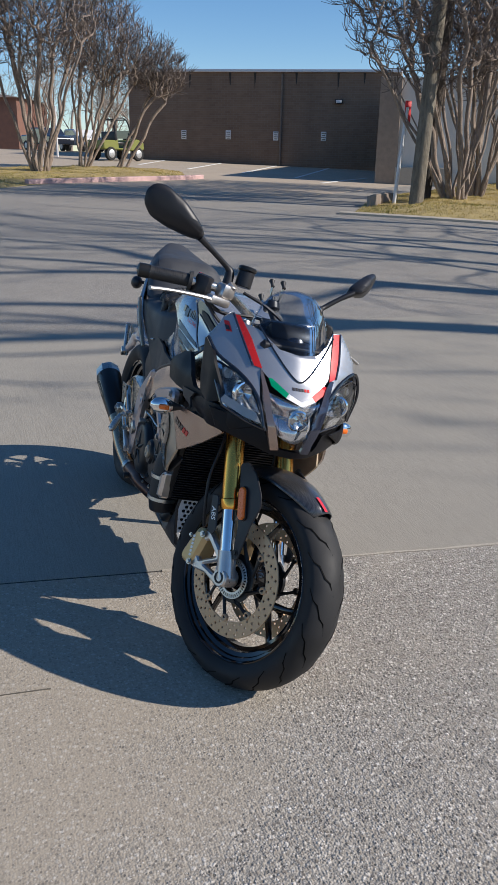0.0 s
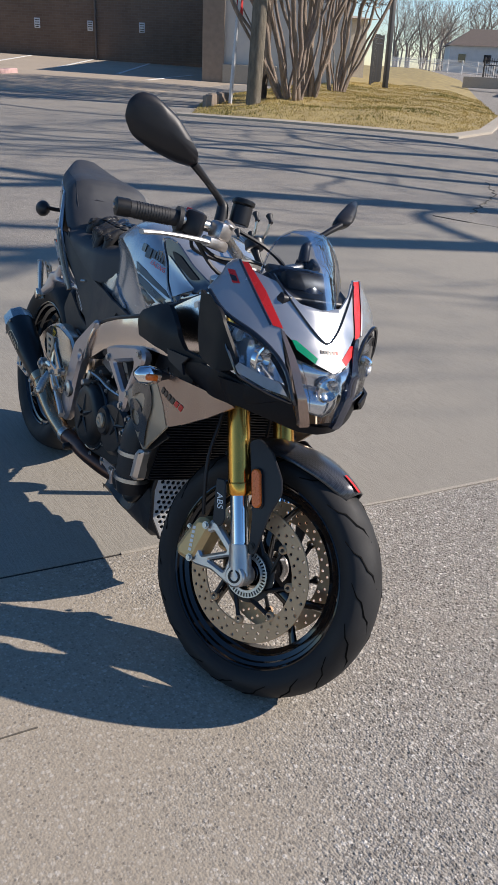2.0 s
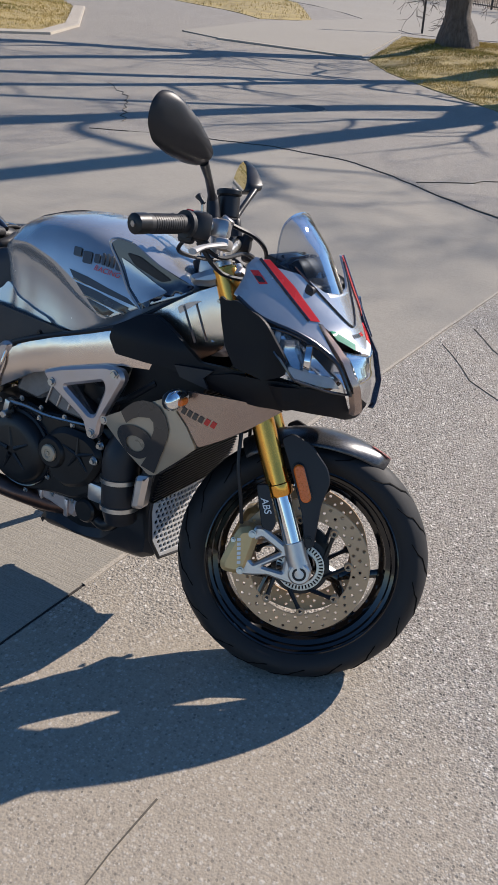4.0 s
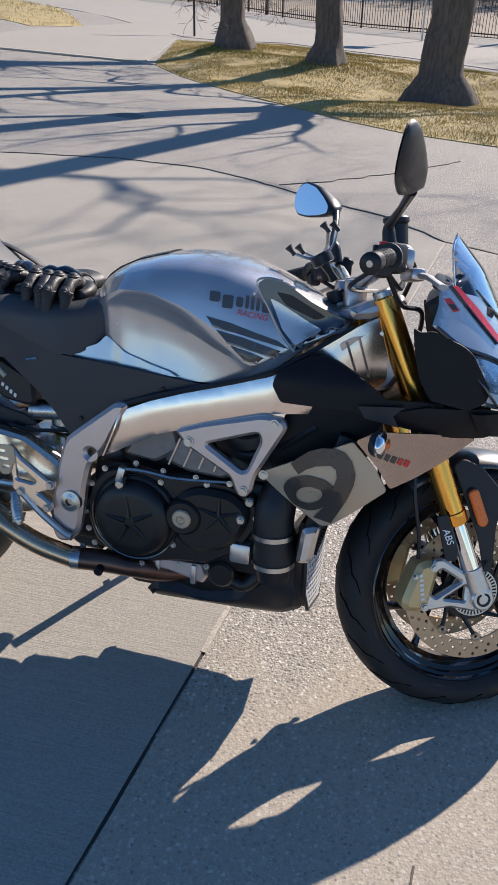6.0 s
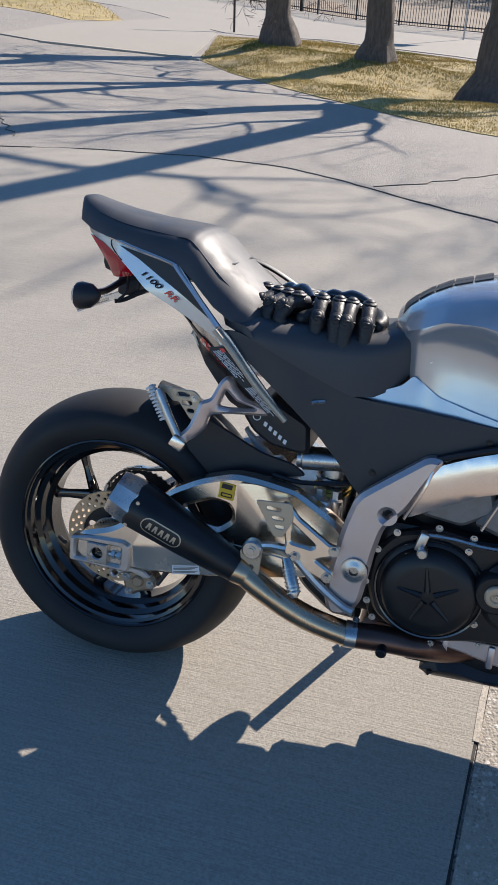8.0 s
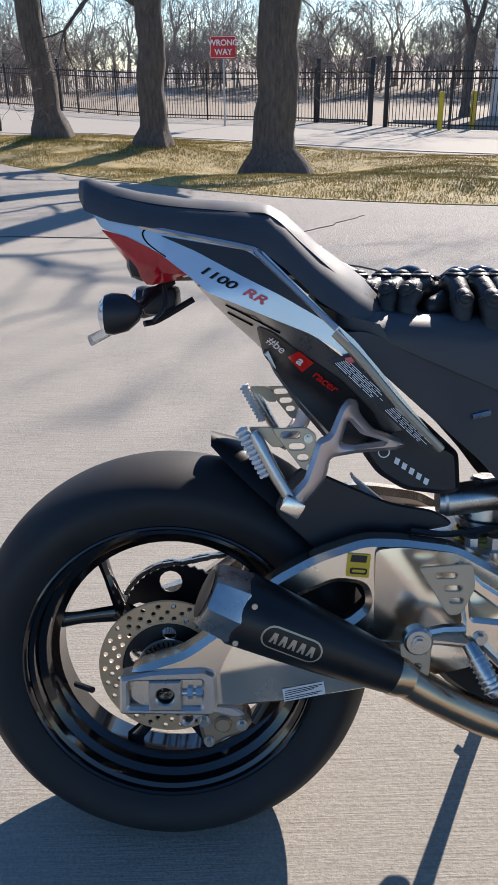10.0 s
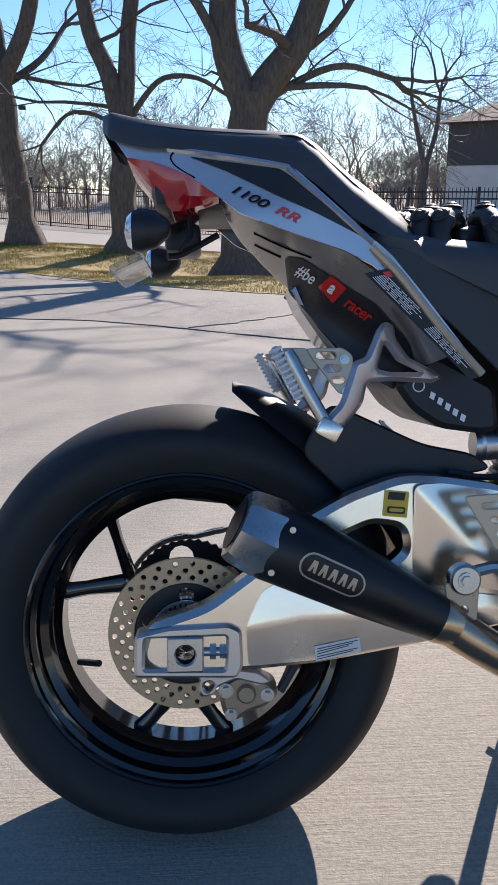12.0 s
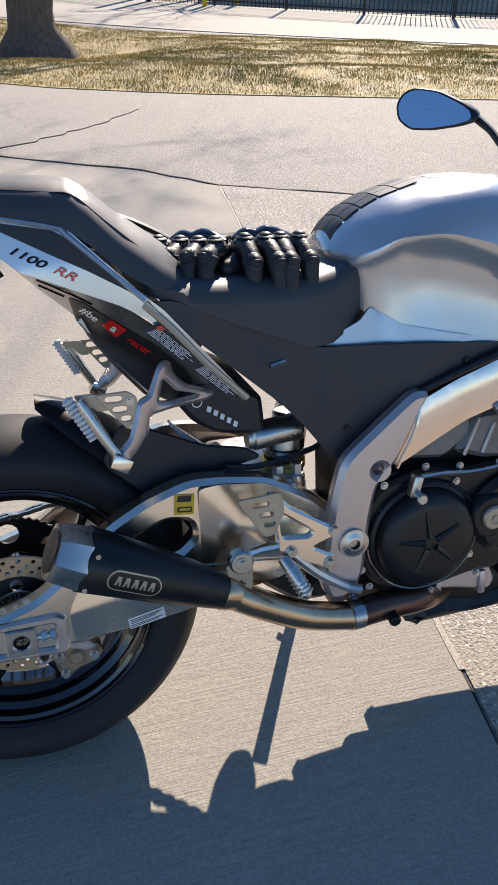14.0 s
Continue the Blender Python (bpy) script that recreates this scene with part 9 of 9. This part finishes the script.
    gl_ = [[(1.112 - 0.42 * (-0.31 - (cy_ + (y - cy_) * sc)) - 0.0045 + 0.2 * (z - cz_) * sc, cy_ + (y - cy_) * sc, cz_ + (z - cz_) * sc) for y, z in OUTR] for sc in (0.9, 0.02)]
    if s > 0:
        gl_ = [[(x + 0.028, y + 0.035, z + 0.036) for x, y, z in r] for r in gl_]
    bp_("mirror_glass", f(g_loft(gl_, True, False)), "mirror", mr, "silvered mirror glass", 60)
for pts, r in (([(1.11, -0.25, 0.96), (1.16, -0.2, 0.93), (1.2, -0.1, 0.95), (1.22, 0.0, 0.93), (1.2, 0.05, 0.86)], 0.0045), ([(1.17, -0.16, 1.0), (1.22, -0.1, 0.985), (1.24, -0.03, 0.95), (1.22, 0.02, 0.86)], 0.005),
               ([(1.11, 0.25, 0.96), (1.18, 0.2, 0.92), (1.22, 0.12, 0.9), (1.2, 0.06, 0.84)], 0.0055), ([(1.12, -0.24, 0.95), (1.17, -0.19, 0.9), (1.24, -0.12, 0.89), (1.25, -0.08, 0.82)], 0.005),
               ([(1.09, -0.22, 0.955), (1.07, -0.17, 0.93), (1.1, -0.1, 0.925), (1.17, -0.03, 0.93)], 0.0045)):
    bp_("cable", st(g_tube(pts, r, 6, 5)), "black_plastic", hbm)
# phone holder with four sprung arms on the bar
ph = thing("phone_holder", "black spring-arm phone holder clamped to the handlebar", "phone holder", BIKE)
part("disc", g_tube([(1.052, 0.045, 0.972), (1.050, 0.045, 0.975), (1.04, 0.044, 0.992), (1.038, 0.044, 0.995)], [0.021, 0.025, 0.025, 0.02], 24), M["black_plastic"], ph)
part("stem", g_tube([(1.05, 0.045, 0.975), (1.065, 0.05, 0.955), (1.075, 0.055, 0.94)], [0.012, 0.009, 0.011], 10), M["black_metal"], ph)
for dx, dz, dy in ((-0.058, 0.0, -0.012), (-0.043, 0.001, 0.02), (0.014, 0.055, -0.014), (0.03, 0.057, 0.016)):
    tip = Vector((1.04 + dx, 0.044 + dy, 0.992 + dz))
    root = Vector((1.043, 0.044 + dy * 0.8, 0.986))
    arm = part("arm", g_tube([root, root.lerp(tip, 0.55) + Vector((0.006, 0, -0.006)), tip], 0.0035, 6, 3), M["steel"], ph)
    u = (tip - root).normalized()
    n = Vector((-0.5, 0, 0.5))
    part("rubber_tip", g_tube([tip - n * 0.008, tip + n * 0.006, tip + n * 0.024, tip + n * 0.026], [0.006, 0.005, 0.009, 0.008], 10), M["grip"], arm)
bp_("ignition", g_cyl((1.095, 0, 0.90), (1.085, 0, 0.925), 0.02, 14, None, 0.003), "black_plastic", None)


# ---- riding gloves on the seat ----
def g_ball(c, r, n=12, m=8, rot=None):
    V, F = [], []
    for i in range(m + 1):
        th = math.pi * i / m
        for k in range(n):
            a = 2 * math.pi * k / n
            V.append(Vector((r[0] * math.sin(th) * math.cos(a), r[1] * math.sin(th) * math.sin(a), r[2] * math.cos(th))))
    for i in range(m):
        for k in range(n):
            F.append((i * n + k, (i + 1) * n + k, (i + 1) * n + (k + 1) % n, i * n + (k + 1) % n))
    mt = Matrix.Translation(c)
    if rot is not None:
        mt = mt @ Euler([radians(a) for a in rot]).to_matrix().to_4x4()
    return moved((V, F), mt)


def glove(m, label, seed, hang):
    """Back of the hand up, padded fingers towards -y; hang: how far they droop over the edge."""
    rnd = random.Random(seed)
    t = thing("riding_glove", label, "glove", m, group="pair of gloves")
    part("palm", join(g_ball((0, 0.03, 0.02), (0.056, 0.058, 0.028), 18, 12), g_ball((0.0, 0.085, 0.018), (0.046, 0.045, 0.025), 18, 12)), M["leather"], t, smooth=80)
    part("cuff", g_tube([(0, 0.10, 0.018), (0.004, 0.14, 0.02), (0.006, 0.17, 0.022)], [0.042, 0.045, 0.049], 16, 3, squash=0.5), M["leather"], t, smooth=60)
    part("strap", g_tube([(0.0, 0.112, 0.019), (0.0, 0.132, 0.019)], 0.0465, 16, squash=0.52), M["vinyl"], t, smooth=60)
    part("wrist_pad", g_ball((0.004, 0.075, 0.042), (0.021, 0.024, 0.007), 18, 8), M["black_gloss"], t, smooth=80)
    for k in range(4):
        x = -0.045 + k * 0.03
        L = (0.86, 1.0, 1.04, 0.9)[k]
        d = rnd.uniform(-0.005, 0.005) + (k - 1.5) * 0.003
        if hang > 0.5:
            pts = [(x, 0.0, 0.03), (x + d, -0.03 * L, 0.031), (x + d * 1.5, -0.055 * L, 0.024), (x + d * 2, -0.074 * L, 0.004), (x + d * 2.2, -0.08 * L, -0.018 * L), (x + d * 2.4, -0.079 * L, -0.04 * L), (x + d * 2.5, -0.074 * L, -0.058 * L)]
        else:
            pts = [(x, 0.0, 0.03), (x + d, -0.024 * L, 0.032), (x + d * 1.5, -0.044 * L, 0.029), (x + d * 2, -0.062 * L, 0.018), (x + d * 2.2, -0.072 * L, 0.004), (x + d * 2.3, -0.07 * L, -0.008), (x + d * 2.3, -0.06 * L, -0.013)]
        fg = part("finger", g_tube(pts, [0.0145, 0.0165, 0.0135, 0.0165, 0.0132, 0.0158, 0.0075], 12, 5, squash=0.95), M["leather"], t, smooth=80)
        for j, (i, r) in enumerate(((1, 0.0108), (3, 0.0098))):
            p, q = Vector(pts[i]), Vector(pts[i + 1]) - Vector(pts[i - 1])
            n = Vector((0, q.z, -q.y)).normalized()
            if n.z < 0:
                n = -n
            part("stud_rim", g_ball(p + n * 0.0135, (r * 1.35, r * 1.6, 0.0042), 14, 6, (math.degrees(math.atan2(-n.y, n.z)), 0, 0)), M["leather"], fg, smooth=80)
            part("knuckle_stud", g_ball(p + n * 0.0152, (r, r * 1.15, 0.0062), 12, 6, (math.degrees(math.atan2(-n.y, n.z)), 0, 0)), M["leather"], fg, smooth=80)
            part("finger_pad", g_tube([p + Vector((-0.0152, 0, 0.004)), p + n * 0.0165 + Vector((0, 0.006 - 0.012 * j, 0)), p + Vector((0.0152, 0, 0.004))], 0.0028, 6, 4), M["leather"], fg, smooth=80)
    part("thumb", g_tube([(0.046, 0.05, 0.018), (0.066, 0.025, 0.014), (0.071, -0.005, 0.008), (0.064, -0.026, 0.002), (0.06, -0.032, 0.0)], [0.015, 0.0165, 0.0145, 0.013, 0.006], 12, 5), M["leather"], t, smooth=80)
    part("knuckle_guard", g_tube([(-0.05, 0.012, 0.038), (-0.03, 0.018, 0.047), (-0.012, 0.016, 0.0455), (0.006, 0.02, 0.049), (0.022, 0.018, 0.047), (0.048, 0.012, 0.038)], [0.008, 0.0125, 0.0105, 0.0135, 0.0115, 0.008], 12, 5, squash=0.9), M["black_gloss"], t, "hard knuckle guard", smooth=80)
    for k in range(4):
        part("stitch_ridge", g_tube([(-0.036 + 0.024 * k, 0.026, 0.043), (-0.03 + 0.02 * k, 0.06, 0.0445), (-0.026 + 0.018 * k, 0.095, 0.04)], 0.0042, 6, 3), M["leather"], t, smooth=80)


glove(BIKE @ pose(0.345, -0.035, 0.862, -3, 0, -38), "black leather riding glove lying on the seat with curled fingers", 1, 0.0)
glove(BIKE @ pose(0.458, -0.052, 0.862, -4, 2, 4), "black leather riding glove draped over the seat edge", 2, 1.0)
